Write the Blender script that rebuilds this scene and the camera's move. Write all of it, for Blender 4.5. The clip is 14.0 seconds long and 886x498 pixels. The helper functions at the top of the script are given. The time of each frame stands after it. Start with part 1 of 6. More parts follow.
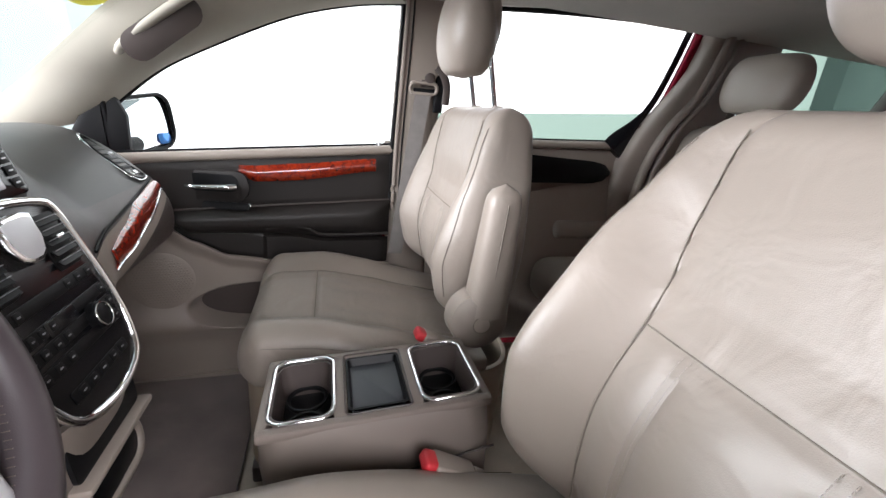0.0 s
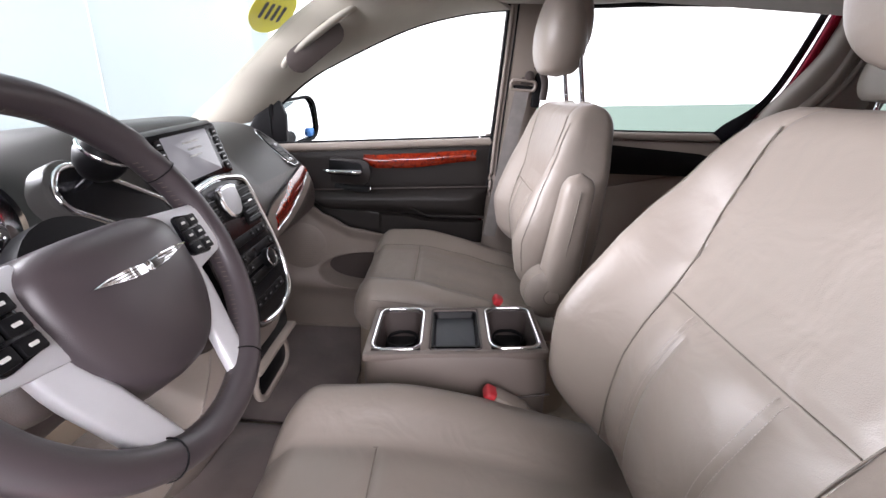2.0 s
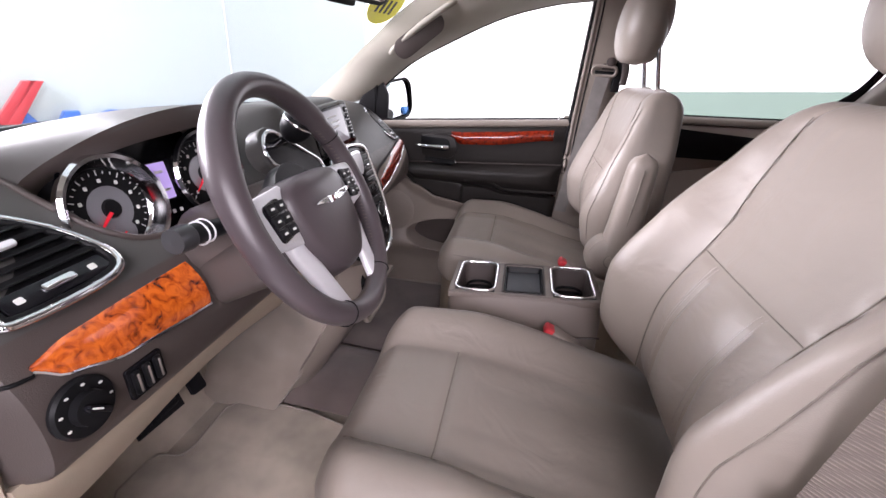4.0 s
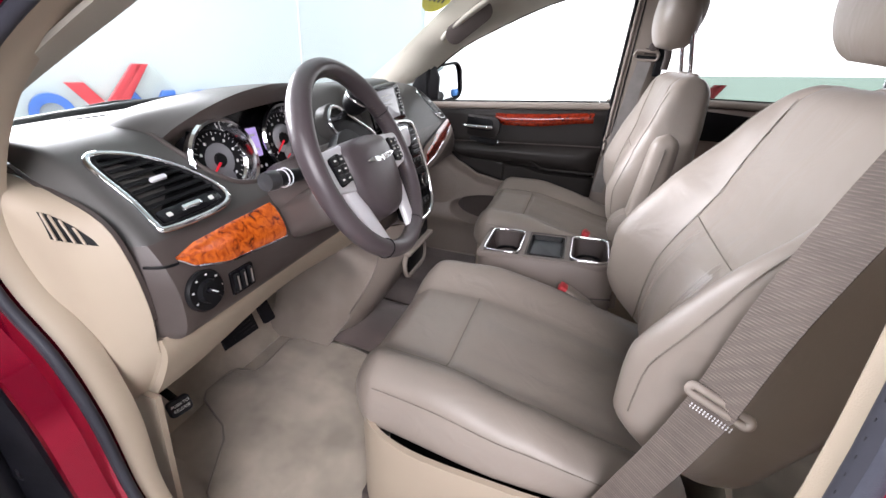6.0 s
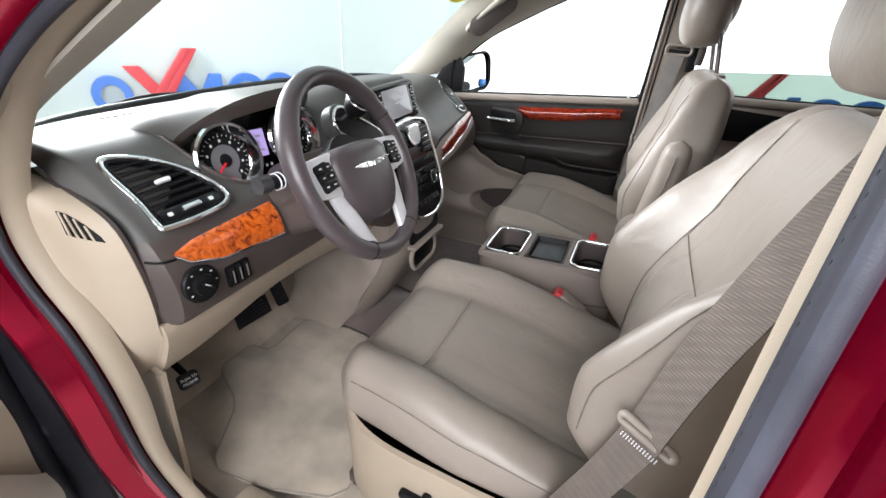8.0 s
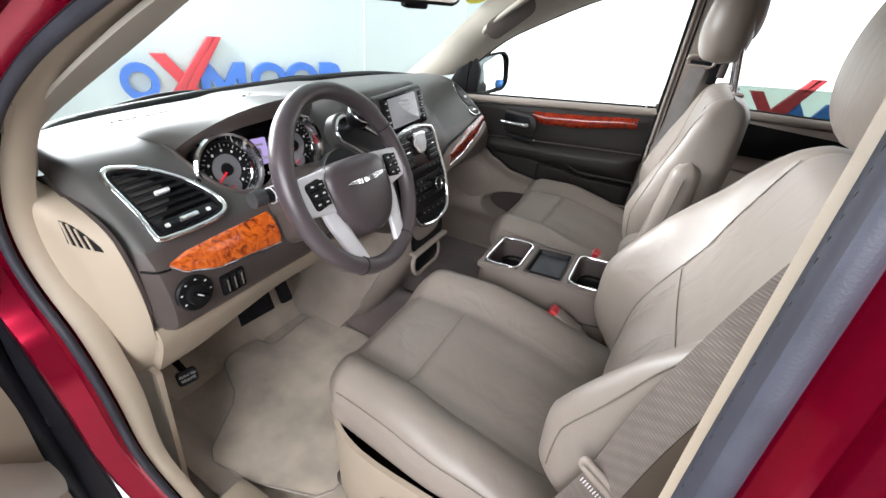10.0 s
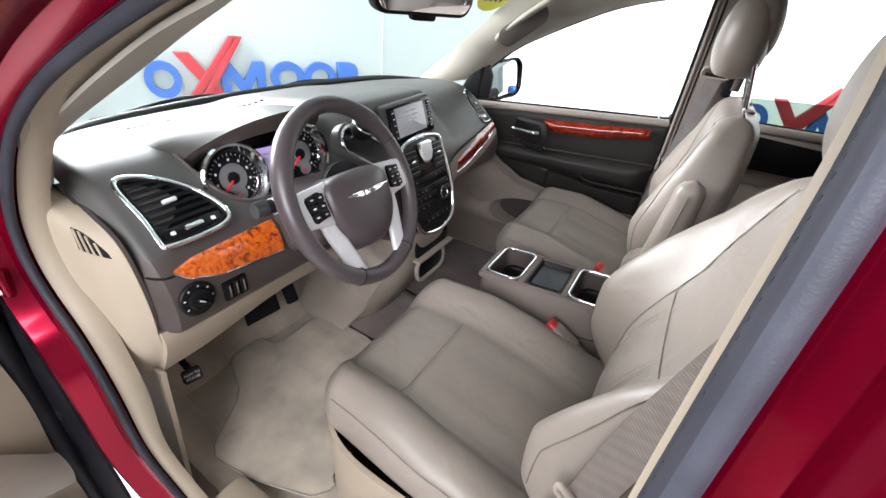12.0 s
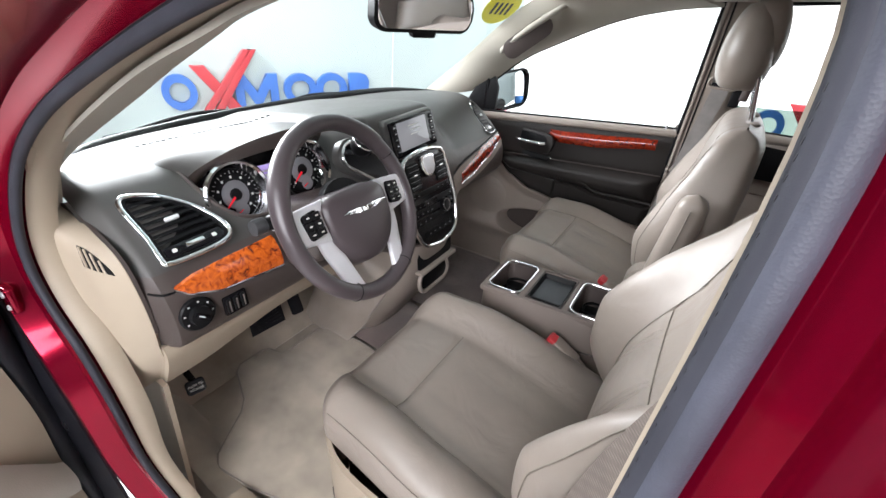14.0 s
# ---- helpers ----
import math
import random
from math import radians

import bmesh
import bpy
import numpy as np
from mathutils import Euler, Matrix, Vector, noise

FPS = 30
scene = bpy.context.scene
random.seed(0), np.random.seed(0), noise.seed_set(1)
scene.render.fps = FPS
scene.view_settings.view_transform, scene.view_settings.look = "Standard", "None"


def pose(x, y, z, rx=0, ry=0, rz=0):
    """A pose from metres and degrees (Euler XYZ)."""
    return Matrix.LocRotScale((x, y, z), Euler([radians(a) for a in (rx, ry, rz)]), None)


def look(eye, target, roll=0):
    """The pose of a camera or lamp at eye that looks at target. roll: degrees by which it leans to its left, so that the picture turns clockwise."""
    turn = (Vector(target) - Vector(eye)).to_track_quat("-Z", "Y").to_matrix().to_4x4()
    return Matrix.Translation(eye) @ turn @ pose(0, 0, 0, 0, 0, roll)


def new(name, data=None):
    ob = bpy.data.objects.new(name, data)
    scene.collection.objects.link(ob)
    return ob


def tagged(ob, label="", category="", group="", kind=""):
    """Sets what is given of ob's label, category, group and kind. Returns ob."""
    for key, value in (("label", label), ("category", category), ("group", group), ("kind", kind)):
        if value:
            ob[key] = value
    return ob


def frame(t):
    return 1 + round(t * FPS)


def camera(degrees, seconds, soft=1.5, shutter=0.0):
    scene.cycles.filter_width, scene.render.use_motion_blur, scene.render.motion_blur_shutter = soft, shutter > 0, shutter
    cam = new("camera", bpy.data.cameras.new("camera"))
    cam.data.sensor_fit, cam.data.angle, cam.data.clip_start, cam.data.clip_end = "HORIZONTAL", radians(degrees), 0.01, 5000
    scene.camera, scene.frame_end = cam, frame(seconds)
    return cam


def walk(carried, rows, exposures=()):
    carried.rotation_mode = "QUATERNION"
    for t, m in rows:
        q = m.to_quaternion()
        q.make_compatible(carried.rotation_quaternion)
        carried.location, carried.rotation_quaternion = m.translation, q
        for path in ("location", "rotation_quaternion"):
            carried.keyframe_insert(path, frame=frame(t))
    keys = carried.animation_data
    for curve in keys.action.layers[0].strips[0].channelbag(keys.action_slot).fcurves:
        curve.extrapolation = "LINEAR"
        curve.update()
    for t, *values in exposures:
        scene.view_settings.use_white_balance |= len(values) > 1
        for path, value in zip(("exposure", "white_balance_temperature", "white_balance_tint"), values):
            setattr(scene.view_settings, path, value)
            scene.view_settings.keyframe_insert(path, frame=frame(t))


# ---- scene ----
cam = camera(93.6, 14.0)
PATH = [
    (0, (0.26, -0.58, 1.282), (0.79, 1.244, 0.656), 5.5),
    (0.5, (0.257, -0.623, 1.292), (0.671, 1.221, 0.639), 5.1),
    (1, (0.263, -0.669, 1.298), (0.55, 1.192, 0.623), 4.7),
    (1.5, (0.267, -0.705, 1.302), (0.426, 1.166, 0.614), 4.4),
    (2, (0.29, -0.738, 1.304), (0.315, 1.134, 0.599), 4.1),
    (2.5, (0.309, -0.764, 1.309), (0.211, 1.097, 0.582), 3.8),
    (3, (0.299, -0.811, 1.318), (0.111, 1.032, 0.563), 3.8),
    (3.5, (0.283, -0.873, 1.328), (0.046, 0.949, 0.538), 4.2),
    (4, (0.277, -0.937, 1.325), (-0.009, 0.868, 0.512), 4.6),
    (6.3, (0.384, -1.09, 1.341), (-0.156, 0.609, 0.435), 4.6),
    (6.5, (0.398, -1.092, 1.349), (-0.161, 0.595, 0.431), 4.7),
    (7, (0.422, -1.085, 1.365), (-0.18, 0.573, 0.422), 4.6),
    (7.5, (0.442, -1.065, 1.38), (-0.197, 0.564, 0.413), 4.6),
    (8, (0.46, -1.047, 1.396), (-0.211, 0.56, 0.412), 4.6),
    (10.5, (0.502, -0.995, 1.463), (-0.253, 0.535, 0.419), 6.2),
    (11, (0.512, -0.99, 1.472), (-0.263, 0.528, 0.425), 6.2),
    (11.5, (0.516, -0.986, 1.479), (-0.272, 0.523, 0.429), 6.4),
    (12, (0.519, -0.979, 1.489), (-0.278, 0.522, 0.434), 6.6),
    (12.5, (0.525, -0.97, 1.5), (-0.282, 0.522, 0.438), 6.8),
    (13, (0.53, -0.966, 1.504), (-0.294, 0.514, 0.44), 6.7),
    (13.5, (0.535, -0.961, 1.511), (-0.308, 0.509, 0.448), 6.4),
    (14, (0.543, -0.955, 1.512), (-0.319, 0.521, 0.474), 5.5),
]
EXPOSURES = [(0, 0.08, 6350, 13), (2, 0.02, 6350, 19), (3.5, -0.05, 6400, 25), (6.5, 0.0, 6350, 14), (8.2, 0.0, 6350, 10), (14, 0.03, 6300, 11)]
walk(cam, [(t, look(eye, target, roll)) for t, eye, target, roll in PATH], EXPOSURES)

# ---- world and lights ----
world = bpy.data.worlds.new("studio_air")
scene.world = world
world.use_nodes = True
world.node_tree.nodes["Background"].inputs[0].default_value = (0.9, 0.95, 1.0, 1)
world.node_tree.nodes["Background"].inputs[1].default_value = 0.08


def area(name, eye, target, sx, sy, power, colour=(1, 0.98, 0.95)):
    lamp = bpy.data.lights.new(name, "AREA")
    lamp.shape, lamp.size, lamp.size_y, lamp.energy, lamp.color = "RECTANGLE", sx, sy, power, colour
    ob = new(name, lamp)
    ob.matrix_world = look(eye, target)
    return ob


area("driver_softbox", (0.9, -3.3, 2.5), (0.15, -0.4, 0.8), 2.6, 1.8, 215, (1, 0.99, 1.0))
area("front_softbox", (-2.3, -0.45, 1.95), (0.4, -0.2, 1.12), 2.6, 0.8, 300, (0.97, 0.99, 1.0))
area("side_softbox", (0.4, 2.2, 3.4), (0.3, 3.6, 1.4), 4.5, 1.0, 120, (0.97, 0.99, 1.0))
area("rear_softbox", (3.0, -0.5, 3.4), (1.0, 0.0, 0.8), 2.5, 1.5, 60)

# ---- materials ----


def material(name, colour, rough=0.5, metal=0.0, var=0.12, scale=6.0, bump=0.0, bscale=200.0, coat=0.0, colour2=None, spec=0.5, sheen=0.0, crease=0.0):
    m = bpy.data.materials.new(name)
    m.use_nodes = True
    nt = m.node_tree
    b = nt.nodes["Principled BSDF"]
    tc = nt.nodes.new("ShaderNodeTexCoord")
    n1 = nt.nodes.new("ShaderNodeTexNoise")
    n1.inputs["Scale"].default_value, n1.inputs["Detail"].default_value = scale, 6
    nt.links.new(tc.outputs["Object"], n1.inputs["Vector"])
    mix = nt.nodes.new("ShaderNodeMix")
    mix.data_type = "RGBA"
    c2 = colour2 or tuple(c * (1 - var * 1.6) for c in colour)
    mix.inputs["A"].default_value = (*[c * (1 + var * 0.5) for c in colour], 1)
    mix.inputs["B"].default_value = (*c2, 1)
    ramp = nt.nodes.new("ShaderNodeMapRange")
    ramp.inputs["From Min"].default_value, ramp.inputs["From Max"].default_value = 0.3, 0.7
    nt.links.new(n1.outputs["Fac"], ramp.inputs["Value"])
    nt.links.new(ramp.outputs["Result"], mix.inputs["Factor"])
    nt.links.new(mix.outputs["Result"], b.inputs["Base Color"])
    rr = nt.nodes.new("ShaderNodeMapRange")
    rr.inputs["To Min"].default_value, rr.inputs["To Max"].default_value = max(0.02, rough - 0.03), min(1, rough + 0.03)
    n3 = nt.nodes.new("ShaderNodeTexNoise")
    n3.inputs["Scale"].default_value = scale * 5
    nt.links.new(tc.outputs["Object"], n3.inputs["Vector"])
    nt.links.new(n3.outputs["Fac"], rr.inputs["Value"])
    nt.links.new(rr.outputs["Result"], b.inputs["Roughness"])
    b.inputs["Metallic"].default_value = metal
    b.inputs["Specular IOR Level"].default_value = spec
    b.inputs["Coat Weight"].default_value = coat
    b.inputs["Coat Roughness"].default_value = 0.06
    b.inputs["Sheen Weight"].default_value = sheen
    if bump:
        n2 = nt.nodes.new("ShaderNodeTexVoronoi" if bscale < 900 and not sheen else "ShaderNodeTexNoise")
        n2.inputs["Scale"].default_value = bscale
        nt.links.new(tc.outputs["Object"], n2.inputs["Vector"])
        bp = nt.nodes.new("ShaderNodeBump")
        bp.inputs["Strength"].default_value, bp.inputs["Distance"].default_value = bump, 0.0012
        nt.links.new(n2.outputs[0], bp.inputs["Height"])
        nt.links.new(bp.outputs["Normal"], b.inputs["Normal"])
        if crease:
            n4 = nt.nodes.new("ShaderNodeTexNoise")
            n4.inputs["Scale"].default_value, n4.inputs["Detail"].default_value, n4.inputs["Distortion"].default_value = 11, 3, 0.8
            nt.links.new(tc.outputs["Object"], n4.inputs["Vector"])
            b2 = nt.nodes.new("ShaderNodeBump")
            b2.inputs["Strength"].default_value, b2.inputs["Distance"].default_value = crease, 0.012
            nt.links.new(n4.outputs[0], b2.inputs["Height"])
            nt.links.new(b2.outputs["Normal"], bp.inputs["Normal"])
    return m


LEATHER = material("taupe_leather", (0.250, 0.212, 0.184), 0.42, 0, 0.10, 3.0, 0.09, 800, crease=0.32)
LEATHER_DARK = material("taupe_leather_insert", (0.30, 0.262, 0.228), 0.42, 0, 0.10, 4.0, 0.25, 420)
SEAM = material("seam_thread", (0.17, 0.145, 0.12), 0.8, 0, 0.2, 60)
BEIGE = material("beige_plastic", (0.355, 0.292, 0.225), 0.5, 0, 0.06, 5.0, 0.15, 800)
TRIM = material("taupe_plastic", (0.28, 0.236, 0.205), 0.5, 0, 0.06, 5.0, 0.15, 800)
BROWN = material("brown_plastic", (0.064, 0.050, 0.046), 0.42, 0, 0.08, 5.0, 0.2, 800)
DASH = material("dash_skin", (0.080, 0.077, 0.074), 0.44, 0, 0.10, 3.0, 0.10, 1400, spec=0.27)
DOORDARK = material("dark_door_vinyl", (0.022, 0.019, 0.018), 0.42, 0, 0.1, 4.0, 0.15, 900, spec=0.3)
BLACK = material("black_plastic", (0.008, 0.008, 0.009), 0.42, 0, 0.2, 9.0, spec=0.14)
GLOSSBLACK = material("gloss_black", (0.006, 0.006, 0.008), 0.2, 0, 0.2, 9.0, spec=0.28)
CHROME = material("chrome", (0.85, 0.85, 0.87), 0.09, 1.0, 0.03, 12.0)
SILVER = material("satin_silver_paint", (0.72, 0.72, 0.75), 0.34, 0.15, 0.05, 12.0)
WHEELSKIN = material("brown_grey_wheel_leather", (0.066, 0.053, 0.058), 0.35, 0, 0.05, 3.0, 0.12, 900)
CARPET = material("beige_carpet", (0.47, 0.40, 0.325), 0.95, 0, 0.22, 9.0, 0.9, 1500, sheen=0.3)
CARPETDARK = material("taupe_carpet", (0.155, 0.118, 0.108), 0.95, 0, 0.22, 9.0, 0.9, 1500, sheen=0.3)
PILLAR = material("grey_pillar_cloth", (0.36, 0.335, 0.285), 0.85, 0, 0.06, 7.0, 0.2, 1200)
# Carpet tone that carries the steering wheel's shade.
CARPETMID = material("shaded_taupe_carpet", (0.27, 0.222, 0.186), 0.95, 0, 0.2, 8.0, 0.9, 1500, sheen=0.3)
HEADLINER = material("headliner_cloth", (0.40, 0.37, 0.33), 0.95, 0, 0.06, 8.0, 0.4, 1500, sheen=0.2)
REDPAINT = material("dark_red_metallic_paint", (0.30, 0.0012, 0.024), 0.16, 0.74, 0.2, 2.5, coat=0.35, spec=0.3)
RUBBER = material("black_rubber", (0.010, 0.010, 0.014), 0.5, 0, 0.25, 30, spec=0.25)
GREYRUBBER = material("grey_sill_plastic", (0.032, 0.033, 0.043), 0.55, 0, 0.2, 14, 0.12, 1200, spec=0.25)
FLAPGREY = material("grey_seal_rubber", (0.055, 0.058, 0.078), 0.5, 0, 0.22, 18, 0.15, 700, spec=0.35)
REDBUTTON = material("red_button", (0.55, 0.03, 0.04), 0.35)
BELT = material("taupe_belt_webbing", (0.185, 0.148, 0.128), 0.7, 0, 0.12, 30, 0.5, 850)
COLUMN = material("brown_grey_plastic", (0.24, 0.20, 0.175), 0.5, 0, 0.08, 5.0, 0.15, 900)


def weave(m, along, across):
    """Fine woven rows as relief and tone on a webbing material."""
    nt = m.node_tree
    b = nt.nodes["Principled BSDF"]
    tc = nt.nodes["Texture Coordinate"]
    w = []
    for axis, scale in (("Z", along), ("DIAGONAL", across)):
        t = nt.nodes.new("ShaderNodeTexWave")
        t.bands_direction = axis
        t.inputs["Scale"].default_value = scale
        nt.links.new(tc.outputs["Object"], t.inputs["Vector"])
        w.append(t)
    k = nt.nodes.new("ShaderNodeMath")
    k.operation = "MULTIPLY"
    nt.links.new(w[0].outputs["Fac"], k.inputs[0])
    nt.links.new(w[1].outputs["Fac"], k.inputs[1])
    mx = nt.nodes.new("ShaderNodeMix")
    mx.data_type, mx.blend_type = "RGBA", "MULTIPLY"
    mx.inputs["Factor"].default_value = 0.35
    src = b.inputs["Base Color"].links[0].from_socket
    nt.links.new(src, mx.inputs["A"])
    nt.links.new(k.outputs[0], mx.inputs["B"])
    nt.links.new(mx.outputs["Result"], b.inputs["Base Color"])
    bp = nt.nodes.new("ShaderNodeBump")
    bp.inputs["Strength"].default_value, bp.inputs["Distance"].default_value = 0.6, 0.001
    nt.links.new(k.outputs[0], bp.inputs["Height"])
    nt.links.new(bp.outputs["Normal"], b.inputs["Normal"])


weave(BELT, 80, 170)
CONSOLE = material("console_taupe_plastic", (0.185, 0.152, 0.132), 0.48, 0, 0.06, 5.0, 0.12, 900)
WALLWHITE = material("white_wall_paint", (0.40, 0.455, 0.45), 0.7, 0, 0.03, 1.2)
DARKWALL = material("unseen_wall_dark", (0.07, 0.07, 0.075), 0.9, 0, 0.2, 2.0)
FLOORGREY = material("studio_floor_paint", (0.60, 0.61, 0.60), 0.45, 0, 0.1, 2.0)
BLUESIGN = material("blue_acrylic", (0.045, 0.13, 0.42), 0.35, 0, 0.05, 4)
REDSIGN = material("red_acrylic", (0.40, 0.035, 0.045), 0.35, 0, 0.05, 4)
YELLOW = material("yellow_sticker", (0.62, 0.55, 0.02), 0.5, 0, 0.05, 8)
DISC = material("pale_dial_disc", (0.40, 0.40, 0.43), 0.25, 0.6, 0.05, 20)
INK = material("dark_ink", (0.03, 0.03, 0.03), 0.6)
KEYINK = material("grey_key_ink", (0.30, 0.30, 0.31), 0.6)
WHITEINK = material("white_ink", (0.75, 0.75, 0.72), 0.6)
MIRRORGLASS = material("mirror_glass", (0.9, 0.9, 0.92), 0.01, 1.0, 0.0)


def wood(name, k):
    m = material(name, (0.40, 0.085, 0.018), 0.2, 0, 0.1, 9.0, coat=1.0)
    nt = m.node_tree
    b = nt.nodes["Principled BSDF"]
    tc = nt.nodes["Texture Coordinate"]
    n = nt.nodes.new("ShaderNodeTexNoise")
    n.inputs["Scale"].default_value, n.inputs["Detail"].default_value, n.inputs["Distortion"].default_value = 62, 8, 1.2
    r = nt.nodes.new("ShaderNodeValToRGB")
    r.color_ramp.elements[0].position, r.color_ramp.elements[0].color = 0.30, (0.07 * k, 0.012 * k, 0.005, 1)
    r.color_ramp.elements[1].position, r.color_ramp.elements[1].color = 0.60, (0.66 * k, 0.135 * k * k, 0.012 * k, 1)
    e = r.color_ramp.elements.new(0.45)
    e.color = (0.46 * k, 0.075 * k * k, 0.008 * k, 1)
    nt.links.new(tc.outputs["Object"], n.inputs["Vector"])
    nt.links.new(n.outputs["Fac"], r.inputs["Fac"])
    nt.links.new(r.outputs["Color"], b.inputs["Base Color"])
    return m


WOOD = wood("burl_wood", 1.0)
# Same burl with its colours scaled down for the shaded passenger side.
DIMWOOD = wood("shaded_burl_wood", 0.40)


def glass(name, tint, gloss=0.02):
    m = bpy.data.materials.new(name)
    m.use_nodes = True
    nt = m.node_tree
    nt.nodes.remove(nt.nodes["Principled BSDF"])
    t = nt.nodes.new("ShaderNodeBsdfTransparent")
    t.inputs["Color"].default_value = (*tint, 1)
    g = nt.nodes.new("ShaderNodeBsdfGlossy")
    g.inputs["Roughness"].default_value = 0.01
    mx = nt.nodes.new("ShaderNodeMixShader")
    mx.inputs[0].default_value = gloss
    nt.links.new(t.outputs[0], mx.inputs[1])
    nt.links.new(g.outputs[0], mx.inputs[2])
    nt.links.new(mx.outputs[0], nt.nodes["Material Output"].inputs["Surface"])
    return m


CLEAR = glass("clear_glass", (0.965, 0.98, 0.975))
TINTED = glass("privacy_glass", (0.46, 0.535, 0.495))


def glow(name, colour, strength):
    m = bpy.data.materials.new(name)
    m.use_nodes = True
    b = m.node_tree.nodes["Principled BSDF"]
    b.inputs["Base Color"].default_value = (*[c * 0.3 for c in colour], 1)
    b.inputs["Emission Color"].default_value = (*colour, 1)
    b.inputs["Emission Strength"].default_value = strength
    b.inputs["Roughness"].default_value = 0.15
    return m


SCREEN = glow("grey_screen", (0.62, 0.62, 0.66), 0.25)
LCD = glow("violet_display", (0.55, 0.42, 0.85), 0.8)
# Emission that stands for the brightly lit white wall.
WALLGLOW = glow("wall_glow_white", (1.0, 1.0, 1.0), 2.0)
NEEDLE = glow("red_needle", (0.9, 0.03, 0.05), 0.5)

# ---- mesh helpers ----


def thing(name, label, category, group="", kind="", at=(0, 0, 0)):
    ob = new(name)
    ob.empty_display_size = 0.05
    ob.location = at
    return tagged(ob, label, category, group, kind)


def put(name, me, mat, parent=None, label=""):
    me.materials.append(mat)
    ob = new(name, me)
    if parent is not None:
        ob.parent = parent
        if parent.data is None:
            ob.matrix_parent_inverse = Matrix.Translation(-parent.location)
    if label:
        ob["label"] = label
    return ob


def part(name, bm, mat, parent=None, label="", smooth=True, angle=40):
    me = bpy.data.meshes.new(name)
    bmesh.ops.recalc_face_normals(bm, faces=bm.faces)
    for f in bm.faces:
        f.smooth = smooth
    if smooth:
        for e in bm.edges:
            if len(e.link_faces) == 2 and e.calc_face_angle(0) > radians(angle):
                e.smooth = False
    bm.to_mesh(me)
    bm.free()
    return put(name, me, mat, parent, label)


def thicken(bm, t, side):
    """Gives a sheet depth behind its face; the face looks towards side."""
    bmesh.ops.recalc_face_normals(bm, faces=bm.faces)
    if sum((f.normal * f.calc_area()).dot(Vector(side)) for f in bm.faces) < 0:
        bmesh.ops.reverse_faces(bm, faces=bm.faces)
    bm.normal_update()
    faces, border = list(bm.faces), [e for e in bm.edges if len(e.link_faces) == 1]
    twin = {v: bm.verts.new(v.co - v.normal * t) for v in list(bm.verts)}
    for f in faces:
        bm.faces.new([twin[v] for v in reversed(f.verts)])
    for e in border:
        a, b = e.verts
        bm.faces.new((a, b, twin[b], twin[a]))
    return bm


def grid_bm(f, nu, nv, close_u=False, close_v=False, bm=None, thick=0.0, side=None):
    bm = bm or bmesh.new()
    rows = []
    for i in range(nu):
        u = i / nu if close_u else i / (nu - 1)
        rows.append([bm.verts.new(f(u, (j / nv if close_v else j / (nv - 1)))) for j in range(nv)])
    for i in range(nu if close_u else nu - 1):
        for j in range(nv if close_v else nv - 1):
            a, b = rows[i], rows[(i + 1) % nu]
            bm.faces.new((a[j], b[j], b[(j + 1) % nv], a[(j + 1) % nv]))
    if side:
        return thicken(bm, abs(thick), side)
    if thick:
        bmesh.ops.recalc_face_normals(bm, faces=bm.faces)
        bmesh.ops.solidify(bm, geom=bm.faces[:], thickness=thick)
    return bm


def cap(bm, ring):
    bm.faces.new(ring)


def box_bm(c, s, r=0.004, seg=2, m=None, bm=None):
    bm = bm or bmesh.new()
    made = bmesh.ops.create_cube(bm, size=1.0)["verts"]
    bmesh.ops.scale(bm, vec=s, verts=made)
    if r:
        edges = list({e for v in made for e in v.link_edges})
        res = bmesh.ops.bevel(bm, geom=edges, offset=min(r, min(s) * 0.49), segments=seg, affect="EDGES", profile=0.5)
        made = list({v for f in res["faces"] for v in f.verts} | {v for v in made if v.is_valid})
    t = Matrix.Translation(c) @ (m.to_4x4() if m else Matrix())
    bmesh.ops.transform(bm, matrix=t, verts=made)
    return bm


def box(name, c, s, mat, parent=None, r=0.004, seg=2, m=None, label=""):
    return part(name, box_bm(c, s, r, seg, m), mat, parent, label)


def smoothpath(pts, n, closed=False):
    pts = [Vector(p) for p in pts]
    k = len(pts)
    out = []
    span = k if closed else k - 1
    for i in range(n):
        t = i / n * span if closed else i / (n - 1) * span
        a = min(int(t), span - 1)
        f = t - a
        g = (lambda q: pts[q % k]) if closed else (lambda q: pts[min(max(q, 0), k - 1)])
        p0, p1, p2, p3 = g(a - 1), g(a), g(a + 1), g(a + 2)
        out.append(0.5 * ((2 * p1) + (p2 - p0) * f + (2 * p0 - 5 * p1 + 4 * p2 - p3) * f * f + (3 * p1 - p0 - 3 * p2 + p3) * f ** 3))
    return out


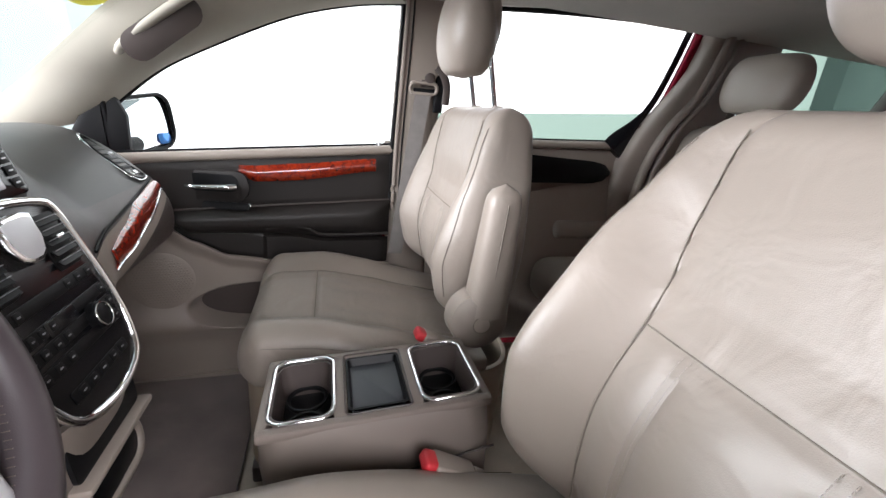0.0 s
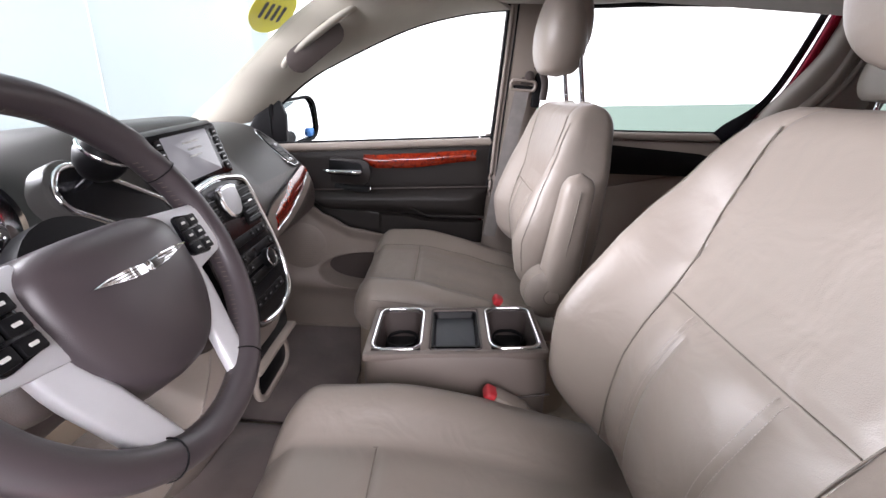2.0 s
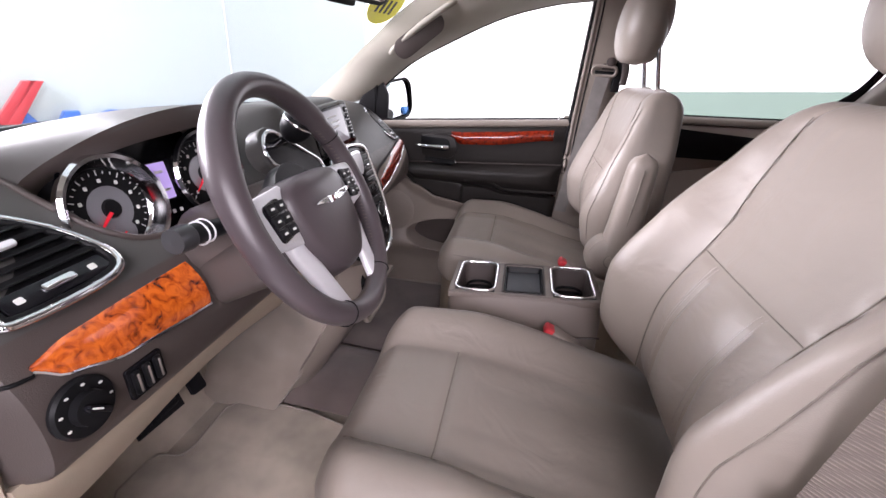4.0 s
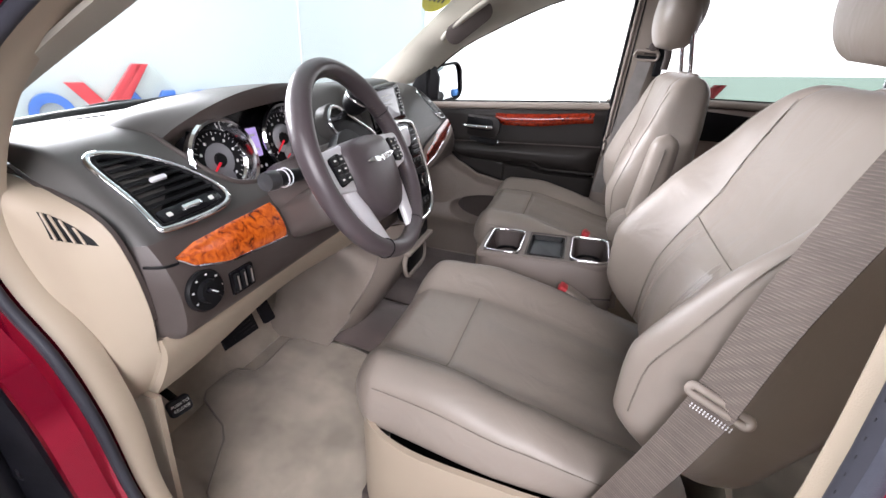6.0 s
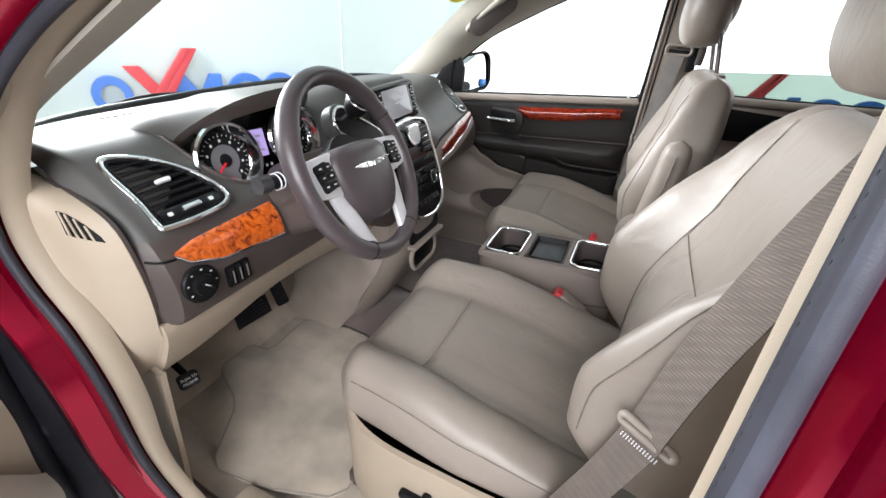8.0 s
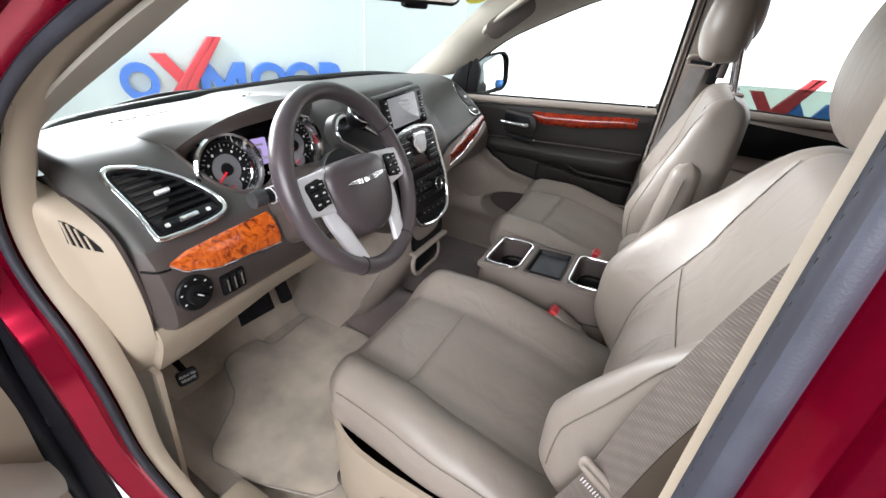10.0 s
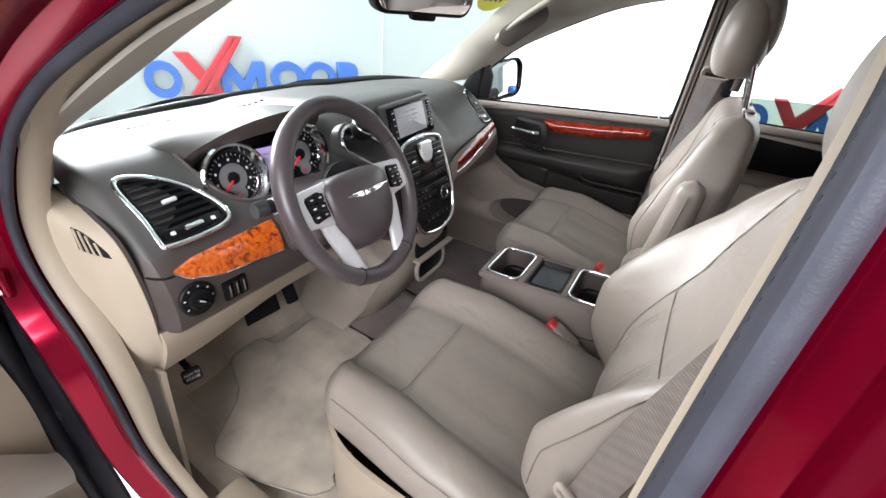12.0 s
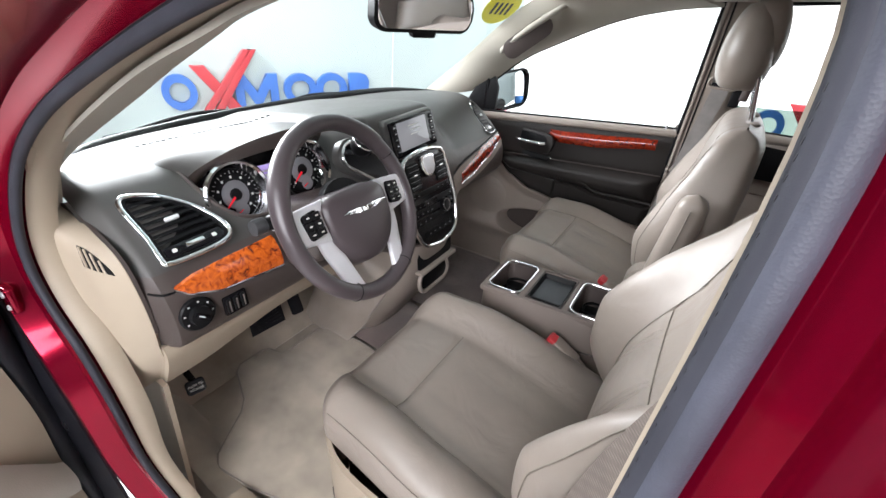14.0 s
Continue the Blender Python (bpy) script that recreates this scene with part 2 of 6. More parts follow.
def tube_bm(pts, r, sides=8, closed=False, flat=1.0, up=(0, 0, 1), bm=None):
    bm = bm or bmesh.new()
    pts = [Vector(p) for p in pts]
    n = len(pts)
    rings = []
    for i, p in enumerate(pts):
        a, b = (pts[(i - 1) % n], pts[(i + 1) % n]) if closed else (pts[max(i - 1, 0)], pts[min(i + 1, n - 1)])
        d = (b - a).normalized()
        u = Vector(up) - d * d.dot(Vector(up))
        u = u.normalized() if u.length > 1e-4 else d.orthogonal().normalized()
        w = d.cross(u)
        rad = r(i / max(n - 1, 1)) if callable(r) else r
        rings.append([bm.verts.new(p + rad * (math.cos(2 * math.pi * k / sides) * w + flat * math.sin(2 * math.pi * k / sides) * u)) for k in range(sides)])
    for i in range(n if closed else n - 1):
        a, b = rings[i], rings[(i + 1) % n]
        for k in range(sides):
            bm.faces.new((a[k], a[(k + 1) % sides], b[(k + 1) % sides], b[k]))
    if not closed:
        bm.faces.new(rings[0])
        bm.faces.new(rings[-1][::-1])
    return bm


def tube(name, pts, r, mat, parent=None, sides=8, closed=False, flat=1.0, up=(0, 0, 1), label="", n=0):
    if n:
        pts = smoothpath(pts, n, closed)
    return part(name, tube_bm(pts, r, sides, closed, flat, up), mat, parent, label, angle=60)


def frame3(o, n, up=(0, 0, 1)):
    """Axes of a flat thing at o that faces n: columns across, up, out."""
    n = Vector(n).normalized()
    u = Vector(up) - n * n.dot(Vector(up))
    u.normalize()
    w = u.cross(n)
    m = Matrix((w, u, n)).transposed().to_4x4()
    return Matrix.Translation(o) @ m


def plate_bm(poly, m, depth, r=0.002, seg=2, bm=None):
    """A flat polygon (x, y) raised by depth along the third axis of m."""
    bm = bm or bmesh.new()
    lo = [bm.verts.new((x, y, 0)) for x, y in poly]
    hi = [bm.verts.new((x, y, depth)) for x, y in poly]
    n = len(poly)
    top = bm.faces.new(hi)
    bm.faces.new(lo[::-1])
    for i in range(n):
        bm.faces.new((lo[i], lo[(i + 1) % n], hi[(i + 1) % n], hi[i]))
    if r:
        bmesh.ops.bevel(bm, geom=list(top.edges), offset=r, segments=seg, affect="EDGES", profile=0.5)
    bmesh.ops.transform(bm, matrix=m, verts=bm.verts)
    return bm


def plate(name, poly, m, depth, mat, parent=None, r=0.002, label=""):
    return part(name, plate_bm(poly, m, depth, r), mat, parent, label, angle=30)


def rrect(w, h, r, n=5):
    out = []
    for cx, cy, a0 in ((w / 2 - r, h / 2 - r, 0), (-w / 2 + r, h / 2 - r, 90), (-w / 2 + r, -h / 2 + r, 180), (w / 2 - r, -h / 2 + r, 270)):
        for k in range(n):
            a = radians(a0 + 90 * k / (n - 1))
            out.append((cx + r * math.cos(a), cy + r * math.sin(a)))
    return out


def lathe_bm(prof, m, n=32, bm=None):
    """Turns (radius, height) pairs round the third axis of m."""
    bm = bm or bmesh.new()
    rings = []
    for rad, h in prof:
        rings.append([bm.verts.new(m @ Vector((rad * math.cos(2 * math.pi * k / n), rad * math.sin(2 * math.pi * k / n), h))) for k in range(n)])
    for a, b in zip(rings, rings[1:]):
        for k in range(n):
            bm.faces.new((a[k], a[(k + 1) % n], b[(k + 1) % n], b[k]))
    bm.faces.new(rings[0][::-1])
    bm.faces.new(rings[-1])
    return bm


def lathe(name, prof, m, mat, parent=None, n=32, label=""):
    return part(name, lathe_bm(prof, m, n), mat, parent, label)


def lerp(a, b, t):
    return a + (b - a) * t


def ss(a, b, x):
    t = min(max((x - a) / (b - a), 0), 1)
    return t * t * (3 - 2 * t)


def curve1(knots, x):
    """A smooth value from (x, value) pairs."""
    if x <= knots[0][0]:
        return knots[0][1]
    for (a, u), (b, v) in zip(knots, knots[1:]):
        if x <= b:
            return lerp(u, v, ss(a, b, x)) * 0.5 + lerp(u, v, (x - a) / (b - a)) * 0.5
    return knots[-1][1]

# ---- the studio round the van ----
WY, WL, WB, WH = 3.3, -4.6, 6.0, 3.8
FO, FD, FN = Vector((-2.56, 0.56, 0)), Vector((0.4325, 0.9016, 0)), Vector((0.9016, -0.4325, 0))
FM = frame3(FO, FN)


def slab(name, c, s, mat, label, category="wall", m=None):
    ob = box(name, c, s, mat, None, 0, m=m)
    return tagged(ob, label, category, "", "structure")


slab("ground", (1.5, -0.6, -0.05), (30, 30, 0.1), FLOORGREY, "grey painted studio floor", "floor")
slab("wall_front", FO - FN * 0.1 - FD * 0.9 + Vector((0, 0, WH / 2)), (8.0, WH, 0.2), WALLWHITE, "pale white painted studio wall with a fine joint", m=FM.to_3x3())
slab("wall_side", (1.9, WY + 0.1, WH / 2), (8.4, 0.2, WH), WALLWHITE, "white studio wall beside the van")
slab("wall_back", (WB + 0.1, -0.65, WH / 2), (0.2, 8.3, WH), WALLWHITE, "white studio wall behind the van")
# Unseen wall, made dark so the red door jamb reflects less white.
slab("wall_left", (1.0, WL - 0.1, WH / 2), (12, 0.2, WH), DARKWALL, "unseen dark wall added to dim reflections in the red paint")
slab("ceiling", (1.0, -0.65, WH + 0.1), (12, 8.3, 0.2), WALLWHITE, "white studio ceiling", "ceiling")
# Glowing sheets added over the side wall to make it overbright white.
lb = thing("wall_glow", "large glowing sheet for the bright white side wall", "light panel", at=(2.6, WY, 2.2))
box("glow_sheet", (3.05, WY - 0.075, 1.88), (4.9, 0.06, 2.8), WALLGLOW, lb, 0.01)
lb2 = thing("wall_glow", "tall glowing sheet for the bright white wall by the front door", "light panel", at=(-0.6, WY, 1.6))
box("glow_sheet", (-0.68, WY - 0.04, 1.65), (3.15, 0.06, 3.2), WALLGLOW, lb2, 0.01)
seam_ob = box("wall_joint", FO + FD * 1.62 + FN * 0.002 + Vector((0, 0, 1.9)), (0.006, 3.7, 0.006), SILVER, None, 0, m=FM.to_3x3())
tagged(seam_ob, "thin vertical joint in the white wall", "joint", "", "structure")


def wall_sign(m, label):
    """A mark of plain blue rings and blocks with two crossing red bars."""
    s = thing("wall_sign", label, "wall sign", "wall signs", at=tuple(m.translation))
    for cx, w in ((0.03, 0.105), (0.835, 0.125), (1.08, 0.125)):
        def ring(u, v, cx=cx, w=w):
            k = round(v * 4) % 4
            rx, ry, h = (1.25, 1.25, 0.72, 0.72)[k], (1.25, 1.25, 0.70, 0.70)[k], (0.004, 0.04, 0.04, 0.004)[k]
            return m @ Vector((cx + w * 0.8 * math.cos(2 * math.pi * u) * rx, 0.115 + 0.093 * math.sin(2 * math.pi * u) * ry, h))
        part("blue_ring", grid_bm(ring, 44, 4, close_u=True, close_v=True), BLUESIGN, s, "blue acrylic ring")
    blocks = {"blue_block": [(0.375, 0), (0.432, 0), (0.432, 0.14), (0.497, 0.02), (0.548, 0.02), (0.613, 0.14), (0.613, 0), (0.67, 0), (0.67, 0.23), (0.60, 0.23), (0.5225, 0.10), (0.445, 0.23), (0.375, 0.23)],
              "blue_bar": [(1.225, 0), (1.40, 0.0), (1.385, 0.12), (1.395, 0.17), (1.37, 0.215), (1.32, 0.23), (1.225, 0.23)]}
    for nm, poly in blocks.items():
        plate(nm, poly, m, 0.04, BLUESIGN, s, 0.003, "blue acrylic block")
    for off in (0.0, 0.075):
        plate("red_bar", [(0.135 + off, -0.03), (0.19 + off, -0.03), (0.515 + off * 0.4, 0.39), (0.46 + off * 0.4, 0.39)], m @ Matrix.Translation((0, 0, 0.02)), 0.04, REDSIGN, s, 0.003, "red acrylic slanted bar")
    plate("red_bar", [(0.335, -0.03), (0.425, -0.03), (0.205, 0.285), (0.115, 0.285)], m @ Matrix.Translation((0, 0, 0.012)), 0.04, REDSIGN, s, 0.003, "red acrylic slanted bar")
    return s


wall_sign(FM @ Matrix.Translation((0, 0.69, 0)), "blue and red acrylic dealer sign on the front wall")
wall_sign(frame3((0.895, WY - 0.104, 0.732), (0, -1, 0)) @ Matrix.Rotation(0.075, 4, "Z") @ Matrix.Scale(1.04, 4), "blue and red acrylic dealer sign on the side wall")

# ---- van body: setting ----


def doory(x):
    return 0.745 + 0.125 * (x + 0.13)


def sill(x):
    return 1.083 + 0.085 * (x + 0.257)


def setting(ob, label, category):
    return tagged(ob, label, category, "", "structure")


setting(part("floor", grid_bm(lambda u, v: (lerp(-0.49, 2.9, u), lerp(-0.80, 0.80, v), 0.40), 16, 10, thick=0.03), CARPET), "beige carpeted cabin floor of the van", "floor")
setting(part("toe_board", grid_bm(lambda u, v: (-0.47 - 0.22 * math.sin(u * 1.57), lerp(-0.80, 0.80, v), 0.393 + 0.53 * u ** 1.3), 14, 10, thick=0.02), CARPET), "beige carpeted toe board below the dash", "toe board")
setting(part("ceiling", grid_bm(lambda u, v: (lerp(-0.04, 3.3, u), lerp(-0.67, 0.67, v), 1.585 + 0.055 * (1 - (2 * v - 1) ** 4) + 0.045 * ss(0, 0.3, u) - 0.03 * (1 - u) ** 10), 20, 14, thick=0.04), HEADLINER), "pale grey cloth headliner of the van", "headliner")
setting(part("rear_wall", grid_bm(lambda u, v: (3.25, lerp(-0.8, 0.8, u), lerp(0.4, 1.15, v)), 4, 4, thick=0.03), TRIM), "taupe trim of the closed tailgate", "tailgate trim")

# windscreen pillars, from dash to roof rail
WIN = smoothpath([(-0.345, 0, 1.185), (-0.197, 0, 1.312), (-0.066, 0, 1.388), (0.147, 0, 1.490), (0.32, 0, 1.54), (0.46, 0, 1.56)], 41)
SHIELD = smoothpath([(-0.62, 0, 1.125), (-0.46, 0, 1.255), (-0.34, 0, 1.351), (-0.156, 0, 1.500), (0.0, 0, 1.57), (0.30, 0, 1.61)], 41)


def pillar(side):
    def f(u, v):
        i = round(u * 40)
        ys, yw = lerp(0.735, 0.615, ss(0, 0.85, u)), lerp(0.785, 0.70, u)
        p = SHIELD[i].lerp(WIN[i], v)
        bulge = 0.03 * math.sin(v * math.pi) ** 0.8
        return (p.x + bulge * 0.3, side * (lerp(ys, yw, v) - bulge), p.z - bulge * 0.3)
    return grid_bm(f, 41, 11, thick=0.010)


setting(part("a_pillar", pillar(1), PILLAR), "taupe plastic windscreen pillar trim", "pillar trim")


CREASE = smoothpath([(-0.42, -0.760, 1.17), (-0.35, -0.760, 1.222), (-0.15, -0.753, 1.330), (0.034, -0.745, 1.42), (0.159, -0.740, 1.47), (0.25, -0.735, 1.504), (0.46, -0.728, 1.56)], 41)
RIDGE = smoothpath([(-0.47, -0.708, 1.177), (-0.317, -0.706, 1.259), (-0.067, -0.700, 1.380), (0.085, -0.700, 1.455), (0.195, -0.700, 1.508), (0.46, -0.690, 1.584)], 41)


def driver_pillar(u, v):
    crease, ridge = CREASE[round(u * 40)], RIDGE[round(u * 40)]
    s = SHIELD[round(u * 40)]
    deep = Vector((s.x, -lerp(0.735, 0.615, ss(0, 0.85, u)), s.z))
    if v < 0.5:
        return deep.lerp(ridge, (v / 0.5) ** 0.8)
    return ridge.lerp(crease, (v - 0.5) / 0.5) + Vector((0, 0.006, -0.004)) * math.sin((v - 0.5) * 6.283)


setting(part("a_pillar", grid_bm(driver_pillar, 41, 13, thick=0.006), PILLAR), "taupe plastic windscreen pillar trim", "pillar trim")
FOOTR = smoothpath([(-0.265, -0.742, 1.262), (-0.318, -0.742, 1.218), (-0.352, -0.742, 1.172), (-0.41, -0.742, 1.10)], 13)
FOOTL = smoothpath([(-0.215, -0.792, 1.295), (-0.285, -0.792, 1.215), (-0.314, -0.792, 1.145), (-0.325, -0.792, 1.09)], 13)
setting(part("pillar_foot", grid_bm(lambda u, v: FOOTL[round(v * 12)].lerp(FOOTR[round(v * 12)], u) + Vector((0.006, -0.004, 0)) * math.sin(u * 3.14), 8, 13, thick=-0.006), BEIGE), "beige foot of the windscreen pillar trim", "pillar trim")

ws = part("windshield", grid_bm(lambda u, v: (lerp(-0.76 - 0.05 * math.sin(v * math.pi), -0.05 - 0.04 * math.sin(v * math.pi), u) + 0.15 * (2 * v - 1) ** 2 * (1 - u * 0.8), lerp(-0.74, 0.74, v) * lerp(1, 0.88, u), lerp(1.115, 1.585, u)), 8, 18, thick=0.005), CLEAR)
ws.visible_shadow = False
setting(ws, "clear sloping windscreen glass", "windscreen")
setting(tube("cowl_band", [(-0.53, -0.735, 1.118), (-0.70, -0.58, 1.120), (-0.755, -0.3, 1.124), (-0.765, 0, 1.128), (-0.755, 0.3, 1.128), (-0.70, 0.58, 1.126), (-0.53, 0.735, 1.124)], 0.017, BLACK, None, 8, n=40), "black band along the windscreen foot", "cowl band")
for yy, k in ((-0.36, 0), (0.12, 1)):
    wp = thing("wiper", "black windscreen wiper resting at the glass foot", "wiper", "windscreen wipers", at=(-0.84, yy, 1.12))
    tube("arm", [(-0.84, yy - 0.10, 1.098), (-0.83, yy + 0.1, 1.128), (-0.84, yy + 0.30, 1.112)], 0.006, BLACK, wp, 8, n=12)
    tube("blade", [(-0.83, yy - 0.14, 1.100), (-0.825, yy + 0.18, 1.114), (-0.83, yy + 0.36, 1.106)], 0.005, RUBBER, wp, 8, flat=1.6, n=12)

# grab handle on the passenger pillar
gh = thing("grab_handle", "taupe grab handle moulded on the windscreen pillar", "grab handle", at=(-0.14, 0.64, 1.40))
tube("bar", [(-0.225, 0.668, 1.345), (-0.20, 0.638, 1.365), (-0.13, 0.622, 1.420), (-0.06, 0.612, 1.470), (-0.01, 0.620, 1.505), (0.01, 0.645, 1.52)], lambda q: 0.009 + 0.005 * math.sin(q * 3.14), PILLAR, gh, 10, n=26, flat=0.8)
# Flat dark plate paints the oval shadow behind the bar.
plate("hollow_shade", rrect(0.070, 0.20, 0.034), frame3((-0.115, 0.630, 1.405), (0.2, -0.95, -0.2), (0.78, 0, 0.62)), 0.004, BROWN, gh, 0.001, "dark plate for the shadow in the finger hollow")

# ---- passenger front door ----
pd = thing("front_door", "closed passenger door with dark vinyl panel and wood strip", "car door", at=(0.1, 0.8, 0.5))


def on_door(x, z, lift=0.0):
    return Vector((x, doory(x) - lift, z))


def door_patch(name, x0, x1, lo, hi, mat, bulge, lift, nx=28, nz=12, label="", edge=0.10):
    def f(u, v):
        x = lerp(x0, x1, u)
        z = lerp(lo(x), hi(x), v)
        e = min(u * 4, (1 - u) * 4, v, 1 - v)
        return on_door(x, z, lift + bulge * min(1, max(e, 0) / edge) ** 0.5)
    return part(name, grid_bm(f, nx, nz, thick=-0.018), mat, pd, label)


def low_edge(x):
    return curve1([(-0.40, 0.97), (-0.21, 0.93), (-0.12, 0.86), (-0.03, 0.812), (0.12, 0.785), (0.46, 0.765)], x)


part("backing", grid_bm(lambda u, v: on_door(lerp(-0.42, 0.47, u), lerp(0.40, sill(lerp(-0.42, 0.47, u)) - 0.01, v), -0.05), 8, 8, thick=0.008, side=(0, -1, 0)), DOORDARK, pd, "dark door backing")
door_patch("upper_panel", -0.40, 0.462, lambda x: 0.935 + 0.06 * (x + 0.18), lambda x: sill(x) - 0.008, DOORDARK, 0.006, 0.006, label="dark brown upper panel")
door_patch("armrest", -0.30, 0.458, lambda x: max(low_edge(x) + 0.01, 0.875 - 0.03 * x), lambda x: 0.944 + 0.06 * (x + 0.18), DOORDARK, 0.030, 0.016, edge=0.35, label="dark padded armrest")
door_patch("pull_panel", 0.06, 0.458, lambda x: low_edge(x) - 0.01, lambda x: 0.872 + 0.0 * x - 0.02 * ss(0.15, 0.25, x), DOORDARK, 0.014, 0.012, label="dark lower pull panel")
tube("pull_lip", [on_door(x, z, 0.038) for x, z in ((0.075, 0.893), (0.13, 0.902), (0.19, 0.895), (0.235, 0.872), (0.32, 0.870), (0.455, 0.872))], 0.006, DOORDARK, pd, 8, n=24)
tube("stitching", [on_door(x, 0.948 + 0.06 * (x + 0.18), 0.024) for x in np.linspace(-0.18, 0.455, 16)], 0.0025, BROWN, pd, 6)
door_patch("map_pocket", -0.14, 0.14, lambda x: low_edge(x) - 0.005, lambda x: 0.885 - 0.03 * ss(0.0, 0.14, x), DOORDARK, 0.004, 0.010, label="dark curved panel")


def lower_lift(x, z):
    sp = math.exp(-(((x + 0.21) / 0.11) ** 2 + ((z - 0.74) / 0.12) ** 2))
    return 0.02 + 0.02 * sp


def low_panel(u, v):
    x = lerp(-0.40, 0.462, u)
    z = lerp(0.40, low_edge(x), v)
    pk = 1 - ss(0.85, 1.08, math.hypot((x - 0.05) / 0.19, (z - 0.640) / 0.068))
    lipz = 0.035 * math.exp(-((z - (0.59 - 0.02 * x)) / 0.05) ** 2)
    top = 0.02 * ss(0.88, 1.0, v)
    return on_door(x, z, lower_lift(x, z) + lipz + top * (1 - pk) - (0.10 + lipz) * pk)


part("lower_panel", grid_bm(low_panel, 170, 120, thick=-0.012), TRIM, pd, "taupe lower door panel")
# Dark sheet across the pocket gives it the shade of a deep hollow.
part("pocket_shade", grid_bm(lambda u, v: on_door(lerp(-0.16, 0.26, u), lerp(0.565, 0.715, v), -0.030), 4, 4, thick=-0.008), BROWN, pd, "dark sheet for the shade inside the door pocket")
sm = frame3(on_door(-0.205, 0.742, 0.041), (0.12, -0.99, 0.05))
spk = lathe("speaker_grille", [(0.0, 0.0), (0.078, 0.0), (0.086, 0.004), (0.080, 0.007), (0.0, 0.010)], sm, TRIM, pd, 36, "taupe perforated speaker grille")
bm = bmesh.new()
for i in range(-9, 10):
    for j in range(-9, 10):
        if i * i + j * j < 84:
            lathe_bm([(0.0022, 0.0096), (0.0022, 0.0112)], sm @ Matrix.Translation((i * 0.0082 + (j % 2) * 0.004, j * 0.0078, 0)), 5, bm)
holes = part("perforation", bm, COLUMN, spk, smooth=False)
holes["kind"] = "stuff"

tube("window_sill", [on_door(x, sill(x) + 0.004, 0.004) for x in (-0.38, -0.1, 0.1, 0.3, 0.462)], 0.015, TRIM, pd, 10, n=20, label="taupe sill strip")
tube("belt_seal", [on_door(x, sill(x) + 0.019, -0.012) for x in (-0.38, -0.1, 0.1, 0.3, 0.462)], 0.005, BLACK, pd, 8, n=20, label="black glass seal")
g = part("window_glass", grid_bm(lambda u, v: (lerp(-0.36, 0.46, u), lerp(0.83, 0.74, v), lerp(1.06, 1.57, v)), 2, 2, thick=0.004), CLEAR, pd, "clear door glass")
g.visible_shadow = False
tube("window_frame", [(p.x + 0.004, lerp(0.80, 0.722, i / 40), p.z - 0.002) for i, p in enumerate(WIN)] + [(0.468, 0.74, 1.545), (0.464, 0.775, 1.35), (0.456, 0.815, 1.13)], 0.008, BLACK, pd, 8, label="black window channel")
dwlo, dwhi = [(0.008, 1.062), (0.05, 1.040), (0.16, 1.046), (0.40, 1.083)], [(0.008, 1.074), (0.05, 1.077), (0.16, 1.088), (0.405, 1.112)]
part("wood_strip", grid_bm(lambda u, v: on_door(lerp(0.008, 0.405, u), lerp(curve1(dwlo, lerp(0.008, 0.405, u)), curve1(dwhi, lerp(0.008, 0.405, u)), v), 0.016 + 0.009 * math.sin(v * math.pi)), 30, 8, thick=-0.008), DIMWOOD, pd, "glossy burl wood strip, toned dark red for its shade")
tube("chrome_edge", [on_door(x, curve1(dwlo, x) - 0.001, 0.018) for x in np.linspace(0.008, 0.405, 26)], 0.003, CHROME, pd, 8, label="thin chrome edging")
part("outer_skin", grid_bm(lambda u, v: (lerp(-0.45, 0.50, u), 0.90 - 0.05 * v * v, lerp(0.30, 1.09, v)), 6, 8, thick=0.01), REDPAINT, pd, "dark red outer skin")
# handle bowl
hm = frame3(on_door(-0.075, 1.022, 0.012), (-0.12, -0.99, 0.0))
plate("handle_bezel", rrect(0.225, 0.088, 0.035, 7), hm, 0.008, DOORDARK, pd, 0.004, "raised dark handle surround")
plate("handle_bowl", rrect(0.165, 0.050, 0.022, 7), hm @ Matrix.Translation((0.002, 0.008, 0.0082)), 0.001, BLACK, pd, 0.0004, "black handle bowl")
tube("door_lever", [hm @ Vector((x, y, z)) for x, y, z in ((-0.055, -0.004, 0.012), (-0.03, -0.003, 0.026), (0.02, -0.001, 0.030), (0.06, 0.0, 0.026), (0.075, 0.0, 0.012))], lambda q: 0.0055 + 0.0045 * q, CHROME, pd, 10, n=18, label="chrome door lever")
plate("switch_plate", rrect(0.13, 0.022, 0.008), frame3(on_door(-0.03, 0.962, 0.026), (-0.12, -0.93, 0.35)), 0.005, BLACK, pd, 0.002, "black window switch plate")
for k in (0, 1):
    plate("window_switch", rrect(0.016, 0.010, 0.003), frame3(on_door(0.003 + 0.026 * k, 0.964, 0.031), (-0.12, -0.93, 0.35)), 0.005, CHROME, pd, 0.002)
tube("lock_pin", [on_door(0.415, sill(0.415) + 0.012, 0.004), on_door(0.415, sill(0.415) + 0.032, 0.004)], 0.004, SILVER, pd, 8)

# sail panel and outside mirror
em = thing("wing_mirror", "black wing mirror with a small blue tinted spot mirror", "wing mirror", at=(-0.3, 0.9, 1.08))
plate("sail_panel", [(-0.07, -0.06), (0.075, -0.06), (0.075, 0.035), (0.05, 0.085)], frame3((-0.335, 0.765, 1.16), (0, -1, 0.05)), 0.015, BLACK, em, 0.003, "black sail panel")
tube("divider", [(-0.305, 0.765, 1.08), (-0.310, 0.752, 1.235)], 0.007, BLACK, em, 8)
